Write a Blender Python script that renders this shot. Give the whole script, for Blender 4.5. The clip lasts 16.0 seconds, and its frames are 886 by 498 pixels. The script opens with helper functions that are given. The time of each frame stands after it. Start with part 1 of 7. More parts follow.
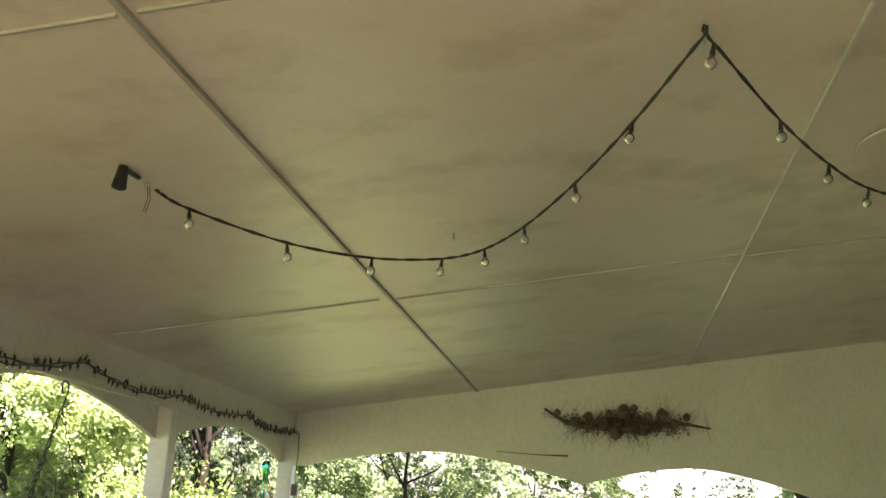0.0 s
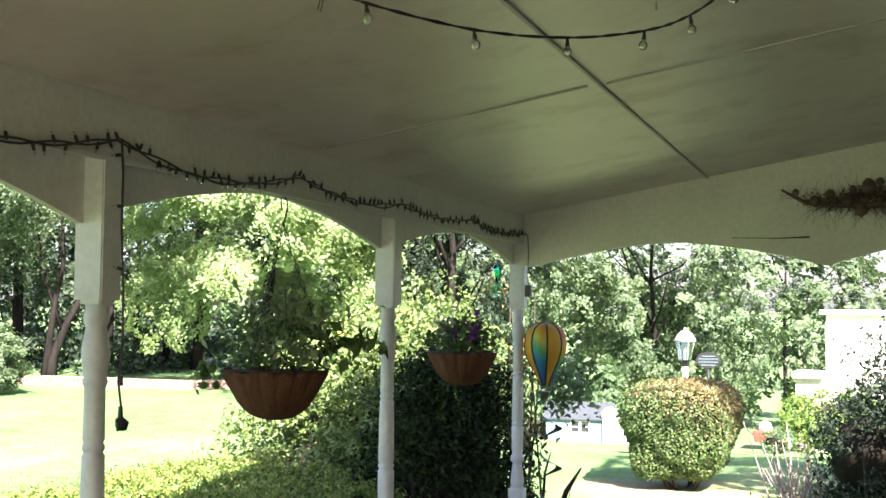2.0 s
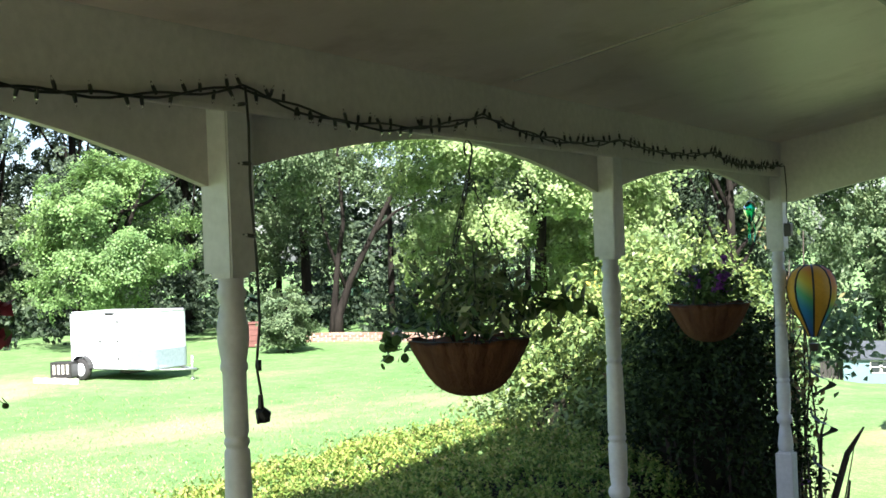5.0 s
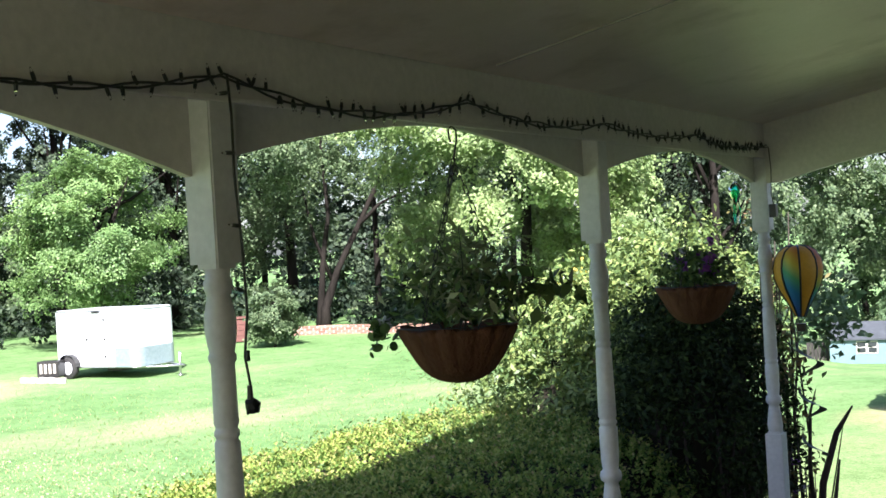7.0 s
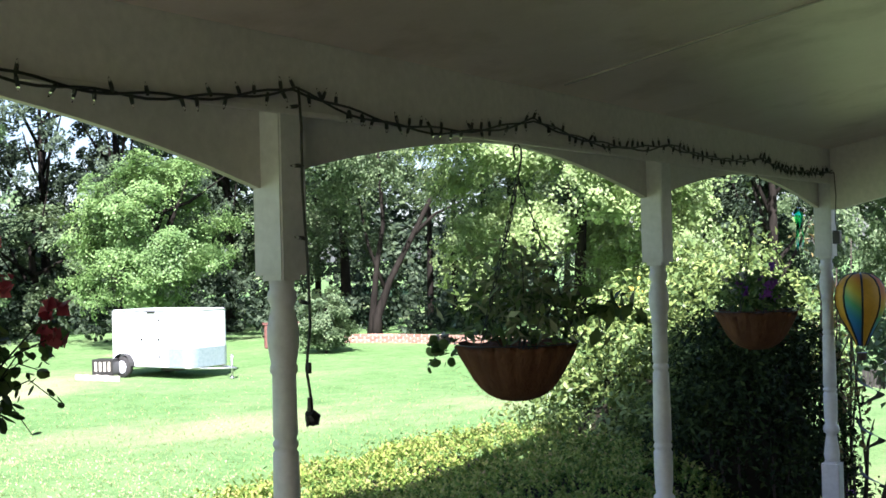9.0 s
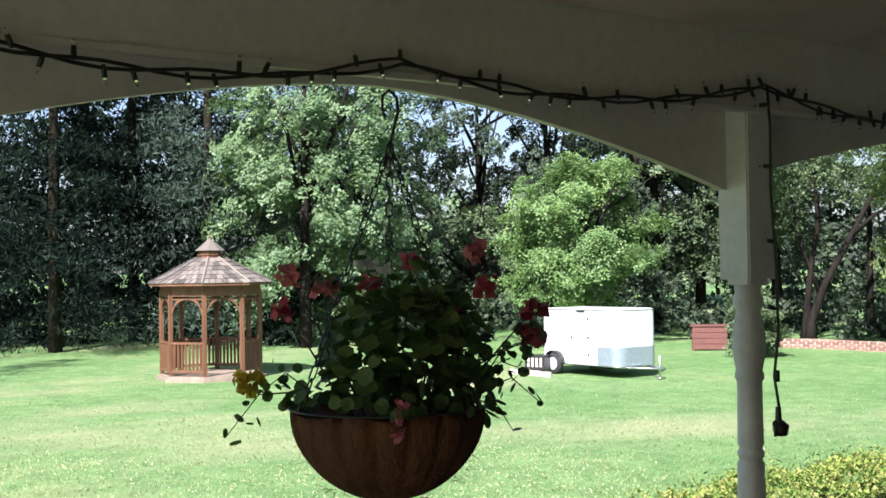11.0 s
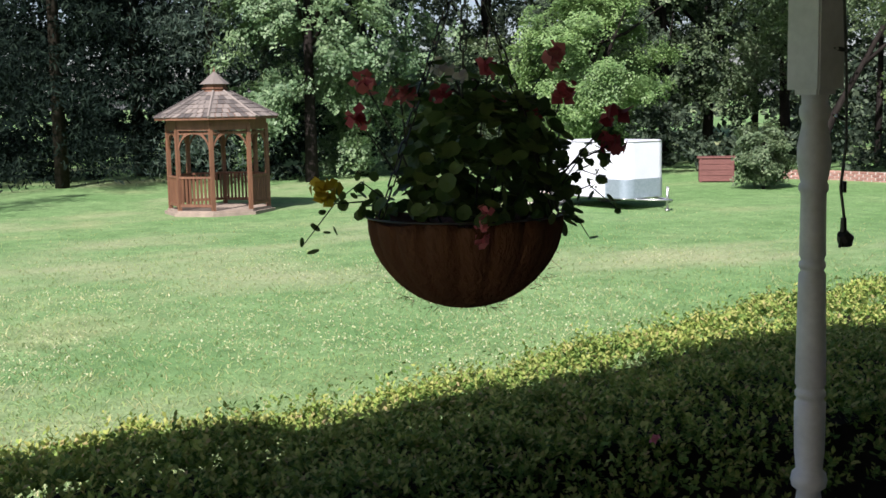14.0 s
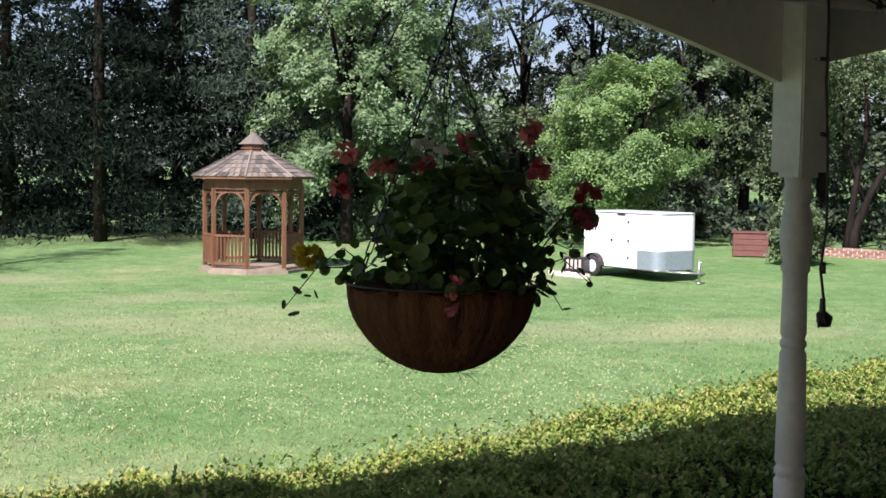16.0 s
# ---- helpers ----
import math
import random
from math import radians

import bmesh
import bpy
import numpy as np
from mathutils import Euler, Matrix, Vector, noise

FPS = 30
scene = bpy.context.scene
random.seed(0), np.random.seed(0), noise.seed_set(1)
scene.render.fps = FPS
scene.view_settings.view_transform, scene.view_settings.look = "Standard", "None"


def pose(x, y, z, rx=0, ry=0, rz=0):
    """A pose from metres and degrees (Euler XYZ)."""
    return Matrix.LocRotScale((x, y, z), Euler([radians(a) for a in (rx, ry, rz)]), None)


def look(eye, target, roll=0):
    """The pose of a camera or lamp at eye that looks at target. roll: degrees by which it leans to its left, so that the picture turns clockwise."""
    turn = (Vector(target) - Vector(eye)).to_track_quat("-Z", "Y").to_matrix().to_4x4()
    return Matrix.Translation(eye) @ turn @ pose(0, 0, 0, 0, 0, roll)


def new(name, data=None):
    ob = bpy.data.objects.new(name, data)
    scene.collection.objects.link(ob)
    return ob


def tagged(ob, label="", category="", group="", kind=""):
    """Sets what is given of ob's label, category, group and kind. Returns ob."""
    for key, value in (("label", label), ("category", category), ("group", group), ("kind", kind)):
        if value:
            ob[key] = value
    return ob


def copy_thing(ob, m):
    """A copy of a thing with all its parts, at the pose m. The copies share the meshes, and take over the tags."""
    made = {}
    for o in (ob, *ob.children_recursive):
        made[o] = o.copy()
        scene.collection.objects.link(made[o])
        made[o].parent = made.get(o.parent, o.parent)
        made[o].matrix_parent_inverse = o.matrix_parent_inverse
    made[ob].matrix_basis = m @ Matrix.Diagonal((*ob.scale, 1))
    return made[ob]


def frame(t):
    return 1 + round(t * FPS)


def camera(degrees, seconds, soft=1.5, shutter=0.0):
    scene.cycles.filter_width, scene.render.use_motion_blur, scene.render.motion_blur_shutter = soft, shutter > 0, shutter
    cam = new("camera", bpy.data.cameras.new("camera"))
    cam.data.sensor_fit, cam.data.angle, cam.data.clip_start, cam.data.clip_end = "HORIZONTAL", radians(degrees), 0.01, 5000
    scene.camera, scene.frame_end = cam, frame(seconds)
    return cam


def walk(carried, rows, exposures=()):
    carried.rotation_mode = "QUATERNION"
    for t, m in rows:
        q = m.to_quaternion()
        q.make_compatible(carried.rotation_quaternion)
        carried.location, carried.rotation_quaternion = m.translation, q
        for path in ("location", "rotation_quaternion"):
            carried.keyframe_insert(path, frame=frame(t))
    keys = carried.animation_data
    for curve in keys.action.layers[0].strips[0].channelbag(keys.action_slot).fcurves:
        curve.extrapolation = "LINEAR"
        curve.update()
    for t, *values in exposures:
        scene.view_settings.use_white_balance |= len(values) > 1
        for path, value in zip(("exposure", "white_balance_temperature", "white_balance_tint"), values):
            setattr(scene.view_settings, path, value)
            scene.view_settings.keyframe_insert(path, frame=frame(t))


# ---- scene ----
cam = camera(41.1, 16.0, soft=1.6)
PATH = [
    (0, (-0.133, 0.105, 1.523), (-0.422, 2.034, 1.964), 4.2),
    (0.5, (-0.168, 0.111, 1.526), (-0.495, 2.039, 1.949), 4.3),
    (1, (-0.192, 0.111, 1.51), (-0.618, 2.033, 1.857), 2.9),
    (1.5, (-0.18, 0.17, 1.511), (-0.756, 2.069, 1.766), 1.9),
    (2, (-0.085, 0.282, 1.503), (-0.754, 2.164, 1.604), 0.6),
    (2.5, (0.013, 0.384, 1.505), (-0.784, 2.218, 1.527), 0.2),
    (3, (-0.042, 0.473, 1.517), (-0.915, 2.272, 1.486), 1.1),
    (3.5, (-0.182, 0.582, 1.531), (-1.069, 2.374, 1.557), 1.6),
    (4, (-0.217, 0.678, 1.53), (-1.092, 2.476, 1.56), 0.1),
    (4.5, (-0.146, 0.819, 1.525), (-1.07, 2.593, 1.531), -0.7),
    (5, (-0.097, 0.934, 1.531), (-1.191, 2.608, 1.548), -2.2),
    (7.5, (-0.109, 0.943, 1.518), (-1.18, 2.632, 1.517), -3.6),
    (8, (-0.102, 0.935, 1.522), (-1.159, 2.633, 1.534), -2.7),
    (8.5, (-0.093, 0.932, 1.526), (-1.139, 2.636, 1.54), -2.4),
    (9, (-0.129, 0.928, 1.537), (-1.277, 2.566, 1.56), -1.5),
    (9.5, (-0.172, 0.923, 1.547), (-1.516, 2.402, 1.616), -1.5),
    (10, (-0.194, 0.912, 1.552), (-1.708, 2.216, 1.652), -0.9),
    (12.5, (-0.247, 0.818, 1.52), (-1.948, 1.87, 1.475), -1.6),
    (13, (-0.278, 0.798, 1.51), (-1.968, 1.859, 1.386), -1.5),
    (13.5, (-0.299, 0.792, 1.499), (-1.96, 1.89, 1.309), -1.5),
    (14, (-0.31, 0.785, 1.497), (-1.949, 1.906, 1.257), -1.2),
    (14.5, (-0.304, 0.812, 1.495), (-1.937, 1.938, 1.236), -1.0),
    (15, (-0.267, 0.838, 1.501), (-1.91, 1.958, 1.282), -0.6),
    (15.5, (-0.22, 0.834, 1.51), (-1.89, 1.923, 1.348), 0.2),
    (16, (-0.186, 0.832, 1.509), (-1.866, 1.909, 1.379), 0.6),
]
LIGHT = [  # the clip's camera opens under the dark ceiling and closes towards the lawn
    (0, 3.3, 7200, 31), (0.5, 3.5, 7100, 29), (1, 3.45, 7000, 28), (1.5, 3.3, 6600, 24), (2, 2.8, 6300, 21), (2.5, 2.47, 6350, 18), (3, 2.3, 6250, 14), (5, 2.22, 6100, 13),
    (7.5, 2.0, 5900, 20), (9, 2.05, 5850, 20), (10, 1.75, 5850, 20), (12.5, 1.38, 6000, 22), (14.5, 0.93, 6000, 24), (16, 1.02, 6100, 26),
]
walk(cam, [(t, look(eye, target, roll)) for t, eye, target, roll in PATH], LIGHT)
# ---- world, sun ----
SUN = Vector((0.74, -1.05, 1.18)).normalized()
world = bpy.data.worlds.new("sky")
scene.world = world
world.use_nodes = True
wt = world.node_tree
sky = wt.nodes.new("ShaderNodeTexSky")
sky.sky_type = "NISHITA"
sky.sun_disc = False
sky.sun_elevation = math.asin(SUN.z)
sky.sun_rotation = math.atan2(SUN.x, SUN.y)
sky.dust_density = 2.0
wt.links.new(sky.outputs[0], wt.nodes["Background"].inputs[0])
wt.nodes["Background"].inputs[1].default_value = 0.068
sun = new("sun", bpy.data.lights.new("sun", "SUN"))
sun.data.energy, sun.data.angle, sun.data.color = 5.2, radians(0.55), (1.0, 0.93, 0.82)
sun.matrix_world = look((0, 0, 30), Vector((0, 0, 30)) - SUN)


# ---- materials ----
def material(name, build):
    m = bpy.data.materials.new(name)
    m.use_nodes = True
    build(m.node_tree, m.node_tree.nodes["Principled BSDF"])
    return m


def node(tree, kind, **inputs):
    n = tree.nodes.new(kind)
    for key, value in inputs.items():
        n.inputs[key.replace("_", " ")].default_value = value
    return n


def noise_ramp(tree, scale, stops, detail=6.0, coords="Object", rough=0.6, stretch=None):
    """Colour from noise at a real-world scale (features per metre)."""
    co = tree.nodes.new("ShaderNodeTexCoord")
    n = node(tree, "ShaderNodeTexNoise", Scale=scale, Detail=detail, Roughness=rough)
    if stretch:
        mp = tree.nodes.new("ShaderNodeMapping")
        mp.inputs["Scale"].default_value = stretch
        tree.links.new(co.outputs[coords], mp.inputs[0])
        tree.links.new(mp.outputs[0], n.inputs["Vector"])
    else:
        tree.links.new(co.outputs[coords], n.inputs["Vector"])
    r = tree.nodes.new("ShaderNodeValToRGB")
    while len(r.color_ramp.elements) < len(stops):
        r.color_ramp.elements.new(0.5)
    for e, (p, c) in zip(r.color_ramp.elements, stops):
        e.position, e.color = p, (*c, 1)
    tree.links.new(n.outputs["Fac"], r.inputs[0])
    return r.outputs[0], n.outputs["Fac"]


def mix(tree, a, b, fac, mode="MIX"):
    n = tree.nodes.new("ShaderNodeMix")
    n.data_type, n.blend_type = "RGBA", mode
    for sock, value in ((n.inputs[6], a), (n.inputs[7], b), (n.inputs[0], fac)):
        if isinstance(value, (tuple, list)):
            sock.default_value = (*value, 1)
        elif isinstance(value, (int, float)):
            sock.default_value = value
        else:
            tree.links.new(value, sock)
    return n.outputs[2]


def bump(tree, bsdf, height, strength=0.3, distance=0.01):
    b = node(tree, "ShaderNodeBump", Strength=strength, Distance=distance)
    tree.links.new(height, b.inputs["Height"])
    tree.links.new(b.outputs[0], bsdf.inputs["Normal"])


def plain(name, c1, c2, scale=6.0, rough=0.6, fine=60.0, bumpy=0.2, metal=0.0, spec=0.5, stretch=None, dist=0.005):
    """Two tones of noise with a fine grain and relief."""
    def build(t, p):
        col, _ = noise_ramp(t, scale, [(0.3, c1), (0.7, c2)], stretch=stretch)
        grain, f = noise_ramp(t, fine, [(0.25, (0.82, 0.82, 0.82)), (0.75, (1, 1, 1))], stretch=stretch)
        t.links.new(mix(t, col, grain, 1.0, "MULTIPLY"), p.inputs["Base Color"])
        p.inputs["Roughness"].default_value, p.inputs["Metallic"].default_value = rough, metal
        p.inputs["Specular IOR Level"].default_value = spec
        if bumpy:
            bump(t, p, f, bumpy, dist)
    return material(name, build)


def leafy(name, stops, passing=0.35, rough=0.5, big=None, spec=0.35):
    """Leaves: colour differs leaf by leaf and in broad patches; some light passes through."""
    def build(t, p):
        geo = t.nodes.new("ShaderNodeNewGeometry")
        r = t.nodes.new("ShaderNodeValToRGB")
        while len(r.color_ramp.elements) < len(stops):
            r.color_ramp.elements.new(0.5)
        for e, (pos, c) in zip(r.color_ramp.elements, stops):
            e.position, e.color = pos, (*c, 1)
        t.links.new(geo.outputs["Random Per Island"], r.inputs[0])
        patch, _ = noise_ramp(t, big or 0.5, [(0.3, (0.74, 0.79, 0.74)), (0.7, (1.18, 1.13, 1.0))], detail=3)
        col = mix(t, r.outputs[0], patch, 1.0, "MULTIPLY")
        t.links.new(col, p.inputs["Base Color"])
        p.inputs["Roughness"].default_value = rough
        p.inputs["Specular IOR Level"].default_value = spec
        tr = t.nodes.new("ShaderNodeBsdfTranslucent")
        t.links.new(mix(t, col, (1.0, 1.0, 0.55), 0.6, "MULTIPLY"), tr.inputs[0])
        sh = t.nodes.new("ShaderNodeMixShader")
        sh.inputs[0].default_value = passing
        t.links.new(p.outputs[0], sh.inputs[1])
        t.links.new(tr.outputs[0], sh.inputs[2])
        t.links.new(sh.outputs[0], t.nodes["Material Output"].inputs[0])
    return material(name, build)


def glass(name, color, rough=0.05):
    def build(t, p):
        p.inputs["Base Color"].default_value = (*color, 1)
        p.inputs["Roughness"].default_value = rough
        p.inputs["Transmission Weight"].default_value = 1.0
        p.inputs["IOR"].default_value = 1.45
    return material(name, build)


def lawn_build(t, p):
    base, _ = noise_ramp(t, 0.35, [(0.30, (0.115, 0.222, 0.085)), (0.55, (0.152, 0.256, 0.111)), (0.75, (0.215, 0.28, 0.139))], detail=4)
    mid, _ = noise_ramp(t, 2.2, [(0.3, (0.72, 0.75, 0.7)), (0.7, (1.15, 1.12, 1.1))], detail=5)
    dry, df = noise_ramp(t, 0.22, [(0.54, (0, 0, 0)), (0.76, (0.75, 0.75, 0.75))], detail=5, stretch=(1.0, 0.45, 1.0))
    fine, ff = noise_ramp(t, 45.0, [(0.3, (0.6, 0.62, 0.6)), (0.7, (1.25, 1.25, 1.2))], detail=3)
    col = mix(t, base, mid, 1.0, "MULTIPLY")
    col = mix(t, col, (0.36, 0.345, 0.23), dry)
    co = t.nodes.new("ShaderNodeTexCoord")
    sep = t.nodes.new("ShaderNodeSeparateXYZ")
    t.links.new(co.outputs["Object"], sep.inputs[0])

    def ramp(axis, a, b, top):
        mr = node(t, "ShaderNodeMapRange")
        mr.inputs[1].default_value, mr.inputs[2].default_value, mr.inputs[4].default_value = a, b, top
        t.links.new(sep.outputs[axis], mr.inputs[0])
        return mr.outputs[0]
    straw, _ = noise_ramp(t, 0.9, [(0.3, (0.25, 0.25, 0.25)), (0.65, (1, 1, 1))], detail=6)
    # scorched turf beyond the porch end, thin turf along the hedge
    end = mix(t, straw, mix(t, ramp(0, -6.0, -2.5, 0.75), ramp(1, 24.0, 14.0, 0.35), 1.0, "MULTIPLY"), 1.0, "MULTIPLY")
    col = mix(t, col, (0.275, 0.285, 0.14), end)
    near = mix(t, straw, mix(t, ramp(0, -11.0, -5.0, 1.0), ramp(1, 16.0, 8.0, 0.85), 1.0, "MULTIPLY"), 1.0, "MULTIPLY")
    col = mix(t, col, (0.295, 0.325, 0.155), near)
    away = t.nodes.new("ShaderNodeVectorMath")
    away.operation = "DISTANCE"
    t.links.new(co.outputs["Object"], away.inputs[0])
    away.inputs[1].default_value = (-2.7, 17.0, -1.0)
    bare_soil = node(t, "ShaderNodeMapRange")
    bare_soil.inputs[1].default_value, bare_soil.inputs[2].default_value, bare_soil.inputs[4].default_value = 1.7, 0.8, 0.9
    t.links.new(away.outputs["Value"], bare_soil.inputs[0])
    col = mix(t, col, (0.40, 0.30, 0.21), mix(t, straw, bare_soil.outputs[0], 1.0, "MULTIPLY"))
    tufts, _ = noise_ramp(t, 11.0, [(0.32, (0.74, 0.78, 0.70)), (0.68, (1.2, 1.17, 1.15))], detail=4, rough=0.7)
    col = mix(t, mix(t, col, tufts, 1.0, "MULTIPLY"), fine, 1.0, "MULTIPLY")
    t.links.new(col, p.inputs["Base Color"])
    p.inputs["Roughness"].default_value = 0.9
    p.inputs["Specular IOR Level"].default_value = 0.1
    bump(t, p, ff, 0.6, 0.03)


def mulch_build(t, p):
    col, f = noise_ramp(t, 14.0, [(0.3, (0.035, 0.026, 0.02)), (0.6, (0.085, 0.065, 0.048)), (0.8, (0.19, 0.155, 0.12))])
    t.links.new(col, p.inputs["Base Color"])
    p.inputs["Roughness"].default_value = 0.95
    bump(t, p, f, 0.8, 0.03)


def shingle_build(t, p):
    info = t.nodes.new("ShaderNodeObjectInfo")
    r = t.nodes.new("ShaderNodeValToRGB")
    for e, (pos, c) in zip(r.color_ramp.elements, [(0, (0.06, 0.054, 0.048)), (1, (0.21, 0.185, 0.155))]):
        e.position, e.color = pos, (*c, 1)
    t.links.new(info.outputs["Random"], r.inputs[0])
    grain, f = noise_ramp(t, 30.0, [(0.3, (0.75, 0.75, 0.75)), (0.7, (1.1, 1.1, 1.1))])
    t.links.new(mix(t, r.outputs[0], grain, 1.0, "MULTIPLY"), p.inputs["Base Color"])
    p.inputs["Roughness"].default_value = 0.9
    bump(t, p, f, 0.4, 0.01)


def brick_build(t, p):
    info = t.nodes.new("ShaderNodeObjectInfo")
    r = t.nodes.new("ShaderNodeValToRGB")
    for e, (pos, c) in zip(r.color_ramp.elements, [(0, (0.20, 0.105, 0.08)), (1, (0.33, 0.20, 0.155))]):
        e.position, e.color = pos, (*c, 1)
    t.links.new(info.outputs["Random"], r.inputs[0])
    grain, f = noise_ramp(t, 25.0, [(0.3, (0.75, 0.75, 0.75)), (0.7, (1.1, 1.1, 1.1))])
    t.links.new(mix(t, r.outputs[0], grain, 1.0, "MULTIPLY"), p.inputs["Base Color"])
    p.inputs["Roughness"].default_value = 0.9
    bump(t, p, f, 0.5, 0.01)


def ceiling_build(t, p):
    col, _ = noise_ramp(t, 1.1, [(0.3, (0.79, 0.67, 0.57)), (0.7, (0.86, 0.75, 0.65))], detail=4)
    spots, _ = noise_ramp(t, 3.0, [(0.30, (0.76, 0.72, 0.67)), (0.48, (1, 1, 1))], detail=5)
    cloud, _ = noise_ramp(t, 7.0, [(0.3, (0.93, 0.915, 0.89)), (0.7, (1, 1, 1))], detail=6, rough=0.7)
    fine, f = noise_ramp(t, 70.0, [(0.3, (0.95, 0.95, 0.95)), (0.7, (1, 1, 1))], detail=3)
    col = mix(t, mix(t, mix(t, col, cloud, 1.0, "MULTIPLY"), spots, 1.0, "MULTIPLY"), fine, 1.0, "MULTIPLY")
    t.links.new(col, p.inputs["Base Color"])
    p.inputs["Roughness"].default_value = 0.36
    p.inputs["Specular IOR Level"].default_value = 0.55
    bump(t, p, f, 0.05, 0.0006)


M_LAWN = material("lawn_grass", lawn_build)
M_MULCH = material("mulch", mulch_build)
M_SHINGLE = material("wood_shingle", shingle_build)
M_BRICK = material("brick", brick_build)
M_CEIL = material("painted_ceiling", ceiling_build)
M_WHITE = plain("white_paint", (0.70, 0.67, 0.63), (0.79, 0.76, 0.72), 3.0, 0.45, 40, 0.08)
M_POST = plain("post_paint", (0.66, 0.66, 0.66), (0.78, 0.78, 0.77), 5.0, 0.4, 50, 0.1)
M_SIDING = plain("house_siding", (0.17, 0.13, 0.10), (0.22, 0.175, 0.14), 2.0, 0.6, 30, 0.1)
M_FLOOR = plain("porch_boards", (0.155, 0.13, 0.105), (0.205, 0.175, 0.145), 3.0, 0.5, 30, 0.2, stretch=(6, 0.6, 1))
M_ROOF = plain("asphalt_roofing", (0.08, 0.08, 0.085), (0.15, 0.145, 0.14), 5.0, 0.9, 60, 0.5)
# darker than the ceiling paint: the strips' shadowed side is in the colour
M_BATTEN = plain("shaded_batten_paint", (0.42, 0.38, 0.33), (0.54, 0.50, 0.44), 4.0, 0.45, 40, 0.1)
M_WIRE = plain("dark_green_wire", (0.012, 0.018, 0.012), (0.03, 0.035, 0.025), 20, 0.45, 80, 0.1)
M_BLACK = plain("black_plastic", (0.012, 0.012, 0.012), (0.028, 0.027, 0.026), 10, 0.4, 60, 0.1)
M_CLEAR = glass("clear_bulb_glass", (0.95, 0.97, 0.95), 0.15)
M_FROST = glass("globe_glass", (0.93, 0.93, 0.88), 0.35)
M_STEEL = plain("zinc_steel", (0.5, 0.5, 0.5), (0.65, 0.65, 0.65), 10, 0.35, 60, 0.1, metal=1.0)
M_COCO = plain("coco_fibre", (0.10, 0.047, 0.027), (0.19, 0.09, 0.048), 9.0, 0.95, 90, 0.9, stretch=(1, 1, 0.35), dist=0.012, spec=0.1)
M_DRIED = plain("dried_stems", (0.09, 0.06, 0.05), (0.20, 0.14, 0.115), 12, 0.9, 60, 0.5)
# near-black: shade under the crowns is put into the bark colour
M_SHADEBARK = plain("bark", (0.010, 0.009, 0.008), (0.028, 0.024, 0.021), 6.0, 0.95, 25, 0.9, spec=0.08, stretch=(1, 1, 0.2), dist=0.03)
M_GREYBARK = plain("grey_bark", (0.018, 0.017, 0.015), (0.048, 0.045, 0.041), 5.0, 0.95, 25, 0.9, stretch=(1, 1, 0.2), dist=0.03)
M_DEADWOOD = plain("dead_wood", (0.03, 0.022, 0.018), (0.08, 0.06, 0.05), 9.0, 0.95, 40, 0.7, stretch=(1, 1, 0.3))
M_PALETWIG = plain("pale_twig", (0.22, 0.17, 0.15), (0.34, 0.27, 0.245), 9.0, 0.9, 40, 0.6, stretch=(1, 1, 0.3))
# near-black: the shade inside bushes is put into this colour
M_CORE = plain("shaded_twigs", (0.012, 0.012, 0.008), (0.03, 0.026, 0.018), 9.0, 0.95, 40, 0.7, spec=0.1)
M_CEDAR = plain("cedar_stain", (0.10, 0.044, 0.021), (0.18, 0.085, 0.042), 3.0, 0.65, 40, 0.3, stretch=(3, 3, 0.5))
M_CONCRETE = plain("concrete", (0.36, 0.33, 0.28), (0.48, 0.45, 0.39), 4.0, 0.9, 40, 0.4)
M_SLAB = plain("weathered_slab", (0.20, 0.165, 0.125), (0.31, 0.255, 0.19), 4.0, 0.9, 40, 0.4)
M_TRAILER = plain("white_sheet_metal", (0.60, 0.64, 0.68), (0.66, 0.70, 0.74), 1.5, 0.3, 30, 0.03)
M_DIAMOND = plain("grey_plate", (0.34, 0.42, 0.50), (0.44, 0.52, 0.60), 12, 0.35, 60, 0.4, metal=0.6)
M_TYRE = plain("tyre_rubber", (0.015, 0.015, 0.015), (0.03, 0.03, 0.03), 10, 0.8, 60, 0.3)
M_RED = plain("red_painted_wood", (0.10, 0.036, 0.028), (0.155, 0.062, 0.050), 4.0, 0.7, 40, 0.3, stretch=(1, 1, 4))
M_STONE = plain("pale_stone", (0.38, 0.35, 0.30), (0.55, 0.52, 0.46), 5.0, 0.9, 30, 0.6)
M_SHED = plain("pale_blue_siding", (0.115, 0.19, 0.22), (0.145, 0.23, 0.26), 2.0, 0.7, 30, 0.1)
M_GREYROOF = plain("grey_shingles", (0.035, 0.043, 0.052), (0.06, 0.07, 0.083), 3.0, 0.9, 30, 0.3)
M_PANE = plain("window_pane", (0.02, 0.025, 0.03), (0.04, 0.045, 0.05), 2.0, 0.08, 10, 0.0)
M_LAMPGLASS = glass("lantern_glass", (0.66, 0.80, 0.79), 0.2)
M_WICKER = plain("wicker", (0.34, 0.24, 0.16), (0.55, 0.41, 0.29), 20, 0.7, 110, 0.8, dist=0.006)
M_FRAMEWOOD = plain("dark_chair_frame", (0.035, 0.022, 0.016), (0.075, 0.048, 0.034), 8, 0.45, 60, 0.2)
M_ASPHALT = plain("driveway", (0.33, 0.32, 0.30), (0.44, 0.43, 0.40), 2.0, 0.9, 50, 0.4)
M_GREENGLASS = glass("green_glass", (0.03, 0.62, 0.30), 0.08)
M_TAIL = plain("spinner_metal", (0.06, 0.07, 0.06), (0.14, 0.15, 0.13), 8, 0.5, 40, 0.1, metal=0.3)
M_YELLOW = plain("nylon_yellow", (0.72, 0.37, 0.03), (0.80, 0.45, 0.05), 9, 0.6, 80, 0.1)
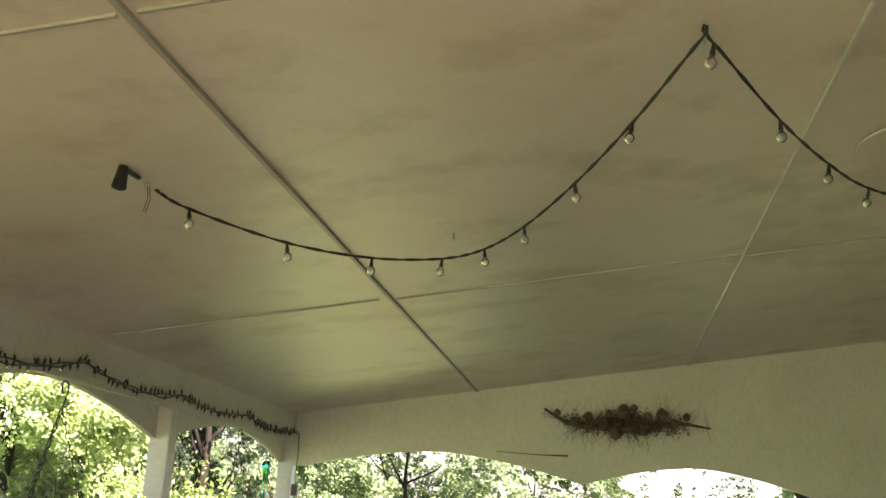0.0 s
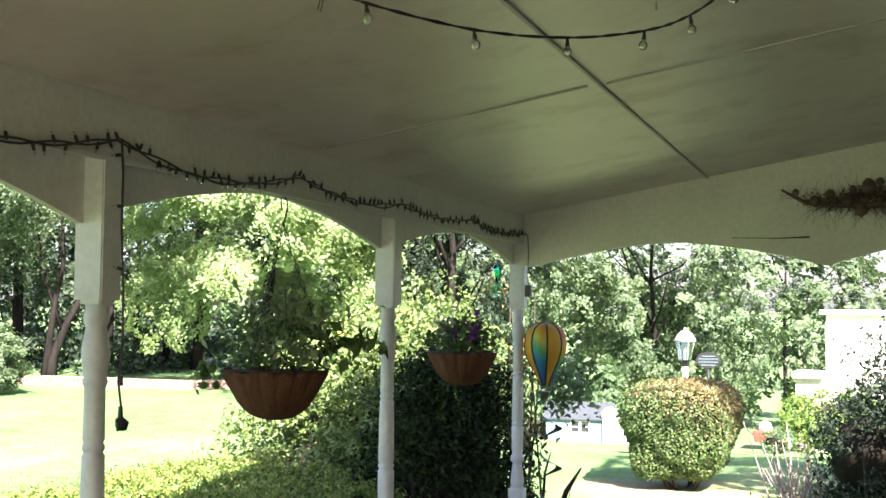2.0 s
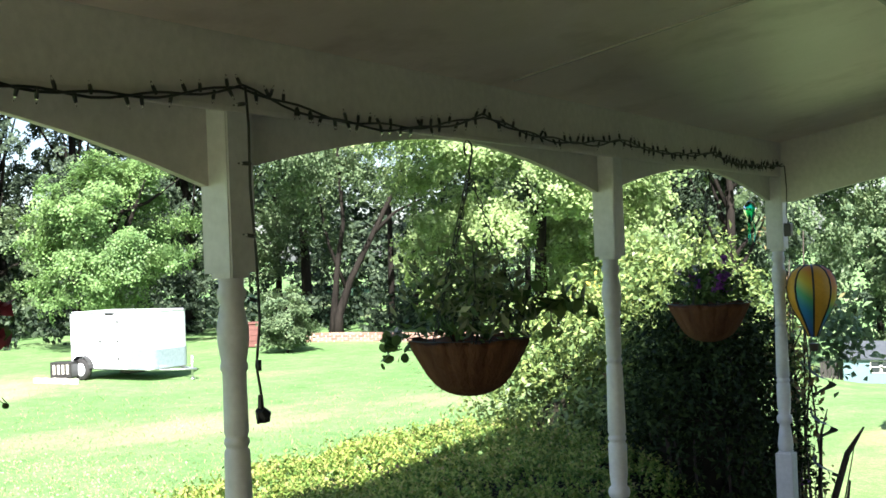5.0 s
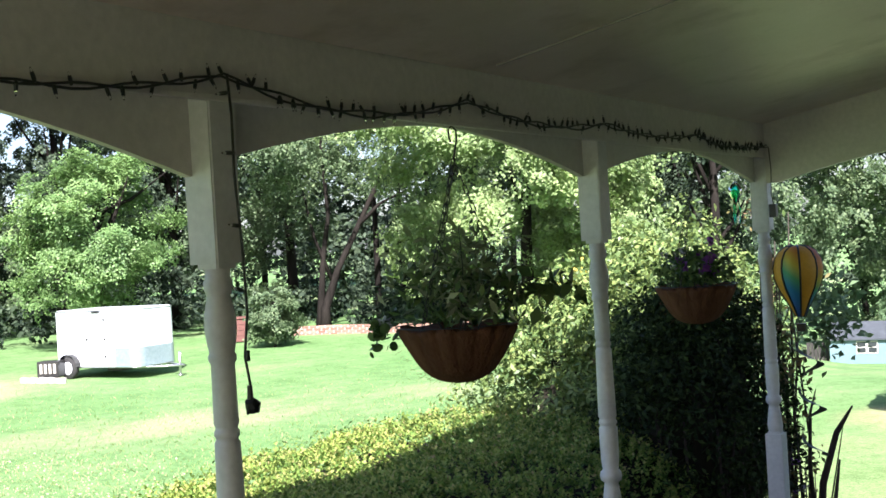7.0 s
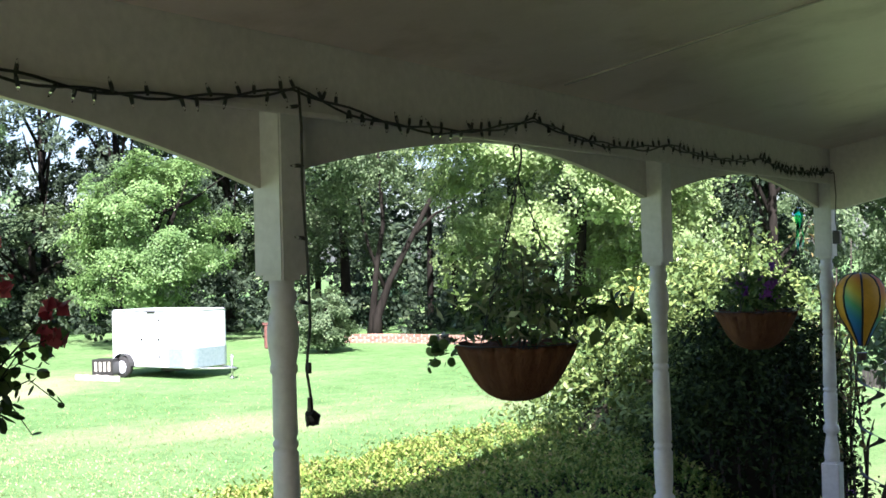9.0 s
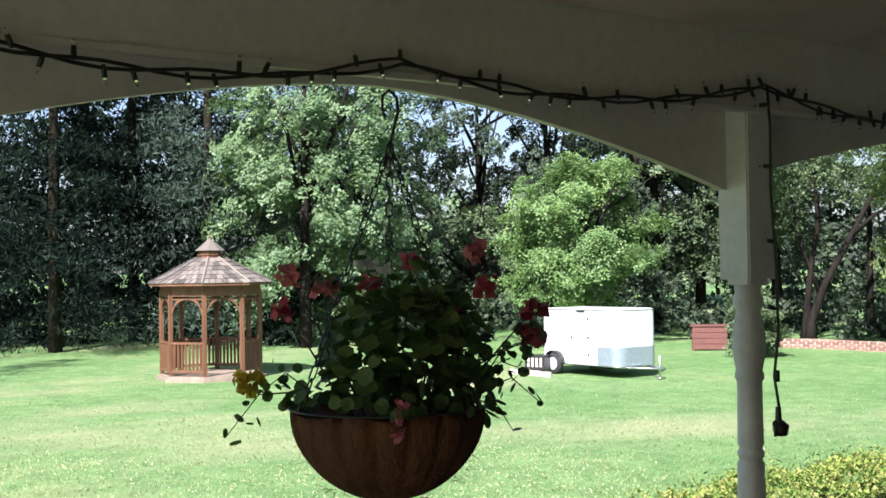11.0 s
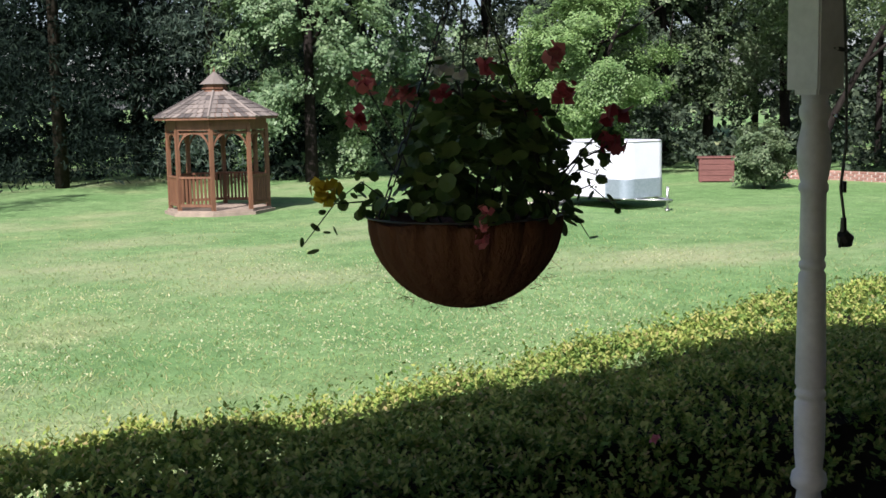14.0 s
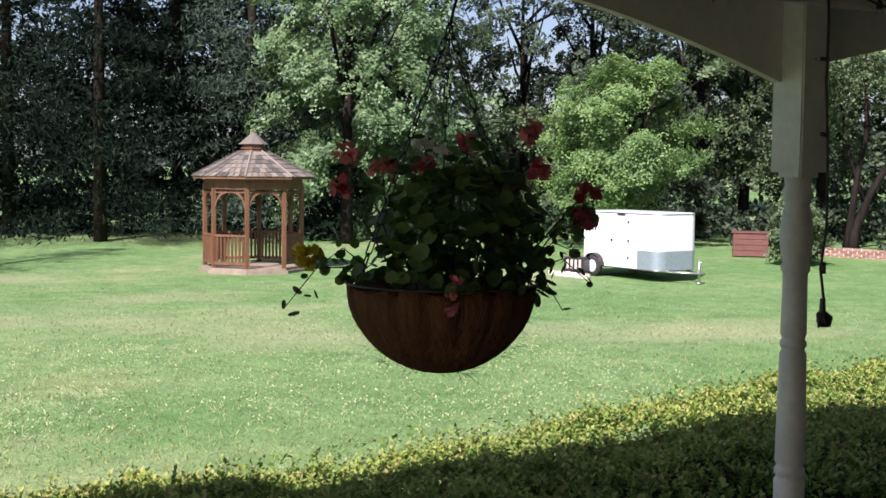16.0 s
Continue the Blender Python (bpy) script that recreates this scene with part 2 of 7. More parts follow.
M_REDCLOTH = plain("red_cloth", (0.45, 0.05, 0.04), (0.55, 0.09, 0.06), 5, 0.7, 50, 0.2)


def rainbow_build(t, p):
    """Printed nylon: diagonal bands from red over yellow and green to blue."""
    co = t.nodes.new("ShaderNodeTexCoord")
    mp = t.nodes.new("ShaderNodeMapping")
    mp.inputs["Rotation"].default_value = (0, radians(-40), 0)
    t.links.new(co.outputs["Object"], mp.inputs[0])
    sep = t.nodes.new("ShaderNodeSeparateXYZ")
    t.links.new(mp.outputs[0], sep.inputs[0])
    mr = node(t, "ShaderNodeMapRange")
    mr.inputs[1].default_value, mr.inputs[2].default_value = -0.16, 0.17
    t.links.new(sep.outputs[2], mr.inputs[0])
    r = t.nodes.new("ShaderNodeValToRGB")
    stops = [(0.0, (0.03, 0.07, 0.30)), (0.30, (0.03, 0.22, 0.42)), (0.48, (0.10, 0.40, 0.16)), (0.64, (0.62, 0.52, 0.05)), (0.80, (0.70, 0.30, 0.04)), (1.0, (0.55, 0.10, 0.03))]
    while len(r.color_ramp.elements) < len(stops):
        r.color_ramp.elements.new(0.5)
    for e, (pos, c) in zip(r.color_ramp.elements, stops):
        e.position, e.color = pos, (*c, 1)
    t.links.new(mr.outputs[0], r.inputs[0])
    t.links.new(r.outputs[0], p.inputs["Base Color"])
    p.inputs["Roughness"].default_value = 0.55


M_RAINBOW = material("nylon_rainbow", rainbow_build)
L_MAPLE = leafy("maple_leaves", [(0, (0.17, 0.25, 0.11)), (0.5, (0.25, 0.345, 0.155)), (1, (0.31, 0.40, 0.20))], 0.42)
L_FRESH = leafy("light_green_leaves", [(0, (0.10, 0.19, 0.07)), (0.5, (0.165, 0.28, 0.105)), (1, (0.235, 0.36, 0.15))], 0.38)
L_GREEN = leafy("green_leaves", [(0, (0.055, 0.095, 0.051)), (0.5, (0.11, 0.165, 0.089)), (1, (0.175, 0.24, 0.137))], 0.32, 0.55, None, 0.25)
L_BRIGHT = leafy("fresh_leaves", [(0, (0.09, 0.165, 0.085)), (0.5, (0.15, 0.245, 0.131)), (1, (0.23, 0.335, 0.188))], 0.36)
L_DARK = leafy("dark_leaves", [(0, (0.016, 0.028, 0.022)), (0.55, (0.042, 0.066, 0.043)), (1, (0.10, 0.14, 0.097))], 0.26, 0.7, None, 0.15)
# near-black: dark between the boughs and shade on the brush put into the colour
L_PINE = leafy("shaded_needles", [(0, (0.004, 0.008, 0.007)), (0.6, (0.007, 0.014, 0.011)), (1, (0.020, 0.033, 0.024))], 0.04, 0.9, None, 0.04)
L_SPRUCE = leafy("spruce_needles", [(0, (0.02, 0.036, 0.03)), (0.6, (0.038, 0.062, 0.05)), (1, (0.07, 0.10, 0.078))], 0.06, 0.8, None, 0.1)
L_HEDGE = leafy("hedge_leaves", [(0, (0.08, 0.16, 0.042)), (0.5, (0.155, 0.26, 0.066)), (1, (0.25, 0.35, 0.095))], 0.3, 0.6, 1.2, 0.08)
L_HEDGETIP = leafy("hedge_tips", [(0, (0.20, 0.31, 0.07)), (0.6, (0.33, 0.38, 0.115)), (0.9, (0.40, 0.41, 0.15)), (1, (0.42, 0.33, 0.19))], 0.35, 0.6, 1.2, 0.08)
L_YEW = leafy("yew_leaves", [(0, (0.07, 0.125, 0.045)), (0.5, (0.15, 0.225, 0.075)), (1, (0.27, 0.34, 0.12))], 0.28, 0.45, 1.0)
# shaded copy of the yew leaves: porch shade is put into the colour
L_YEWSHADE = leafy("shaded_yew_leaves", [(0, (0.012, 0.021, 0.008)), (0.6, (0.024, 0.042, 0.015)), (1, (0.06, 0.09, 0.032))], 0.06, 0.7, 1.0, 0.1)
L_ROUND = leafy("clipped_leaves", [(0, (0.045, 0.09, 0.034)), (0.6, (0.095, 0.16, 0.055)), (0.9, (0.16, 0.22, 0.08)), (1, (0.22, 0.19, 0.10))], 0.2, 0.5, 0.9)
L_SCORCH = leafy("scorched_leaves", [(0, (0.15, 0.15, 0.06)), (0.5, (0.235, 0.185, 0.09)), (1, (0.29, 0.195, 0.115))], 0.2, 0.6, 1.5)
L_BASKET = leafy("geranium_leaves", [(0, (0.045, 0.09, 0.035)), (0.5, (0.095, 0.165, 0.06)), (1, (0.18, 0.26, 0.105))], 0.3, 0.5, 5, 0.25)
L_PALELEAF = leafy("variegated_leaves", [(0, (0.14, 0.20, 0.10)), (0.6, (0.26, 0.31, 0.20)), (1, (0.45, 0.48, 0.36))], 0.3, 0.5, 6, 0.25)
L_REDPETAL = leafy("red_petals", [(0, (0.33, 0.035, 0.075)), (1, (0.56, 0.12, 0.18))], 0.35, 0.5, 8)
L_PINKPETAL = leafy("pink_petals", [(0, (0.50, 0.11, 0.18)), (1, (0.68, 0.25, 0.31))], 0.35, 0.5, 8)
L_PALEPETAL = leafy("pale_petals", [(0, (0.50, 0.46, 0.60)), (1, (0.68, 0.66, 0.74))], 0.35, 0.5, 8)
L_YELLOWPETAL = leafy("yellow_petals", [(0, (0.70, 0.45, 0.03)), (1, (0.80, 0.60, 0.06))], 0.3, 0.5, 8)
L_PURPLEPETAL = leafy("purple_petals", [(0, (0.20, 0.05, 0.40)), (1, (0.32, 0.10, 0.55))], 0.3, 0.5, 8)
L_GRASS = leafy("grass_blades", [(0, (0.19, 0.30, 0.11)), (0.5, (0.27, 0.37, 0.155)), (1, (0.48, 0.46, 0.27))], 0.5, 0.6, 0.6)
L_YELLOWLEAF = leafy("yellowing_leaves", [(0, (0.32, 0.34, 0.06)), (0.6, (0.48, 0.42, 0.07)), (1, (0.55, 0.43, 0.09))], 0.35, 0.55, 3)
L_CLOVER = leafy("clover_heads", [(0, (0.34, 0.39, 0.20)), (0.7, (0.46, 0.49, 0.30)), (1, (0.62, 0.62, 0.48))], 0.2, 0.7, 3)


# ---- mesh helpers ----
def mesh_object(name, verts, faces, mat, parent=None, label="", smooth=False):
    me = bpy.data.meshes.new(name)
    me.from_pydata([tuple(v) for v in verts], [], faces)
    for m in mat if isinstance(mat, (list, tuple)) else [mat]:
        me.materials.append(m)
    if smooth:
        me.polygons.foreach_set("use_smooth", [True] * len(me.polygons))
    me.update()
    ob = new(name, me)
    if parent:
        ob.parent = parent
    if label:
        ob["label"] = label
    return ob


def empty(name, loc=(0, 0, 0), label="", category="", group="", kind="", rz=0.0):
    e = new(name)
    e.empty_display_size = 0.1
    e.matrix_world = pose(*loc, 0, 0, rz)
    return tagged(e, label, category, group, kind)


def quads_object(name, quads, mat, parent=None, label=""):
    """One mesh from an array of quads, shape (n, 4, 3)."""
    n = len(quads)
    me = bpy.data.meshes.new(name)
    me.vertices.add(4 * n)
    me.vertices.foreach_set("co", np.ascontiguousarray(quads, dtype=np.float32).ravel())
    me.loops.add(4 * n)
    me.loops.foreach_set("vertex_index", np.arange(4 * n, dtype=np.int32))
    me.polygons.add(n)
    me.polygons.foreach_set("loop_start", np.arange(0, 4 * n, 4, dtype=np.int32))
    me.materials.append(mat)
    me.update(calc_edges=True)
    ob = new(name, me)
    if parent:
        ob.parent = parent
    if label:
        ob["label"] = label
    return ob


def unit(v):
    return v / np.maximum(np.linalg.norm(v, axis=-1, keepdims=True), 1e-9)


def leaf_quads(points, length, rng, aspect=0.55, out=None, lift=0.35, droop=0.0, turn=1.0):
    """Folded leaf blades at points; out: the way each one tends to face."""
    n = len(points)
    face = unit(turn * rng.normal(size=(n, 3)) + (0 if out is None else 0.8 * out) + np.array([0, 0, lift]))
    along = unit(np.cross(face, rng.normal(size=(n, 3))) + np.array([0, 0, -droop]))
    side = unit(np.cross(along, face))
    ln = (length * rng.uniform(0.6, 1.25, n))[:, None]
    w = ln * aspect * 0.5
    fold = face * ln * 0.12
    base = points - along * ln * 0.5
    return np.stack([base, points + side * w + fold, points + along * ln * 0.5, points - side * w + fold], 1)


def clumped(center, radii, clumps, clump_r, n, rng, shell=0.75, flat=0.75, low=-0.6):
    """Points of a crown: clumps of leaves spread near the surface of an ellipsoid, with gaps."""
    center, radii = np.array(center, float), np.array(radii, float)
    d = unit(rng.normal(size=(clumps * 3, 3)))
    d = d[d[:, 2] > low][:clumps]
    c = center + d * radii * (rng.uniform(shell ** 3, 1.0, len(d)) ** (1 / 3))[:, None]
    r = clump_r * rng.uniform(0.6, 1.3, len(c))
    pick = rng.integers(0, len(c), n)
    s = unit(rng.normal(size=(n, 3)))
    s[:, 2] = np.where(s[:, 2] < 0, s[:, 2] * 0.6, s[:, 2])
    p = c[pick] + s * (r[pick] * rng.uniform(0.45, 1.0, n) ** 0.5)[:, None] * np.array([1, 1, flat])
    return p, unit(s + unit(p - center) * 0.6)


def sprays(center, radii, limbs, per_limb, leaves, spray_r, rng, low=-1.0, inner=0.5, uneven=0.24):
    """Points of a crown: limbs reach an uneven outline, each carries flat sprays of leaves that face outward and up."""
    center, radii = np.array(center, float), np.array(radii, float)
    d = unit(rng.normal(size=(limbs * 6, 3)))
    d = d[d[:, 2] > low][:limbs]
    wave = sum(np.sin(d @ rng.normal(0, 3.2, 3) + rng.uniform(0, 6.28)) for _ in range(5)) / 2.2
    reach = (1 + uneven * wave) * rng.uniform(0.8, 1.06, len(d))
    k = np.repeat(np.arange(len(d)), per_limb)
    u = rng.uniform(inner ** 2, 1.0, len(k)) ** 0.5
    c = center + d[k] * radii * (reach[k] * u)[:, None] + rng.normal(0, 1, (len(k), 3)) * radii * np.array([0.085, 0.085, 0.045])
    nrm = unit(0.75 * d[k] + np.array([0, 0, 0.6]) + 0.38 * rng.normal(size=(len(k), 3)))
    e1 = unit(np.cross(nrm, rng.normal(size=(len(k), 3))))
    e2 = np.cross(nrm, e1)
    size = spray_r * rng.uniform(0.55, 1.35, len(k))
    j = np.repeat(np.arange(len(k)), leaves)
    a, r = rng.uniform(0, 6.28, len(j)), rng.uniform(0, 1, len(j)) ** 0.6
    rr = (r * size[j])[:, None]
    p = c[j] + e1[j] * np.cos(a)[:, None] * rr + e2[j] * np.sin(a)[:, None] * rr * 0.62 - nrm[j] * rr * r[:, None] * 0.4
    p += rng.normal(0, 0.07, (len(j), 3)) * size[j][:, None]
    return p, nrm[j]


def tube_data(path, radii, sides=8, close=True):
    """Verts and faces of a tube along a path."""
    path = [Vector(p) for p in path]
    if not isinstance(radii, (list, tuple)):
        radii = [radii] * len(path)
    verts, faces, ref = [], [], None
    for i, p in enumerate(path):
        d = (path[min(i + 1, len(path) - 1)] - path[max(i - 1, 0)]).normalized()
        if ref is None:
            ref = d.orthogonal().normalized()
        ref = (ref - d * ref.dot(d)).normalized()
        b = d.cross(ref)
        for k in range(sides):
            a = 2 * math.pi * k / sides
            verts.append(p + (ref * math.cos(a) + b * math.sin(a)) * radii[i])
    for i in range(len(path) - 1):
        for k in range(sides):
            faces.append((i * sides + k, i * sides + (k + 1) % sides, (i + 1) * sides + (k + 1) % sides, (i + 1) * sides + k))
    if close:
        faces.append(tuple(reversed(range(sides))))
        faces.append(tuple(range((len(path) - 1) * sides, len(path) * sides)))
    return verts, faces


def joined(datas):
    verts, faces = [], []
    for v, f in datas:
        o = len(verts)
        verts += list(v)
        faces += [tuple(i + o for i in q) for q in f]
    return verts, faces


def tube(name, path, radii, mat, parent=None, sides=8, label=""):
    return mesh_object(name, *tube_data(path, radii, sides), mat, parent, label, smooth=True)


def lathe_data(profile, sides=24, center=(0, 0, 0)):
    """Verts and faces of a turned shape; profile rows of (radius, z)."""
    verts, faces = [], []
    for r, z in profile:
        for k in range(sides):
            a = 2 * math.pi * k / sides
            verts.append((center[0] + r * math.cos(a), center[1] + r * math.sin(a), center[2] + z))
    for i in range(len(profile) - 1):
        for k in range(sides):
            faces.append((i * sides + k, i * sides + (k + 1) % sides, (i + 1) * sides + (k + 1) % sides, (i + 1) * sides + k))
    faces.append(tuple(reversed(range(sides))))
    faces.append(tuple(range((len(profile) - 1) * sides, len(profile) * sides)))
    return verts, faces


def box_data(x0, y0, z0, x1, y1, z1, bevel=0.0):
    bm = bmesh.new()
    bmesh.ops.create_cube(bm, size=1.0)
    for v in bm.verts:
        v.co = Vector(((x0 + x1) / 2 + v.co.x * (x1 - x0), (y0 + y1) / 2 + v.co.y * (y1 - y0), (z0 + z1) / 2 + v.co.z * (z1 - z0)))
    if bevel:
        bmesh.ops.bevel(bm, geom=bm.edges[:], offset=bevel, segments=2, affect="EDGES", profile=0.6)
    bm.verts.index_update()
    data = [v.co.copy() for v in bm.verts], [tuple(v.index for v in f.verts) for f in bm.faces]
    bm.free()
    return data


def box(name, x0, y0, z0, x1, y1, z1, mat, parent=None, bevel=0.0, label=""):
    return mesh_object(name, *box_data(x0, y0, z0, x1, y1, z1, bevel), mat, parent, label)


def moved(data, m):
    return [m @ Vector(v) for v in data[0]], data[1]


def extrude_outline(outline, axis, a, b):
    """A closed outline of (u, z) pulled along x or y between a and b."""
    n = len(outline)
    put = (lambda u, z, w: (w, u, z)) if axis == "x" else (lambda u, z, w: (u, w, z))
    verts = [put(u, z, a) for u, z in outline] + [put(u, z, b) for u, z in outline]
    faces = [(i, (i + 1) % n, n + (i + 1) % n, n + i) for i in range(n)]
    return verts, faces


# ---- setting ----
PX = -2.045                                  # line of the posts
POSTS = (-1.07, 1.03, 2.995, 5.085, 7.165)
BACK = -2.3                                  # unseen back end, left open towards the sun so the lit floor brightens the ceiling
SLOPE = 0.18


def ceil_z(x):
    return 2.27 + (x + 0.917) * SLOPE


def step(a, b, v):
    v = min(1.0, max(0.0, (v - a) / (b - a)))
    return v * v * (3 - 2 * v)


def ground_z(x, y):
    r = math.hypot(x, y)
    left = -1.0 + 0.33 * step(29, 46, r) + 2.5 * step(48, 120, r)
    right = -1.0 - 0.105 * max(0.0, min(y, 75) - 20)
    w = (1 - step(14, 27, math.degrees(math.atan2(-x, max(y, 0.1))))) * step(15, 30, y)
    return left * (1 - w) + right * w + 0.05 * noise.noise((x * 0.15, y * 0.15, 0)) * step(4, 12, r)


def ground_sheet():
    xs = [-2500, -900, -300, -140] + [-90 + 2.2 * i for i in range(58)] + [60, 140, 400, 1200, 2500]
    ys = [-2500, -900, -300, -100, -50] + [-24 + 2.2 * i for i in range(56)] + [125, 200, 420, 1000, 2500]
    verts = [(x, y, ground_z(max(-120, min(60, x)), max(-60, min(125, y)))) for y in ys for x in xs]
    w = len(xs)
    faces = [(j * w + i, j * w + i + 1, (j + 1) * w + i + 1, (j + 1) * w + i) for j in range(len(ys) - 1) for i in range(w - 1)]
    return tagged(mesh_object("ground", verts, faces, M_LAWN, smooth=True), "sunlit green lawn with dry straw-coloured patches", "lawn", kind="structure")


ground_sheet()

# porch floor: boards on a base
floor = tagged(box("floor", -2.1, BACK, -1.2, 1.9, 7.22, -0.03, M_CONCRETE), "brown boarded porch floor", "floor", kind="structure")
bd = box_data(-0.068, BACK, -0.03, 0.068, 7.22, 0.0, 0.004)
first = None
for i in range(28):
    if first is None:
        first = mesh_object("floor_board", *bd, M_FLOOR, floor)
        ob = first
    else:
        ob = new("floor_board", first.data)
        ob.parent = floor
    ob.location.x = -2.03 + 0.142 * i

# ceiling panels with cover strips
CX0, CX1, CY0, CY1 = -2.0, 1.9, BACK, 7.12


def ceiling():
    data = []
    v = [(x, y, ceil_z(x) + dz) for dz in (0, 0.02) for x, y in ((CX0, CY0), (CX1, CY0), (CX1, CY1), (CX0, CY1))]
    data.append((v, [(3, 2, 1, 0), (4, 5, 6, 7), (0, 1, 5, 4), (1, 2, 6, 5), (2, 3, 7, 6), (3, 0, 4, 7)]))
    return tagged(mesh_object("ceiling", *joined(data), M_CEIL), "off-white painted panelled porch ceiling sloping to the eave", "ceiling", kind="structure")


ceiling()


def strip(x0, y0, x1, y1, w=0.012, h=0.009):
    """A cover strip on the ceiling between two plan points."""
    d = Vector((x1 - x0, y1 - y0, (x1 - x0) * SLOPE)).normalized()
    s = Vector((-d.y, d.x, d.x * 0 - d.y * SLOPE)).normalized() * w / 2
    up = Vector((0, 0, -h))
    a, b = Vector((x0, y0, ceil_z(x0) - 0.0005)), Vector((x1, y1, ceil_z(x1) - 0.0005))
    v = [a - s, a + s, b + s, b - s, a - s * 0.85 + up, a + s * 0.85 + up, b + s * 0.85 + up, b - s * 0.85 + up]
    f = [(4, 5, 6, 7), (0, 1, 5, 4), (1, 2, 6, 5), (2, 3, 7, 6), (3, 0, 4, 7)]
    return v, f


strips = [strip(x, CY0, x, CY1) for x in (-0.917, 1.53)]
strips += [strip(a, yy, b, yy, 0.011, 0.005) for a, yy, b in ((-0.90, 4.21, 0.30), (-1.93, 4.185, -0.96), (0.325, 4.25, 1.52), (-0.9, 1.77, 0.3), (-1.93, 1.77, -0.935), (-0.9, -0.67, 0.3))]
# like the other strips, but coloured paler because its lit side faces the camera
tagged(mesh_object("trim", *strip(0.312, CY0, 0.312, CY1), M_WHITE), "cover strip over a ceiling joint, coloured pale for its lit side", "trim", kind="structure")
tagged(mesh_object("trim", *joined(strips), M_BATTEN), "thin cover strips over the ceiling joints, darkened for their shadowed side", "trim", kind="structure")


def arch_board(spans, top, thick, at, axis, mat, name, parent, ends):
    """A board with scalloped lower edge. spans: (from, to, spring, crest)."""
    pts = []
    u0, u1 = ends
    for a, b, spring, crest in spans:
        n = 22
        for i in range(n + 1):
            s = i / n
            c = abs(2 * s - 1)
            pts.append((a + (b - a) * s, spring + (crest - spring) * (1 - c ** 1.65)))
    pts = [(u0, pts[0][1])] + pts + [(u1, pts[-1][1])]
    low = [pts[0]]
    for p in pts[1:]:
        if p[0] - low[-1][0] > 1e-4:
            low.append(p)
    verts, faces = [], []
    put = (lambda u, z, w: (w, u, z)) if axis == "x" else (lambda u, z, w: (u, w, z))
    for u, z in low:
        verts += [put(u, z, at), put(u, top(u), at), put(u, z, at - thick), put(u, top(u), at - thick)]
    for i in range(len(low) - 1):
        a, b = 4 * i, 4 * i + 4
        faces += [(a, b, b + 1, a + 1), (a + 2, a + 3, b + 3, b + 2), (a, a + 2, b + 2, b), (a + 1, b + 1, b + 3, a + 3)]
    faces += [(0, 1, 3, 2), (len(verts) - 4, len(verts) - 2, len(verts) - 1, len(verts) - 3)]
    return mesh_object(name, verts, faces, mat, parent)


# side beam over the posts, its scalloped boards and the ledge strip
beam = tagged(box("beam_side", -2.10, BACK, 1.905, -2.004, 7.21, 2.085, M_WHITE), "white painted porch beam with scalloped boards below", "beam", kind="structure")
spans = []
for a, b, spring, crest in zip(POSTS[:-1], POSTS[1:], (1.722, 1.722, 1.763, 1.772), (1.889, 1.889, 1.9, 1.9)):
    spans.append((a + 0.05, b - 0.05, spring, crest))
arch_board(spans, lambda u: 1.9045, 0.022, -2.062, "x", M_WHITE, "scalloped_board", beam, (BACK, 7.2))
mesh_object("ledge_strip", *box_data(-2.012, BACK, 1.893, -1.996, 7.1, 1.907, 0.003), M_WHITE, beam)

# end beam with two scallops, under the sloping ceiling
end = arch_board([(-1.94, -0.27, 1.762, 1.898), (-0.27, 1.06, 1.762, 1.897)], lambda u: ceil_z(u) + 0.01, -0.05, 7.12, "y", M_WHITE, "beam_end", None, (-2.0, 1.9))
tagged(end, "cream painted end wall with two shallow arches", "beam", kind="structure")

# house wall, beam over the unseen open back end, roof
# wall is unseen; its brown keeps bounced light off the ceiling
house = tagged(box("wall_house", 1.9, BACK - 0.1, -1.2, 2.1, 7.3, 5.2, M_SIDING), "brown sided house wall along the porch", "wall", kind="structure")
tagged(box("beam_back", -2.1, BACK - 0.1, 1.9, 1.9, BACK, 2.79, M_WHITE), "white painted beam over the open back end", "beam", kind="structure")
v = [(-2.78, BACK - 0.3, 2.06), (2.1, BACK - 0.3, 2.96), (2.1, 7.5, 2.96), (-2.78, 7.5, 2.06), (-2.78, BACK - 0.3, 2.17), (2.1, BACK - 0.3, 3.08), (2.1, 7.5, 3.08), (-2.78, 7.5, 2.17)]
tagged(mesh_object("roof", v, [(3, 2, 1, 0), (4, 5, 6, 7), (0, 1, 5, 4), (1, 2, 6, 5), (2, 3, 7, 6), (3, 0, 4, 7)], M_ROOF), "dark shingled porch roof", "roof", kind="structure")
tagged(box("trim_eave", -2.805, BACK - 0.3, 2.065, -2.782, 7.5, 2.22, M_WHITE), "white eave board", "trim", kind="structure")
tagged(box("house_block", 2.1, BACK - 0.1, -1.2, 9.0, 7.3, 5.2, M_SIDING), "brown sided house beside the porch", "house", kind="structure")


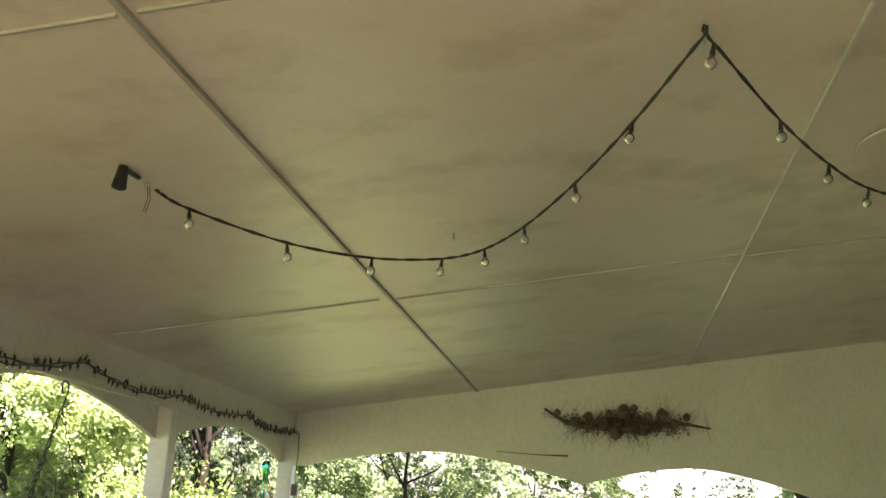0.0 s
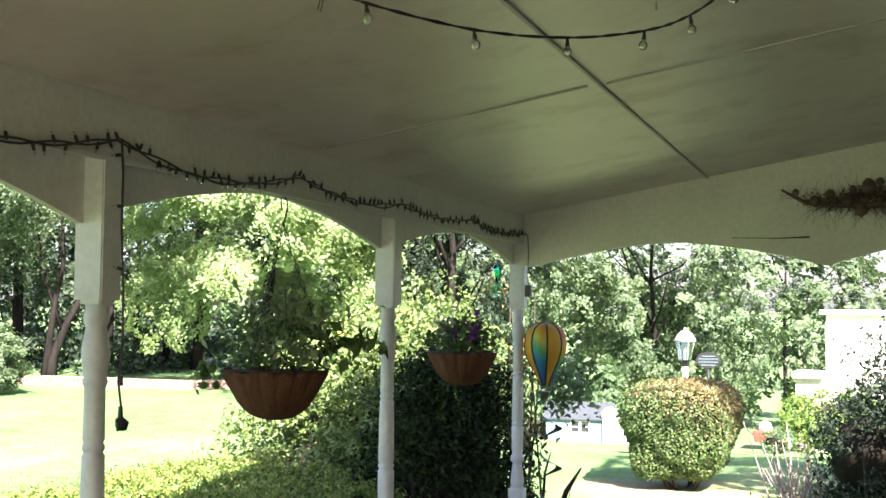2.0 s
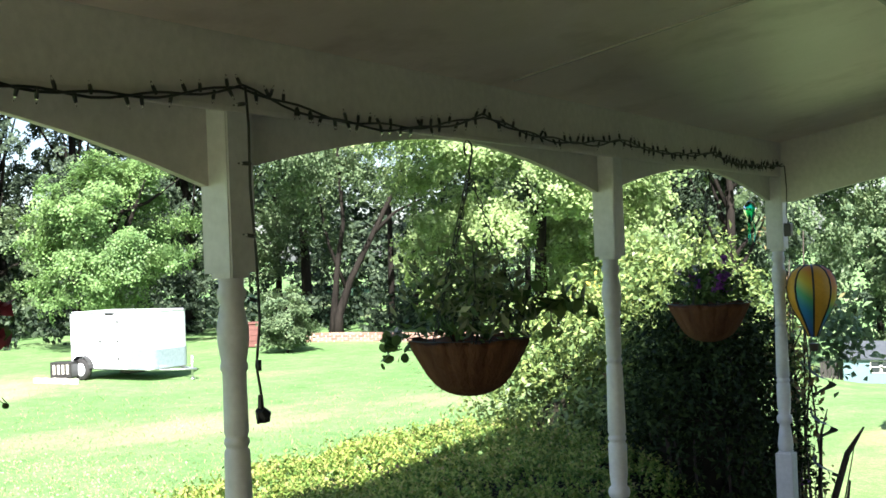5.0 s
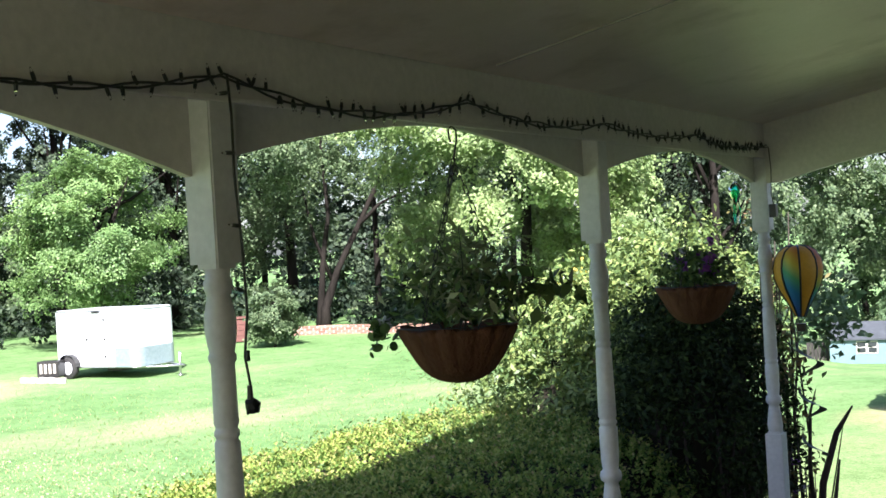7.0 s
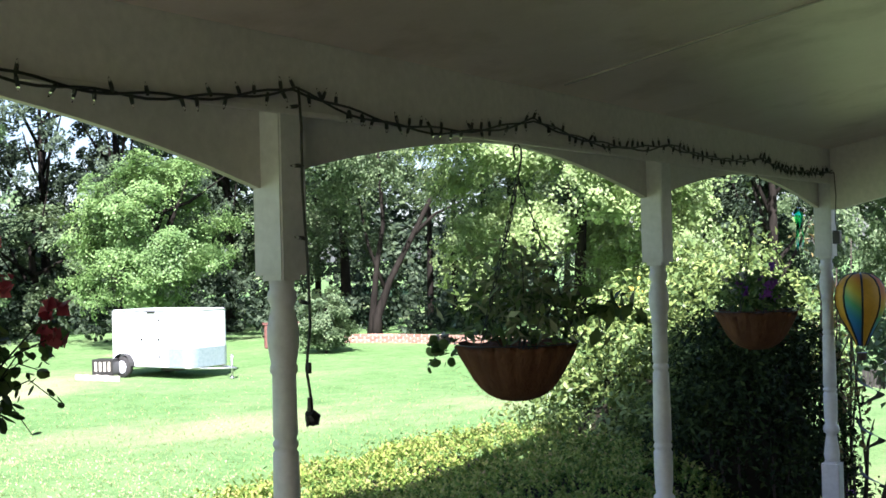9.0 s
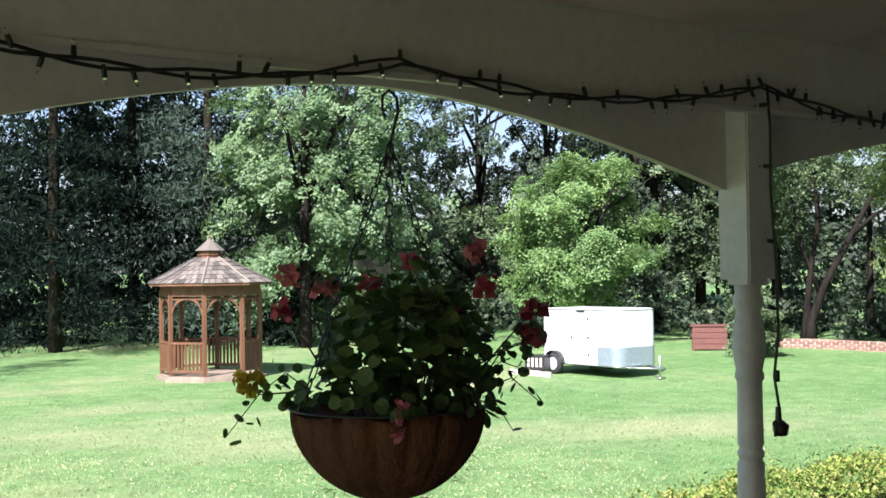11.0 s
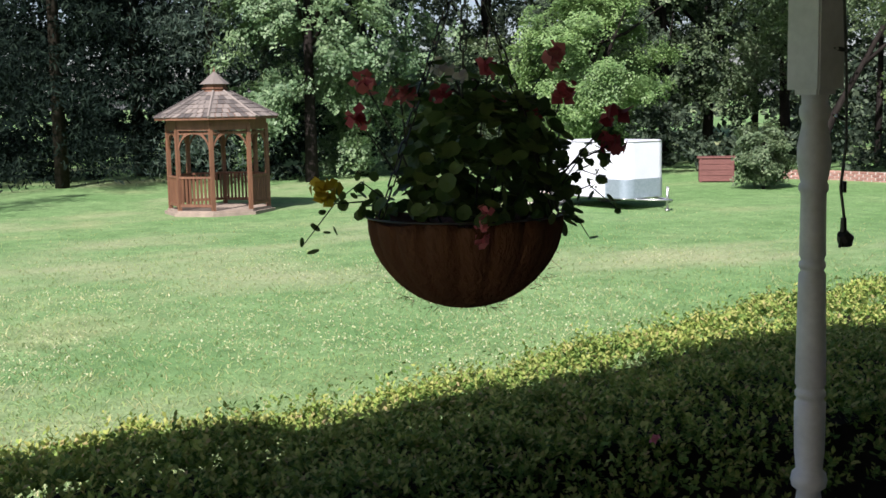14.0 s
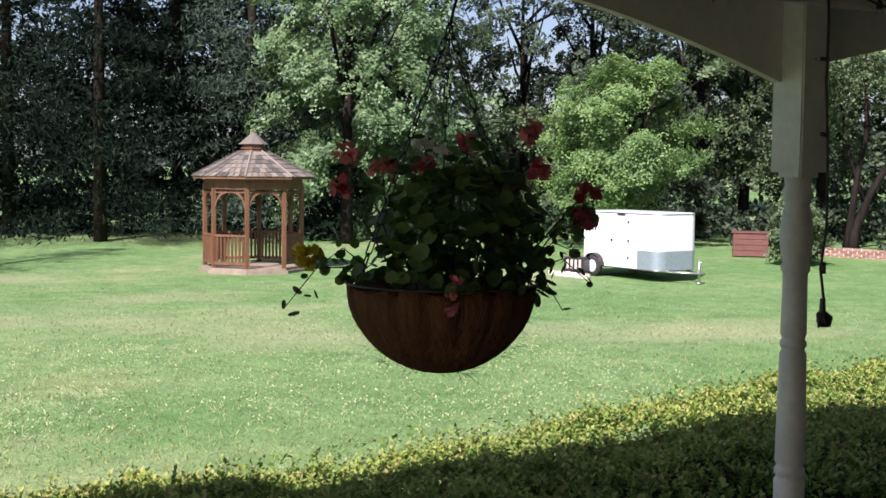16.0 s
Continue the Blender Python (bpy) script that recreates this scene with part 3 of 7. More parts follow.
# ---- porch posts ----
def porch_post(x, y, z0=0.0, top=1.905):
    e = empty("porch_post", (x, y, z0), "white turned porch post with square ends on the porch floor", "post", "porch posts")
    h = 0.045

    def block(za, zb, point):
        """Square block with chamfered end towards the turning."""
        bm = bmesh.new()
        bmesh.ops.create_cube(bm, size=1.0)
        for v in bm.verts:
            v.co = Vector((v.co.x * 2 * h, v.co.y * 2 * h, (za + zb) / 2 + v.co.z * (zb - za)))
        bmesh.ops.bevel(bm, geom=[ed for ed in bm.edges if abs(ed.verts[0].co.z - ed.verts[1].co.z) > 0.01], offset=0.004, segments=2, affect="EDGES")
        capz = za if point < 0 else zb
        bmesh.ops.bevel(bm, geom=[ed for ed in bm.edges if abs(ed.verts[0].co.z - capz) < 1e-5 and abs(ed.verts[1].co.z - capz) < 1e-5], offset=0.012, segments=2, affect="EDGES")
        bm.verts.index_update()
        d = [v.co.copy() for v in bm.verts], [tuple(v.index for v in f.verts) for f in bm.faces]
        bm.free()
        return d

    mesh_object("upper_block", *block(1.505, top, -1), M_POST, e)
    mesh_object("lower_block", *block(0.0, 0.446, 1), M_POST, e)
    prof = [(0.032, 0.44), (0.038, 0.456), (0.0405, 0.478), (0.036, 0.52), (0.029, 0.57), (0.0265, 0.587), (0.039, 0.597), (0.042, 0.613), (0.039, 0.629), (0.030, 0.638),
            (0.0345, 0.68), (0.0355, 0.76), (0.0355, 0.798), (0.031, 0.803), (0.031, 0.81), (0.035, 0.814), (0.035, 0.824), (0.031, 0.829), (0.031, 0.836), (0.0348, 0.841),
            (0.033, 0.95), (0.0312, 1.06), (0.0305, 1.098), (0.0265, 1.103), (0.0265, 1.11), (0.0302, 1.114), (0.0302, 1.124), (0.0265, 1.129), (0.0265, 1.136), (0.0298, 1.141),
            (0.0292, 1.18), (0.0285, 1.25), (0.0285, 1.283), (0.033, 1.290), (0.033, 1.302), (0.0295, 1.308), (0.034, 1.33), (0.0378, 1.36), (0.0375, 1.39), (0.032, 1.42), (0.0275, 1.443),
            (0.030, 1.449), (0.0345, 1.459), (0.0345, 1.475), (0.029, 1.485), (0.031, 1.51)]
    mesh_object("turning", *lathe_data(prof, 28), M_POST, e, smooth=True)
    return e


p0 = porch_post(PX, POSTS[2])
for yy in POSTS[:2] + POSTS[3:]:
    copy_thing(p0, pose(PX, yy, 0))
copy_thing(p0, pose(1.11, 7.19, 0))


# ---- trees and shrubs ----
def tree(name, x, y, h, crown_r, crown_z, leaf, mat, n, seed, label, trunk_r=0.18, clumps=60, clump_r=0.8, bark=None, lean=(0, 0), bole=True, low=-0.7, category="tree", shell=0.7):
    rng = np.random.default_rng(seed)
    z0 = ground_z(x, y)
    e = empty(name, (x, y, z0), label, category)
    bark = bark or M_SHADEBARK
    if bole:
        rnd = random.Random(seed)
        top = Vector((lean[0], lean[1], crown_z + (h - crown_z) * 0.5))
        path = [Vector((0, 0, -0.3))] + [top * s + Vector((rnd.uniform(-1, 1), rnd.uniform(-1, 1), 0)) * 0.12 * h * 0.1 for s in (0.2, 0.45, 0.7, 1.0)]
        datas = [tube_data(path, [trunk_r * 1.3, trunk_r, trunk_r * 0.8, trunk_r * 0.55, trunk_r * 0.2], 9)]
        for k in range(9):
            s = rnd.uniform(0.3, 0.9)
            a0 = path[1].lerp(path[4], (s - 0.2) / 0.8 if s > 0.2 else 0)
            ang = rnd.uniform(0, 6.28)
            rr = crown_r[0] * rnd.uniform(0.5, 0.85)
            tip = Vector((lean[0] + math.cos(ang) * rr, lean[1] + math.sin(ang) * rr, min(h * 0.95, a0.z + rnd.uniform(0.3, 1.0) * (h - a0.z) * 0.7)))
            mid = a0.lerp(tip, 0.5) + Vector((0, 0, -0.1 * rr))
            datas.append(tube_data([a0, mid, tip], [trunk_r * 0.42, trunk_r * 0.28, trunk_r * 0.08], 6))
        mesh_object("trunk", *joined(datas), bark, e, smooth=True)
    limbs = max(24, clumps)
    per = max(6, int(n / limbs / 42))
    p, out = sprays((lean[0], lean[1], crown_z), crown_r, limbs, per, 42, clump_r, rng, low, shell, 0.14)
    keep = p[:, 2] > 0.05
    p, out = p[keep], out[keep]
    quads_object("crown", leaf_quads(p, leaf, rng, 0.62, out, 0.1, 0.0, 0.22), mat, e)
    return e


def conifer(x, y, h, r, n, seed, mat=L_PINE, first=0.9, leaf=0.26, label="tall dark pine with drooping layered branches", category="tree"):
    rng = np.random.default_rng(seed)
    e = empty("pine_tree", (x, y, ground_z(x, y)), label, category)
    # trunk takes the core colour, so shade is painted into it as well
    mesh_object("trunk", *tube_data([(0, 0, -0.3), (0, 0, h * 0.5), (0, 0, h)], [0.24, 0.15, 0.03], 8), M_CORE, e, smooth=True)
    boughs = int(h * 9)
    z = rng.uniform(first, h, boughs)
    ang = rng.uniform(0, 2 * np.pi, boughs)
    ln = r * (1 - (z - first) / (h - first + 0.3)) ** 0.7 * rng.uniform(0.6, 1.1, boughs) + 0.2
    k = rng.integers(0, boughs, n)
    s = rng.uniform(0.1, 1.0, n) ** 0.6
    along = s * ln[k]
    spread = 0.22 * ln[k] * (0.35 + s)
    p = np.stack([np.cos(ang[k]) * along, np.sin(ang[k]) * along, z[k] - 0.28 * along * s + rng.normal(0, 0.10, n)], 1)
    p[:, :2] += rng.normal(0, 1, (n, 2)) * spread[:, None] * 0.6
    quads_object("crown", leaf_quads(p, leaf, rng, 0.2, None, 0.6, 0.4), mat, e)
    return e


def at_bearing(b, d):
    """Plan point d metres from the camera's stand at a bearing, degrees to the left of +y."""
    return -0.15 - math.sin(radians(b)) * d, 0.8 + math.cos(radians(b)) * d
MAPLE = "broad maple with sunlit yellow-green leaves"
GREEN = "leafy deciduous tree at the edge of the woods"
for b, d, h, rad, cz, leaf, mat, n, seed, label in (
    (28.3, 35, 13.0, (5.0, 5.0, 5.7), 5.85, 0.122, L_MAPLE, 150000, 11, MAPLE),
    (24.3, 37, 7.6, (3.25, 3.25, 3.4), 3.8, 0.1, L_MAPLE, 70000, 12, MAPLE),
    (19.4, 35, 9.5, (2.1, 2.1, 4.0), 5.0, 0.13, L_DARK, 26000, 25, GREEN),
    (17, 62, 18, (6.5, 6.5, 8.0), 9.5, 0.22, L_GREEN, 42000, 13, GREEN),
    (9.5, 68, 19, (7.5, 7.5, 8.5), 9.0, 0.24, L_GREEN, 46000, 14, GREEN),
    (13, 74, 21, (6.5, 6.5, 8.5), 10.5, 0.26, L_GREEN, 30000, 26, GREEN),
    (3.5, 88, 19, (8, 8, 8.0), 9.0, 0.32, L_GREEN, 32000, 15, GREEN),
    (-13.5, 44, 12, (5.5, 5.5, 5.0), 6.5, 0.25, L_GREEN, 18000, 16, GREEN),
    (48.6, 37, 6.5, (2.95, 2.95, 2.75), 3.35, 0.09, L_FRESH, 76000, 17, "rounded tree with fresh light-green leaves"),
    (39.6, 44, 12, (3.3, 3.3, 4.4), 7.4, 0.12, L_GREEN, 40000, 18, GREEN),
    (43.2, 43, 11, (3.6, 3.6, 5.0), 5.8, 0.12, L_GREEN, 50000, 19, GREEN),
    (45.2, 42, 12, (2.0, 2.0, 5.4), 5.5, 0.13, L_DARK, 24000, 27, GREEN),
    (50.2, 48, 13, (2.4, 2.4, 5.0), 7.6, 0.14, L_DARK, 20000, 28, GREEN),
    (59.6, 40, 13, (3.2, 3.2, 5.8), 6.0, 0.125, L_BRIGHT, 50000, 20, GREEN),
    (62.0, 38, 14, (3.4, 3.4, 6.2), 6.2, 0.13, L_BRIGHT, 46000, 21, GREEN),
    (54, 44, 6, (3.4, 3.4, 2.3), 2.7, 0.14, L_GREEN, 22000, 22, GREEN),
    (53.6, 47, 12, (3.3, 3.3, 3.4), 7.4, 0.15, L_DARK, 11000, 24, GREEN),
    (31.6, 42, 11, (3.2, 3.2, 4.5), 6.0, 0.12, L_GREEN, 36000, 23, GREEN),
):
    tree("tree", *at_bearing(b, d), h, rad, cz, leaf, mat, n, seed, label, clumps=int(30 + 6 * rad[0]), clump_r=0.18 + 0.03 * rad[0] + 0.003 * d, shell=0.66, low=-1.0)

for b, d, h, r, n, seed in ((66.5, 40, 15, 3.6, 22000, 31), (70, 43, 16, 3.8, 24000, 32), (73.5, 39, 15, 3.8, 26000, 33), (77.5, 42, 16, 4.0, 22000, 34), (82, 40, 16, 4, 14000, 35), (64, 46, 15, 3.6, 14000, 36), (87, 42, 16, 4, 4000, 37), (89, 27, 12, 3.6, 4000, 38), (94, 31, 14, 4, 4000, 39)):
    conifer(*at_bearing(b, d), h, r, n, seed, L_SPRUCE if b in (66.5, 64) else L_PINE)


def woods(b0, b1, mat, seed, name, label):
    """Distant woods behind the first trees, dense and uneven."""
    rng = np.random.default_rng(seed)
    pts, outs = [], []
    for b in np.arange(b0, b1, 2.0):
        d = rng.uniform(52, 66) if b > 27 else rng.uniform(84, 104) if b > 6 else rng.uniform(112, 135)
        x, y = at_bearing(b, d)
        h = rng.uniform(11, 15) if b > 63 else rng.uniform(8, 13.5) if b > 27 else rng.uniform(13, 19)
        if 51.4 < b < 56.5 or 33.8 < b < 36.2:
            h = 5.0
        p, o = sprays((x, y, ground_z(x, y) + h * 0.5), (3.3, 3.3, h * 0.5), 40, 3, 26 if b < 63 else 22, 1.0, rng, -1.0, 0.4)
        pts.append(p)
        outs.append(o)
    p, o = np.concatenate(pts), np.concatenate(outs)
    return tagged(quads_object(name, leaf_quads(p, 0.4, rng, 0.55, o, 0.2, 0.0, 0.5), mat), label, "woods", kind="stuff")


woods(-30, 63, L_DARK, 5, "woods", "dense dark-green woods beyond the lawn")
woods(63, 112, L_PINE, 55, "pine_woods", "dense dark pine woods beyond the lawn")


def undergrowth(b0, b1, mat, seed, label, d0=39, d1=47, tall=1.0):
    """Brambles and saplings along the foot of the woods."""
    rng = np.random.default_rng(seed)
    pts, outs = [], []
    for b in np.arange(b0, b1, 1.1):
        d = rng.uniform(d0, d1)
        x, y = at_bearing(b, d)
        p, o = clumped((x, y, ground_z(x, y) + 0.3), (1.2, 1.2, tall * rng.uniform(0.5, 1.2) if b < 44 else rng.uniform(1.3, 2.8) if b < 60 else rng.uniform(2.2, 3.6)), 14, 0.4, 480 if b < 60 else 620, rng, 0.5)
        pts.append(p)
        outs.append(o)
    p, o = np.concatenate(pts), np.concatenate(outs)
    return tagged(quads_object("undergrowth", leaf_quads(p, 0.22, rng, 0.6, o, 0.4), mat), label, "undergrowth", kind="stuff")


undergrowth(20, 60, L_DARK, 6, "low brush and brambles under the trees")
# row added to close bright gaps between the trunks with dark leaves
undergrowth(28, 62, L_DARK, 68, "added saplings behind the first trees, dark to fill bright gaps", 48, 55, 3.0)
# needle colour on this brush stands for the pines' shade
undergrowth(60, 92, L_PINE, 66, "brush under the pines, shade darkened into its leaf colour")
# row added to hide sunlit ground behind the pines
undergrowth(62, 92, L_PINE, 67, "added saplings behind the pines, darkened to hide bright ground", 49, 56)


# twin leaning trunks in front of the dark wood
def leaning_trunks():
    x, y = at_bearing(38.2, 39)
    e = empty("bare_tree", (x, y, ground_z(x, y)), "old tree with two leaning grey trunks, shade darkened into the bark", "tree")
    c, s = math.cos(radians(38)), math.sin(radians(38))
    def pt(u, w, z):
        return (u * c - w * s, u * s + w * c, z)
    # sun reaches these trunks, so their crown's shade is in the bark colour
    tube("trunk", [pt(0, 0, -0.3), pt(0.05, 0, 0.6), pt(0.5, 0, 1.8), pt(1.25, 0, 3.2), pt(2.3, 0.2, 5.2), pt(2.8, 0.4, 7.6)], [0.22, 0.15, 0.11, 0.09, 0.07, 0.03], M_SHADEBARK, e, 9)
    tube("trunk", [pt(-0.2, 0.1, -0.3), pt(-0.1, 0.1, 0.7), pt(0.05, 0, 2.2), pt(0.3, 0, 3.6), pt(0.2, 0, 6), pt(0.6, 0, 8.5)], [0.17, 0.12, 0.09, 0.07, 0.055, 0.025], M_SHADEBARK, e, 9)
    tube("branch", [pt(0.3, 0, 1.5), pt(-0.2, 0, 2.9), pt(-0.5, 0.1, 4.6)], [0.08, 0.06, 0.025], M_SHADEBARK, e, 7)
    tube("branch", [pt(1.25, 0, 3.2), pt(2.0, 0, 3.9), pt(2.9, 0.1, 4.3)], [0.08, 0.055, 0.025], M_SHADEBARK, e, 7)
    rng = np.random.default_rng(7)
    p, o = sprays((-0.1, -0.9, 6.2), (2.7, 2.7, 2.7), 60, 6, 45, 0.45, rng, -1.0, 0.4)
    quads_object("crown", leaf_quads(p, 0.115, rng, 0.6, o, 0.1, 0.0, 0.4), L_GREEN, e)


leaning_trunks()

for k, (b, d) in enumerate(((35.6, 42), (34.4, 43), (33, 42.5), (31.2, 44), (29, 43), (41, 44))):
    x, y = at_bearing(b, d)
    t = empty("slender_tree", (x, y, ground_z(x, y)), "slender dark tree in the shade of the woods", "tree", "trunks at the wood's edge")
    tube("trunk", [(0, 0, -0.3), (0.05, 0, 2), (0.0, 0.1, 5)], [0.13, 0.11, 0.07], M_SHADEBARK, t, 8)

tree("shrub", *at_bearing(40.6, 33.3), 2.0, (0.8, 0.8, 1.0), 0.98, 0.085, L_GREEN, 9000, 41, "rounded green shrub beside the red box", 0.04, 50, 0.26, category="shrub", low=-1.0)


# ---- hedges ----
def hedge_top(x, y):
    mound = 0.07 * math.exp(-((x + 3.75) / 0.45) ** 2 - ((y - 1.9) / 0.5) ** 2)
    return 0.45 + mound + 0.055 * noise.noise((x * 0.9, y * 0.8, 3.1)) + 0.045 * noise.noise((x * 2.6, y * 2.6, 7.7))


def hedge_far(y):
    return -4.24 + 0.12 * noise.noise((0.3, y * 0.6, 1.0)) - 0.13 * (max(1.5, min(y, 6.6)) - 2.5)


def hedge_near(y):
    """The hedge's side towards the porch; it stands back in the middle of its length."""
    return -2.9 - 0.25 * math.exp(-((y - 3.35) / 0.6) ** 2) + 0.08 * step(4.0, 4.5, y) + 0.28 * step(4.9, 6.1, y) + 0.05 * noise.noise((2.3, y * 1.4, 0.5))


def sprig_leaves(base, axis, length, leaves, size, rng):
    """Upright shoots with small leaves set round them; gives the leaf quads and each leaf's height on its shoot."""
    n = len(base)
    k = np.repeat(np.arange(n), leaves)
    s = rng.uniform(0.1, 1.0, len(k))
    radial = unit(np.cross(axis[k], rng.normal(size=(len(k), 3))))
    along = unit(radial * rng.uniform(0.5, 1.1, len(k))[:, None] + axis[k] * rng.uniform(0.3, 0.9, len(k))[:, None])
    face = unit(axis[k] * 0.9 - radial * 0.5 + 0.35 * rng.normal(size=(len(k), 3)))
    side = unit(np.cross(along, face))
    ln = (size * rng.uniform(0.65, 1.25, len(k)) * (1.15 - 0.4 * s))[:, None]
    p = base[k] + axis[k] * (s * length[k])[:, None]
    w = ln * 0.27
    return np.stack([p, p + along * ln * 0.5 + side * w + face * ln * 0.06, p + along * ln, p + along * ln * 0.5 - side * w + face * ln * 0.06], 1), s


def row_hedge():
    e = empty("hedge", (-3.3, 2.0, -1.0), "clipped green hedge along the porch with yellowing tips", "hedge")
    off = np.array([-3.3, 2.0, -1.0])
    rng = np.random.default_rng(8)
    n = 20000
    y = np.where(np.arange(n) < 15000, rng.uniform(0.0, 7.45, n), rng.uniform(-3.5, 0.05, n))
    far = np.array([hedge_far(v) for v in y])
    near = np.array([hedge_near(v) for v in y])
    x = far + (near - far) * rng.uniform(0, 1, n)
    top = np.array([hedge_top(a, b) for a, b in zip(x, y)])
    edge = np.minimum(x - far, near - x)
    tuft = np.array([noise.noise((a * 4.5, b * 4.5, 2.2)) + 0.5 * noise.noise((a * 10, b * 10, 4.4)) for a, b in zip(x, y)])
    z = top + 0.05 * tuft - np.where(near - x < x - far, 0.30, 0.17) * np.exp(-edge / np.where(near - x < x - far, 0.14, 0.09)) - 0.095
    length = rng.uniform(0.05, 0.10, n) + 0.07 * (rng.uniform(0, 1, n) > 0.93) * rng.uniform(0.3, 1, n)
    tilt = np.stack([np.where(near - x < x - far, 1.0, -1.0) * np.exp(-edge / 0.1) * 0.8, np.zeros(n), np.ones(n)], 1)
    axis = unit(tilt + 0.27 * rng.normal(size=(n, 3)))
    q, s = sprig_leaves(np.stack([x, y, z], 1) - off, axis, length, 9, 0.03, rng)
    new_growth = s + rng.normal(0, 0.12, len(s)) > 0.62
    quads_object("foliage", q[~new_growth], L_HEDGE, e)
    quads_object("tip_foliage", q[new_growth], L_HEDGETIP, e, "yellow-green new leaf tips")
    # leaves on the two sides and the end
    m = 34000
    y2 = rng.uniform(-3.5, 7.4, m)
    side = rng.uniform(0, 1, m) > 0.12
    x2 = np.where(side, np.array([hedge_far(v) for v in y2]), np.array([hedge_near(v) for v in y2])) + rng.normal(0, 0.05, m)
    z2 = rng.uniform(-0.95, 0.42, m) - np.where(side, 0.0, 0.16)
    out2 = np.stack([np.where(side, -1.0, 1.0), np.zeros(m), np.full(m, 0.3)], 1)
    ends = 7000
    x3, z3 = rng.uniform(-4.7, -2.8, ends), rng.uniform(-0.95, 0.45, ends)
    y3 = 7.45 + rng.normal(0, 0.07, ends)
    out2 = np.concatenate([out2, np.tile(np.array([0, 1.0, 0.3]), (ends, 1))])
    p = np.concatenate([np.stack([x2, y2, z2], 1), np.stack([x3, y3, z3], 1)]) - off
    quads_object("side_foliage", leaf_quads(p, 0.03, rng, 0.5, out2, 0.5), L_HEDGE, e)
    # woody inside that stops light, near-black for the shade between its twigs
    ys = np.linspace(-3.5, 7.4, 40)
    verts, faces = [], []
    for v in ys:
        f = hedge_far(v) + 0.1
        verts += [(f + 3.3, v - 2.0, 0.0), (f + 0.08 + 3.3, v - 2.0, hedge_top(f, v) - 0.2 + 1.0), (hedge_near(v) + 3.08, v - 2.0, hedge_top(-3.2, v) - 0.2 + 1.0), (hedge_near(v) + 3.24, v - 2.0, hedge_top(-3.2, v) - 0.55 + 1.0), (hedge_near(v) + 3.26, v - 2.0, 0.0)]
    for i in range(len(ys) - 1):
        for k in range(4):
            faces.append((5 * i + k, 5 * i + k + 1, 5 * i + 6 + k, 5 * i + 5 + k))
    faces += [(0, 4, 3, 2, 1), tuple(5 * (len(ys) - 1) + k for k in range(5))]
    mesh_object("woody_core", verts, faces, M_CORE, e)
    return e


row_hedge()


def shrub_mass(name, loc, lobes, n, leaf, mat, seed, label, stems=0, aspect=0.45, category="bush", core_size=1.0, thin=0.0):
    """A dense bush of overlapping lobes (x, y, z, rx, ry, rz) with stems below."""
    e = empty(name, loc, label, category)
    rng = np.random.default_rng(seed)
    vol = np.array([lb[3] * lb[4] + lb[4] * lb[5] for lb in lobes])
    pts, outs = [], []
    for lb, share in zip(lobes, vol / vol.sum()):
        p, o = clumped(lb[:3], lb[3:], int(60 + 30 * max(lb[3:])), 0.22 * max(lb[3:]) ** 0.7, int(n * share), rng, 0.82, 0.9, -0.8)
        pts.append(p)
        outs.append(o)
    p, o = np.concatenate(pts), np.concatenate(outs)
    keep = (p[:, 2] > 0.1) & ((p[:, 2] > thin) | (rng.uniform(0, 1, len(p)) < 0.2))
    quads_object("foliage", leaf_quads(p[keep], leaf, rng, aspect, o[keep], 0.35), mat, e)
    # solid inside each lobe, coloured as the shade behind the leaves
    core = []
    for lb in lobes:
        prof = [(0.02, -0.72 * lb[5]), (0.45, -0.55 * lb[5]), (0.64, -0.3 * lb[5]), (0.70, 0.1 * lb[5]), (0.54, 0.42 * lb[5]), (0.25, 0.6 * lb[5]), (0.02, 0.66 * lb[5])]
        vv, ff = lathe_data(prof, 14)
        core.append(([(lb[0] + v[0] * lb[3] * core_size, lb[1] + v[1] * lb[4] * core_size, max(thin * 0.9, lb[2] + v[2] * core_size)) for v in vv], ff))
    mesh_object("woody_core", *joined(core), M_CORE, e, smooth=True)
    rnd = random.Random(seed)
    for k in range(stems):
        lb = lobes[k % len(lobes)]
        a, q = rnd.uniform(0, 6.28), rnd.uniform(0.3, 1.0)
        bx, by = lb[0] + math.cos(a) * lb[3] * q * 0.5, lb[1] + math.sin(a) * lb[4] * q * 0.5
        tx, ty = lb[0] + math.cos(a) * lb[3] * q, lb[1] + math.sin(a) * lb[4] * q
        tube("stem", [(bx, by, -0.1), ((bx + tx) / 2 + rnd.uniform(-.1, .1), (by + ty) / 2, lb[2] * 0.6), (tx, ty, lb[2] + lb[5] * 0.3)], [0.02, 0.014, 0.006], M_DEADWOOD, e, 5)
    return e


# same bush as the sunlit one, its leaves coloured dark for the roof's shadow
shrub_mass("yew_bush", (-3.0, 7.45, -1.0), [(0.30, 0.1, 1.15, 0.36, 0.5, 1.1), (0.33, 0.5, 1.2, 0.36, 0.6, 1.1), (0.24, 0.35, 1.08, 0.38, 0.75, 1.08)], 36000, 0.047, L_YEWSHADE, 51,
           "large green yew bush beside the porch corner, porch shade darkened into it", 44, core_size=0.95, thin=1.0)
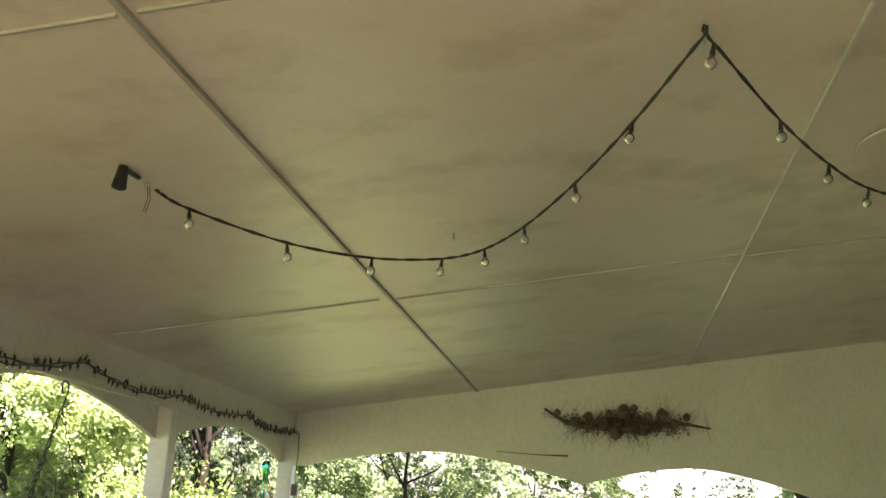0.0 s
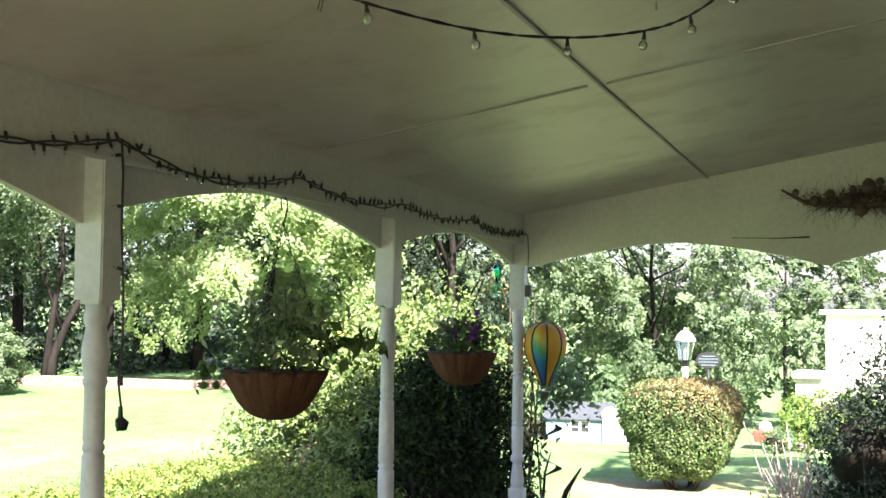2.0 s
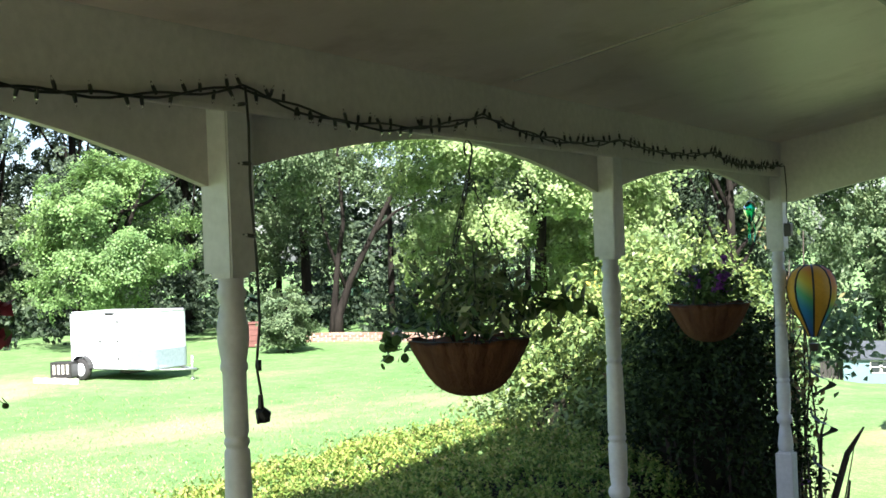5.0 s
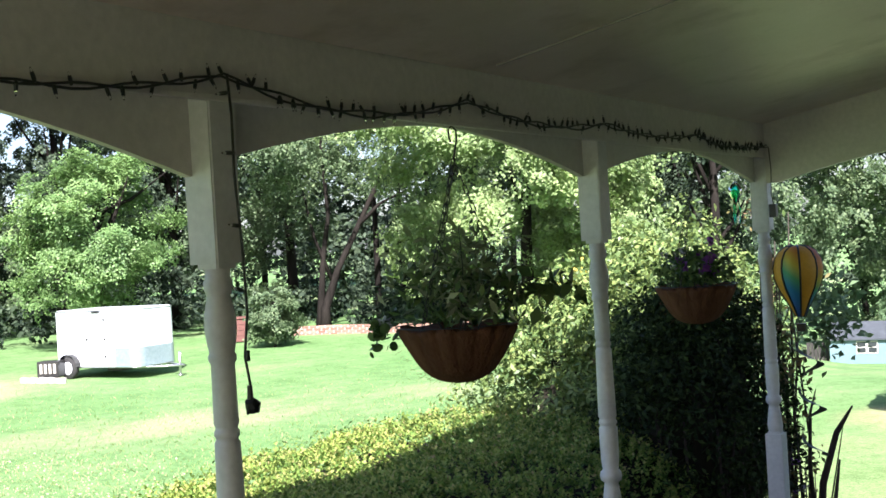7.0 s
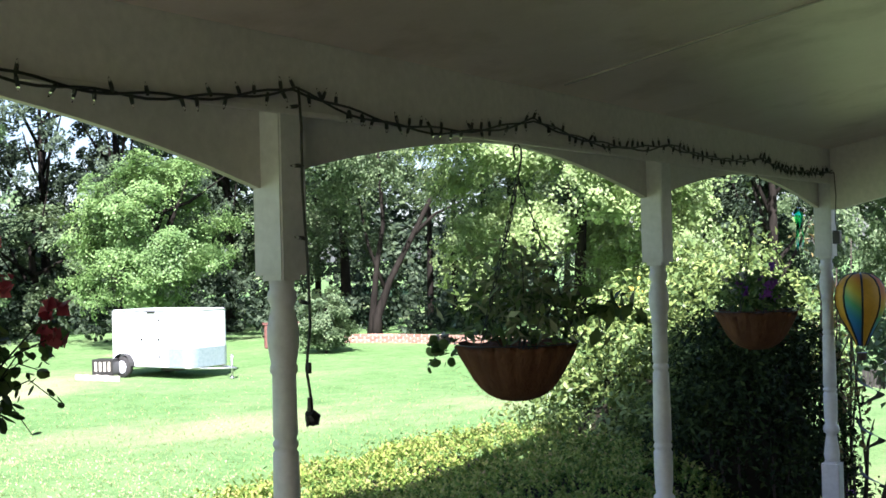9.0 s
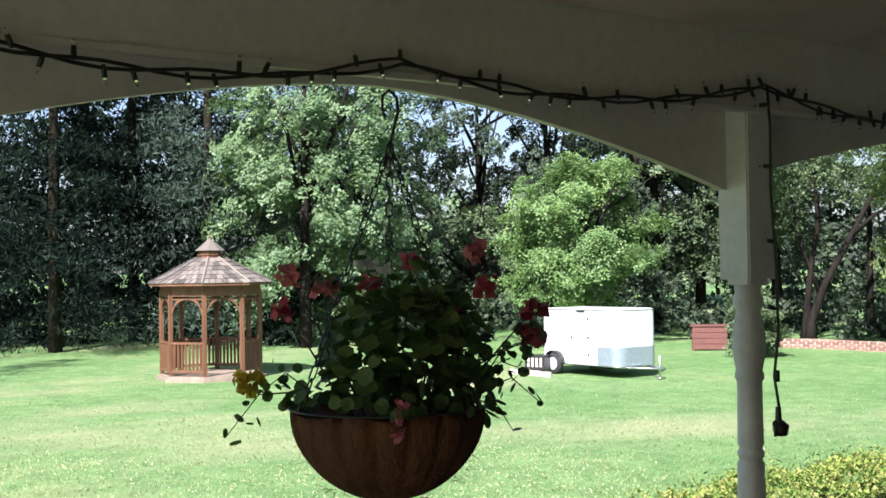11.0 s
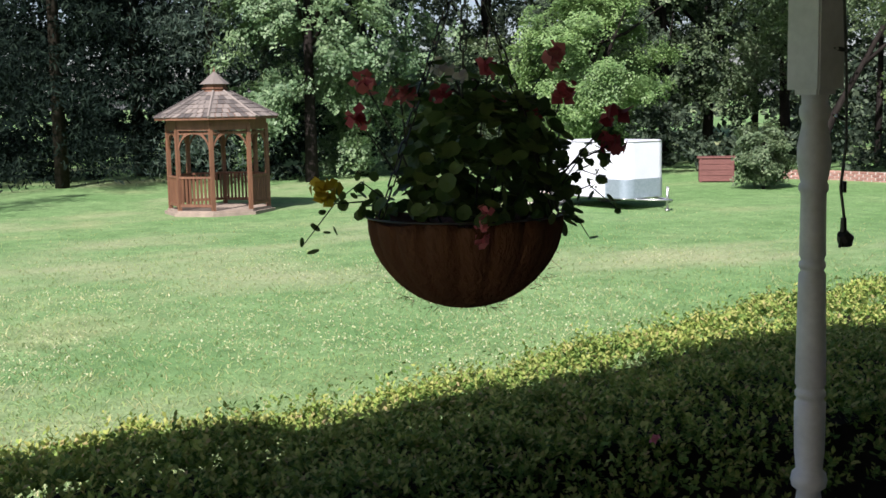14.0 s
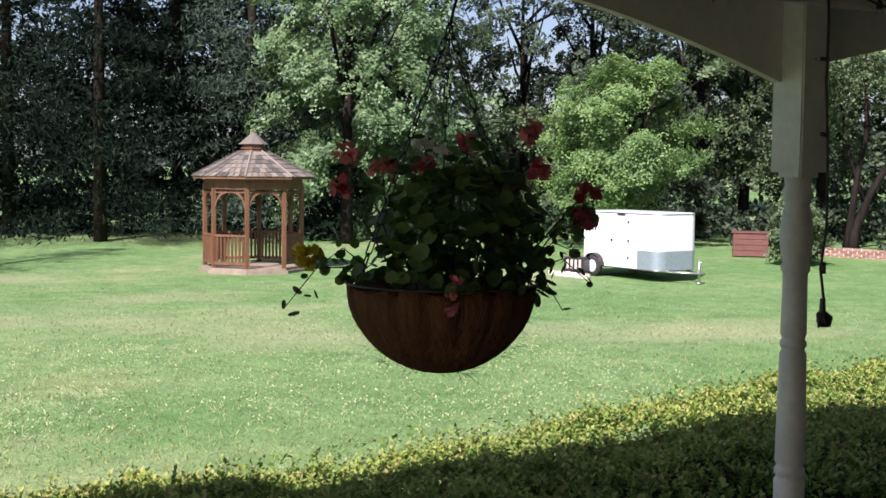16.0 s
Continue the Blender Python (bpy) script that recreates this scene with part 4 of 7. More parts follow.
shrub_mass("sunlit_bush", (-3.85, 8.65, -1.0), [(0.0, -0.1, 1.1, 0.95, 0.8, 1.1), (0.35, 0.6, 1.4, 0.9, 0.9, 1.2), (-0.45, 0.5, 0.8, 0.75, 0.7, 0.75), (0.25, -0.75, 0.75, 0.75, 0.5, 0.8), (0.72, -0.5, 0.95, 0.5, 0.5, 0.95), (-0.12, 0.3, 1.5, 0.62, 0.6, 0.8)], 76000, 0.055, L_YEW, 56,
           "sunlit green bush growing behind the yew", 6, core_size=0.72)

sb = [o for o in bpy.data.objects if o.name.startswith("sunlit_bush")][0]
rng = np.random.default_rng(59)
p = np.array([-4.0, 9.0, 1.10]) - np.array([-3.85, 8.65, -1.0]) + rng.normal(0, 1, (330, 3)) * np.array([0.13, 0.10, 0.10])
quads_object("yellow_leaves", leaf_quads(p, 0.05, rng, 0.55, None, 0.4), L_YELLOWLEAF, sb, "yellowing leaves")


def clipped_bush():
    """Barrel-shaped clipped bush: green below, scorched on top."""
    x, y = at_bearing(8.2, 16.7)
    e = empty("round_bush", (x, y, ground_z(x, y)), "round clipped bush with scorched brown top", "bush")
    rng = np.random.default_rng(52)
    n = 42000
    d = unit(rng.normal(size=(n, 3)))
    k = (np.abs(d) ** 4.6).sum(1) ** (-1 / 4.6)
    s = d * k[:, None]
    taper = 0.74 + 0.26 * np.clip((s[:, 2] + 1) * 0.8, 0, 1)
    p = np.stack([s[:, 0] * 0.78 * taper, s[:, 1] * 0.78 * taper, 0.82 + s[:, 2] * 0.70], 1)
    wob = np.array([noise.noise(Vector(v) * 2.2) * 0.09 + noise.noise(Vector(v) * 6) * 0.05 for v in p])
    p = p + s * wob[:, None] - s * (rng.uniform(0, 1, n) ** 2 * 0.12)[:, None]
    keep = p[:, 2] > 0.12 + 0.1 * rng.uniform(0, 1, n)
    p, d = p[keep], d[keep]
    brown = p[:, 2] + 0.22 * rng.normal(size=len(p)) + 0.35 * d[:, 0] > 1.33
    quads_object("foliage", leaf_quads(p[~brown], 0.052, rng, 0.5, d[~brown], 0.35), L_ROUND, e)
    quads_object("scorched_foliage", leaf_quads(p[brown], 0.048, rng, 0.5, d[brown], 0.35), L_SCORCH, e, "scorched brown leaves")
    # inner shade of the bush as a near-black solid
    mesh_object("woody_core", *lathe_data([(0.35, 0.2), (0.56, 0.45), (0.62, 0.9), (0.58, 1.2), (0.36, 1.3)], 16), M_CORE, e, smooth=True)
    rnd = random.Random(52)
    for q in range(14):
        a = rnd.uniform(0, 6.28)
        tube("stem", [(0.15 * math.cos(a), 0.15 * math.sin(a), -0.05), (0.4 * math.cos(a), 0.4 * math.sin(a), 0.3)], [0.025, 0.018], M_DEADWOOD, e, 5)


clipped_bush()
rb = at_bearing(-4.6, 11.4)
# last two lobes are unseen, added to keep lawn light off the ceiling
cb = shrub_mass("corner_bush", (*rb, ground_z(*rb)), [(0, 0, 1.75, 1.0, 0.95, 0.92), (-0.72, 0, 1.15, 0.62, 0.62, 0.62), (1.2, 0.2, 1.85, 1.0, 1.0, 0.95), (2.5, -0.3, 1.8, 1.1, 1.1, 1.1), (3.6, -1.2, 1.7, 1.1, 1.1, 1.2)], 34000, 0.06, L_DARK, 53, "tall dark bush with bare twigs at its foot", 20)
rnd = random.Random(54)
for k in range(34):
    a = Vector((rnd.uniform(-0.9, 0.5), rnd.uniform(-0.4, 0.2), 0))
    t = a + Vector((rnd.uniform(-0.75, 0.1), rnd.uniform(-0.5, 0.1), rnd.uniform(0.35, 1.1)))
    m = a.lerp(t, 0.5) + Vector((rnd.uniform(-0.08, 0.08), 0, rnd.uniform(0, 0.1)))
    tube("bare_twig", [a, m, t], [0.013, 0.009, 0.004], M_GREYBARK, cb, 5)


tw = at_bearing(1.9, 12.0)
bare = empty("bare_bush", (*tw, ground_z(*tw)), "half-dead bush of bare pinkish-grey twigs", "bush")
rnd = random.Random(57)
for k in range(80):
    a = Vector((rnd.uniform(-0.25, 0.6), rnd.uniform(-0.25, 0.25), -0.05))
    t = a + Vector((rnd.uniform(-0.5, 0.25), rnd.uniform(-0.35, 0.2), rnd.uniform(0.6, 1.45)))
    m = a.lerp(t, 0.5) + Vector((rnd.uniform(-0.09, 0.09), rnd.uniform(-0.06, 0.06), rnd.uniform(0, 0.1)))
    tube("bare_twig", [a, m, t], [0.014, 0.010, 0.004], M_PALETWIG, bare, 5)
    u = m + Vector((rnd.uniform(-0.3, 0.15), rnd.uniform(-0.15, 0.15), rnd.uniform(0.15, 0.4)))
    tube("bare_twig", [m, m.lerp(u, 0.5) + Vector((0, 0, 0.03)), u], [0.006, 0.004, 0.002], M_PALETWIG, bare, 5)
rng = np.random.default_rng(58)
p = np.array([0.1, 0, 0.75]) + rng.normal(0, 1, (500, 3)) * np.array([0.3, 0.2, 0.25])
quads_object("dry_leaves", leaf_quads(p, 0.045, rng, 0.5), L_SCORCH, bare, "withered leaves")


# branches that hang into the view beyond the porch end
tree("tree", *at_bearing(-9.5, 17.5), 7.5, (2.3, 2.3, 1.9), 5.0, 0.13, L_DARK, 6500, 81, "tree with dark drooping branches near the drive", 0.14, 30, 0.5)
# tall tree beside the drive that shades a band of the lawn
tree("tree", 4.4, 11.8, 11.5, (2.3, 2.3, 1.7), 9.0, 0.2, L_GREEN, 8000, 82, "tall tree that shades the lawn beyond the porch", 0.2, 30, 0.6)


# ---- things on the porch: strings of lights ----
def catenary(a, b, sag, n):
    a, b = Vector(a), Vector(b)
    return [a.lerp(b, i / n) + Vector((0, 0, -4 * sag * (i / n) * (1 - i / n))) for i in range(n + 1)]


def mini_lights():
    e = empty("string_lights", (-1.985, 3.0, 1.95), "dark green string of small clear lights draped along the beam", "string lights")
    rnd = random.Random(21)
    off = Vector((-1.985, 3.0, 1.95))
    hooks = [(-1.985, -1.2, 1.95), (-1.985, -0.1, 1.955), (-1.985, 1.03, 1.95), (-1.985, 2.02, 1.927), (-1.982, 2.985, 1.953), (-1.985, 4.08, 1.972), (-1.982, 5.08, 1.962), (-1.985, 6.1, 1.972), (-1.98, 6.5, 1.932), (-1.975, 7.09, 1.955)]
    sags = [0.05, 0.05, 0.07, 0.05, 0.062, 0.04, 0.032, 0.015, 0.004]
    pts = []
    for (a, b), s in zip(zip(hooks[:-1], hooks[1:]), sags):
        pts += catenary(a, b, s, 22)[:-1]
    pts.append(Vector(hooks[-1]))
    for strand in range(2):
        path = []
        for i, p in enumerate(pts):
            ph = i * 0.9 + strand * math.pi
            path.append(p - off + Vector((0.005 * math.cos(ph), 0, 0.006 * math.sin(ph) - 0.008 * strand * (0.5 + 0.5 * math.sin(i * 0.21)))))
        tube("wire", path, 0.0033, M_WIRE, e, 5)
    # socket with a clear tip
    sv, sf = joined([tube_data([(0, 0, 0), (0, 0, 0.009), (0, 0, 0.024)], [0.0028, 0.0042, 0.0038], 7), tube_data([(0, 0, 0.0242), (0, 0, 0.031), (0, 0, 0.037)], [0.003, 0.0024, 0.0008], 7)])
    me = None
    i = 4.0
    while i < len(pts) - 3:
        p = pts[int(i)] - off
        up = rnd.random() < 0.45
        tilt = Euler((rnd.uniform(-0.5, 0.5) + (0 if up else math.pi), rnd.uniform(-0.4, 0.4), rnd.uniform(0, 6)))
        if me is None:
            ob = mesh_object("light_bulb", sv, sf, [M_WIRE, M_CLEAR], e, smooth=True)
            nq = len(sf) // 2
            for k, poly in enumerate(ob.data.polygons):
                poly.material_index = 0 if k < nq else 1
            me = ob.data
        else:
            ob = new("light_bulb", me)
            ob.parent = e
        ob.matrix_basis = Matrix.LocRotScale(p, tilt, (1.12, 1.12, 0.85))
        i += rnd.uniform(0.7, 1.3) * (1.15 if int(i) < 84 else 0.62 if int(i) < 110 else 0.8)
    # the cord that hangs beside the post, with its plug
    hang = [(-1.978, 2.995, 1.955), (-1.972, 2.99, 1.86), (-1.968, 2.995, 1.72), (-1.965, 2.998, 1.55), (-1.962, 2.992, 1.40), (-1.960, 2.985, 1.30), (-1.955, 2.983, 1.25), (-1.950, 2.978, 1.215)]
    hang = [Vector(p) - off for p in hang]
    tube("cord", [p + Vector((0, 0.007 * math.sin(k * 2.1), 0)) for k, p in enumerate(hang)], 0.0033, M_WIRE, e, 6)
    for k, p in enumerate(hang[1:5]):
        ob = new("light_bulb", me)
        ob.parent = e
        ob.matrix_basis = Matrix.LocRotScale(p + Vector((0, 0, 0.05)), Euler((math.pi / 2 * (1.1 - 0.1 * k), 0.2, -0.3)), (1.25, 1.25, 0.95))
    q = hang[-1]
    tube("connector", [q + Vector((0, 0, 0.1)), q + Vector((0, 0, 0.075))], 0.005, M_WIRE, e, 8)
    mesh_object("plug", *joined([tube_data([q + Vector((0, 0, 0.02)), q + Vector((0, 0, -0.012))], [0.006, 0.0075], 8), tube_data([q + Vector((0, -0.004, -0.014)), q + Vector((0, 0.008, -0.028)), q + Vector((0, 0.010, -0.044))], [0.012, 0.019, 0.013], 12), tube_data([q + Vector((0, -0.008, -0.025)), q + Vector((0, -0.012, -0.046))], [0.006, 0.003], 6)]), M_BLACK, e, "black plug hanging on its cord")
    # far end: short drop with an adapter beside the corner post
    f = Vector((-1.972, 7.10, 1.95)) - off
    tube("cord", [f, f + Vector((0.005, 0.005, -0.12)), f + Vector((0.0, 0.0, -0.25)), f + Vector((0.01, 0.0, -0.31))], 0.0028, M_WIRE, e, 6)
    mesh_object("adapter", *joined([box_data(f.x - 0.012, f.y - 0.022, f.z - 0.37, f.x + 0.025, f.y + 0.024, f.z - 0.30, 0.006), box_data(f.x - 0.005, f.y + 0.015, f.z - 0.345, f.x + 0.015, f.y + 0.05, f.z - 0.31, 0.005)]), M_BLACK, e, "black mains adapter")
    return e


mini_lights()


def on_ceiling(x, y, drop=0.0):
    return Vector((x, y, ceil_z(x) - drop))


def globe_lights():
    """String of globe bulbs hooked to the ceiling; it sags between the hooks."""
    base = on_ceiling(-0.6, 3.0)
    e = empty("globe_lights", base, "black string of clear globe bulbs hanging from ceiling hooks", "string lights")
    sag = [(-1.187, 2.614, 0.012), (-1.131, 2.692, 0.045), (-0.965, 2.964, 0.085), (-0.787, 3.182, 0.10), (-0.611, 3.297, 0.10), (-0.495, 3.299, 0.088), (-0.378, 3.179, 0.07), (-0.239, 2.915, 0.048),
           (-0.107, 2.572, 0.03), (0.010, 2.205, 0.012), (0.022, 2.203, 0.012), (0.208, 2.61, 0.06), (0.37, 2.945, 0.08), (0.52, 3.216, 0.085), (0.70, 3.46, 0.07), (0.95, 3.75, 0.02)]
    pts = [on_ceiling(x, y, d) - base for x, y, d in sag]
    path = []
    for i in range(len(pts) - 1):
        p0, p1, p2, p3 = pts[max(i - 1, 0)], pts[i], pts[i + 1], pts[min(i + 2, len(pts) - 1)]
        for k in range(6):
            s = k / 6
            path.append(0.5 * ((2 * p1) + (p2 - p0) * s + (2 * p0 - 5 * p1 + 4 * p2 - p3) * s * s + (3 * p1 - p0 - 3 * p2 + p3) * s ** 3))
    path.append(pts[-1])
    for strand in range(2):
        tube("wire", [p + Vector((0.0024 * math.cos(k * 1.7 + strand * 3.14), 0, 0.0024 * math.sin(k * 1.7 + strand * 3.14))) for k, p in enumerate(path)], 0.0024, M_BLACK, e, 6)
    rnd = random.Random(4)
    sock = gl = None
    for k in (1, 2, 3, 4, 5, 6, 7, 8, 10, 11, 12, 13, 14):
        p = pts[k] + (Vector((0.012, 0.02, -0.004)) if k == 10 else Vector())
        m = Matrix.LocRotScale(p, Euler((rnd.uniform(-0.15, 0.15), rnd.uniform(-0.2, 0.2), 0)), (0.62, 0.62, 0.58))
        if sock is None:
            ob = mesh_object("socket", *lathe_data([(0.004, 0.004), (0.0065, -0.004), (0.006, -0.012), (0.0095, -0.034), (0.0098, -0.038)], 12), M_BLACK, e, smooth=True)
            sock = ob.data
            g = mesh_object("globe", *lathe_data([(0.007, -0.0385), (0.0075, -0.043), (0.014, -0.05), (0.0185, -0.060), (0.019, -0.067), (0.0155, -0.078), (0.008, -0.0855), (0.001, -0.087)], 14), M_FROST, ob, smooth=True)
            gl = g.data
        else:
            ob = new("socket", sock)
            ob.parent = e
            g = new("globe", gl)
            g.parent = ob
        ob.matrix_basis = m
    # end connector and the hook it hangs on
    a = on_ceiling(-1.197, 2.534, 0.006) - base
    b = on_ceiling(-1.200, 2.455, 0.008) - base
    mesh_object("end_connector", *joined([tube_data([a, b], [0.0055, 0.006], 8), tube_data([b + Vector((0, 0, 0.004)), b + Vector((0, -0.004, -0.02)), b + Vector((0, -0.01, -0.045))], [0.011, 0.014, 0.017], 10), tube_data([b + Vector((0.0, -0.022, -0.03)), b + Vector((0, -0.026, -0.05))], [0.007, 0.006], 6)]), M_BLACK, e)
    for x, y in ((-1.192, 2.575), (0.016, 2.203), (-0.598, 3.40), (0.78, 3.0)):
        q = on_ceiling(x, y) - base
        ring = [q + Vector((0, 0.011 * math.sin(t), -0.012 + 0.012 * math.cos(t))) for t in [0.25 * k for k in range(21)]]
        tube("hook", ring, 0.0016, M_STEEL, e, 6)
    q = on_ceiling(-1.192, 2.575) - base
    for dy in (0.0, 0.014):
        tube("tie", [q + Vector((0, dy, -0.01)), q + Vector((0.003, dy + 0.006, -0.04)), q + Vector((0, dy - 0.004, -0.075))], 0.0011, M_DRIED, e, 5)
    return e


globe_lights()

hook = empty("ceiling_hook", (0.455, 3.07, 2.50), "white wire hook hanging loose from the ceiling", "hook")
tube("wire", [(0, 0.0, -0.006), (-0.004, -0.06, -0.004), (0.013, -0.12, -0.002), (0.04, -0.167, 0.001), (0.08, -0.175, 0.006)], 0.0028, M_WHITE, hook, 6)


# ---- hanging baskets ----
BR, BD = 0.176, 0.165


def basket(y, label, zr=1.30, cone=False, x=-2.035):
    e = empty("hanging_basket", (x, y, zr), label, "basket", "hanging baskets along the beam")
    # pleated fibre liner
    n, rows = 144, 12
    verts, faces = [], []
    for i in range(rows + 1):
        s = i / rows
        if cone:
            s = math.sin(i / rows * math.pi / 2)
            r0 = max(0.006, BR * (1 - 0.52 * s ** 1.15) * math.sqrt(max(0.0, 1 - s ** 9)))
            z = -BD * 1.03 * s
        else:
            r0 = BR * math.cos(s * math.pi / 2) ** 0.98 if i < rows else 0.012
            z = -BD * math.sin(s * math.pi / 2) ** 1.05
        for k in range(n):
            a = 2 * math.pi * k / n
            r = r0 * (1.01 - 0.055 * (1 - s) ** 0.6 * (1 - abs(math.sin(a * 9))) ** 1.6 + 0.012 * noise.noise((math.cos(a) * 4, math.sin(a) * 4, z * 20 + y)))
            verts.append((r * math.cos(a), r * math.sin(a), z + (0.006 * math.sin(a * 7 + y) if i == 0 else 0)))
    for i in range(rows):
        for k in range(n):
            faces.append((i * n + k, (i + 1) * n + k, (i + 1) * n + (k + 1) % n, i * n + (k + 1) % n))
    o = len(verts)
    for k in range(n):
        a = 2 * math.pi * k / n
        verts.append(((BR - 0.012) * math.cos(a), (BR - 0.012) * math.sin(a), -0.004))
        verts.append((0.0, 0.0, -0.03)) if k == 0 else None
    ids = [o] + [o + 1 + k for k in range(1, n)]
    for k in range(n):
        faces.append((k, (k + 1) % n, ids[(k + 1) % n], ids[k]))
        faces.append((ids[k], ids[(k + 1) % n], o + 1))
    mesh_object("liner", verts, faces, M_COCO, e, "brown coconut-fibre liner", smooth=True)
    rim = [(1.015 * BR * math.cos(a), 1.015 * BR * math.sin(a), 0.004) for a in np.linspace(0, 2 * math.pi, 41)]
    tube("rim", rim, 0.0018, M_BLACK, e, 6)
    # stray fibres
    rng = np.random.default_rng(int(y * 10))
    datas = []
    for k in range(120):
        a, s = rng.uniform(0, 6.28), rng.uniform(0.2, 0.95)
        r0, z0 = BR * math.cos(s * math.pi / 2) ** 0.72, -BD * math.sin(s * math.pi / 2)
        p = Vector((r0 * math.cos(a), r0 * math.sin(a), z0))
        d = Vector((math.cos(a + rng.uniform(-1, 1)), math.sin(a + rng.uniform(-1, 1)), rng.uniform(-1, 0.6))) * rng.uniform(0.006, 0.026)
        datas.append(tube_data([p, p + d], [0.0007, 0.0003], 3))
    mesh_object("fibres", *joined(datas), M_COCO, e)["kind"] = "stuff"
    # chains to a ring and the hook under the beam
    top = Vector((0.02, 0, 1.775 - zr))
    for k in range(3):
        a = 2 * math.pi * k / 3 + 0.5
        p = Vector((1.0 * BR * math.cos(a), 1.0 * BR * math.sin(a), 0.004))
        links = []
        m = 18
        for i in range(m):
            a0, a1 = p.lerp(top, i / m), p.lerp(top, (i + 1.25) / m)
            s = Vector((-math.sin(a), math.cos(a), 0)) * 0.0055 if i % 2 else Vector((math.cos(a), math.sin(a), 0)) * 0.0055
            links.append(tube_data([a0, a0.lerp(a1, 0.2) + s, a0.lerp(a1, 0.8) + s, a1, a0.lerp(a1, 0.8) - s, a0.lerp(a1, 0.2) - s, a0], 0.0017, 4, False))
        mesh_object("chain", *joined(links), M_BLACK, e, "thin dark chain")
    h = [top + Vector(q) for q in ((0, 0, 0), (0.004, 0.006, 0.03), (0.006, 0.014, 0.06), (0.006, 0.012, 0.085), (0.0, 0.0, 0.1), (-0.004, -0.012, 0.088), (-0.002, -0.014, 0.065), (0, -0.01, 0.05))]
    tube("hook", h, 0.003, M_BLACK, e, 6)
    return e


def flower(parent, p, r, mat, rng, n=16, name="flower", ball=0.8):
    d = unit(rng.normal(size=(n, 3)))
    pts = np.array(p) + d * r * rng.uniform(0.25, 1.0, n)[:, None] * np.array([1, 1, ball])
    return quads_object(name, leaf_quads(pts, r * 0.95, rng, 0.85, d, 0.2), mat, parent)


def stems(parent, name, tips, root, mat, r=0.0018, bend=0.04, seed=1):
    rnd = random.Random(seed)
    for t in tips:
        t = Vector(t)
        b = Vector(root) + Vector((t.x * 0.35, t.y * 0.35, 0))
        mid = b.lerp(t, 0.55) + Vector((rnd.uniform(-bend, bend), rnd.uniform(-bend, bend), bend * 0.5))
        tube("stem", [b, mid, t], [r * 1.3, r, r * 0.7], mat, parent, 5)


def round_leaves(points, r, rng, out, lobes=7):
    """Rounded, slightly cupped leaves as fans joined in one array of quads."""
    quads = []
    n = len(points)
    face = unit(rng.normal(size=(n, 3)) * 0.8 + out + np.array([0, 0, 0.7]))
    u = unit(np.cross(face, rng.normal(size=(n, 3))))
    v = np.cross(face, u)
    rr = r * rng.uniform(0.6, 1.2, n)
    for i in range(n):
        ring = []
        for k in range(8):
            a = 2 * math.pi * k / 8
            ring.append(points[i] + (u[i] * math.cos(a) + v[i] * math.sin(a)) * rr[i] * (1 - 0.12 * (k == 4)) + face[i] * rr[i] * 0.18)
        for k in range(0, 8, 2):
            quads.append([points[i], ring[k], ring[k + 1], ring[(k + 2) % 8]])
    return np.array(quads)


def leaves_object(name, quads, mat, parent):
    """As quads_object, with the shared corners of each leaf merged."""
    q = np.asarray(quads)
    verts, idx = np.unique(q.reshape(-1, 3).round(5), axis=0, return_inverse=True)
    f = idx.reshape(-1, 4)
    return mesh_object(name, verts.tolist(), [tuple(int(v) for v in r) for r in f], mat, parent)


# geraniums
b1 = basket(2.014, "coconut-fibre hanging basket of red geraniums, in shade")
rng = np.random.default_rng(71)
O1 = np.array([-2.035, 2.014, 1.30])
reds = [(-2.129, 1.852, 1.477), (-2.12, 1.862, 1.54), (-2.094, 1.92, 1.516), (-2.009, 2.053, 1.563), (-1.939, 2.143, 1.58), (-1.933, 2.161, 1.523), (-1.873, 2.23, 1.479), (-1.99, 2.12, 1.47), (-2.2, 2.08, 1.52), (-2.12, 2.16, 1.50), (-1.88, 2.225, 1.424)]
for k, p in enumerate(reds):
    flower(b1, np.array(p) - O1, 0.027 if k != 6 else 0.032, L_REDPETAL if k not in (1, 2, 4) else L_PINKPETAL, rng, 20)
for p in ((-2.056, 1.972, 1.568), (-2.03, 1.995, 1.555)):
    flower(b1, np.array(p) - O1, 0.022, L_PALEPETAL, rng, 14)
flower(b1, np.array((-2.13, 1.782, 1.353)) - O1, 0.03, L_YELLOWPETAL, rng, 26)
for p in ((-1.866, 1.93, 1.303), (-1.862, 1.925, 1.279), (-1.872, 1.938, 1.322)):
    flower(b1, np.array(p) - O1, 0.017, L_PINKPETAL, rng, 12)
stems(b1, "stems", [np.array(p) - O1 for p in reds], (0, 0, -0.02), M_WIRE, seed=3)
n = 1000
d = unit(rng.normal(size=(n, 3)))
pts = np.array([0, 0, 0.10]) + d * np.array([0.155, 0.155, 0.125]) * rng.uniform(0.35, 1.0, n)[:, None] ** 0.5
pts = pts[pts[:, 2] > 0.0]
pts = pts[[noise.noise(Vector(q) * 14) > -0.2 for q in pts]]
pts[:, :2] += 0.25 * pts[:, 2:3] * np.array([0.6, 0.8])
leaves_object("foliage", round_leaves(pts, 0.0155, rng, unit(pts)), L_BASKET, b1)
n = 70
a = rng.uniform(0, 6.28, n)
up = np.stack([0.1 * np.cos(a), 0.1 * np.sin(a), rng.uniform(0.16, 0.25, n)], 1) + rng.normal(0, 0.02, (n, 3))
leaves_object("upper_foliage", round_leaves(up, 0.015, rng, unit(up)), L_BASKET, b1)
# leaves that spill over the rim, thickest on one side
n = 150
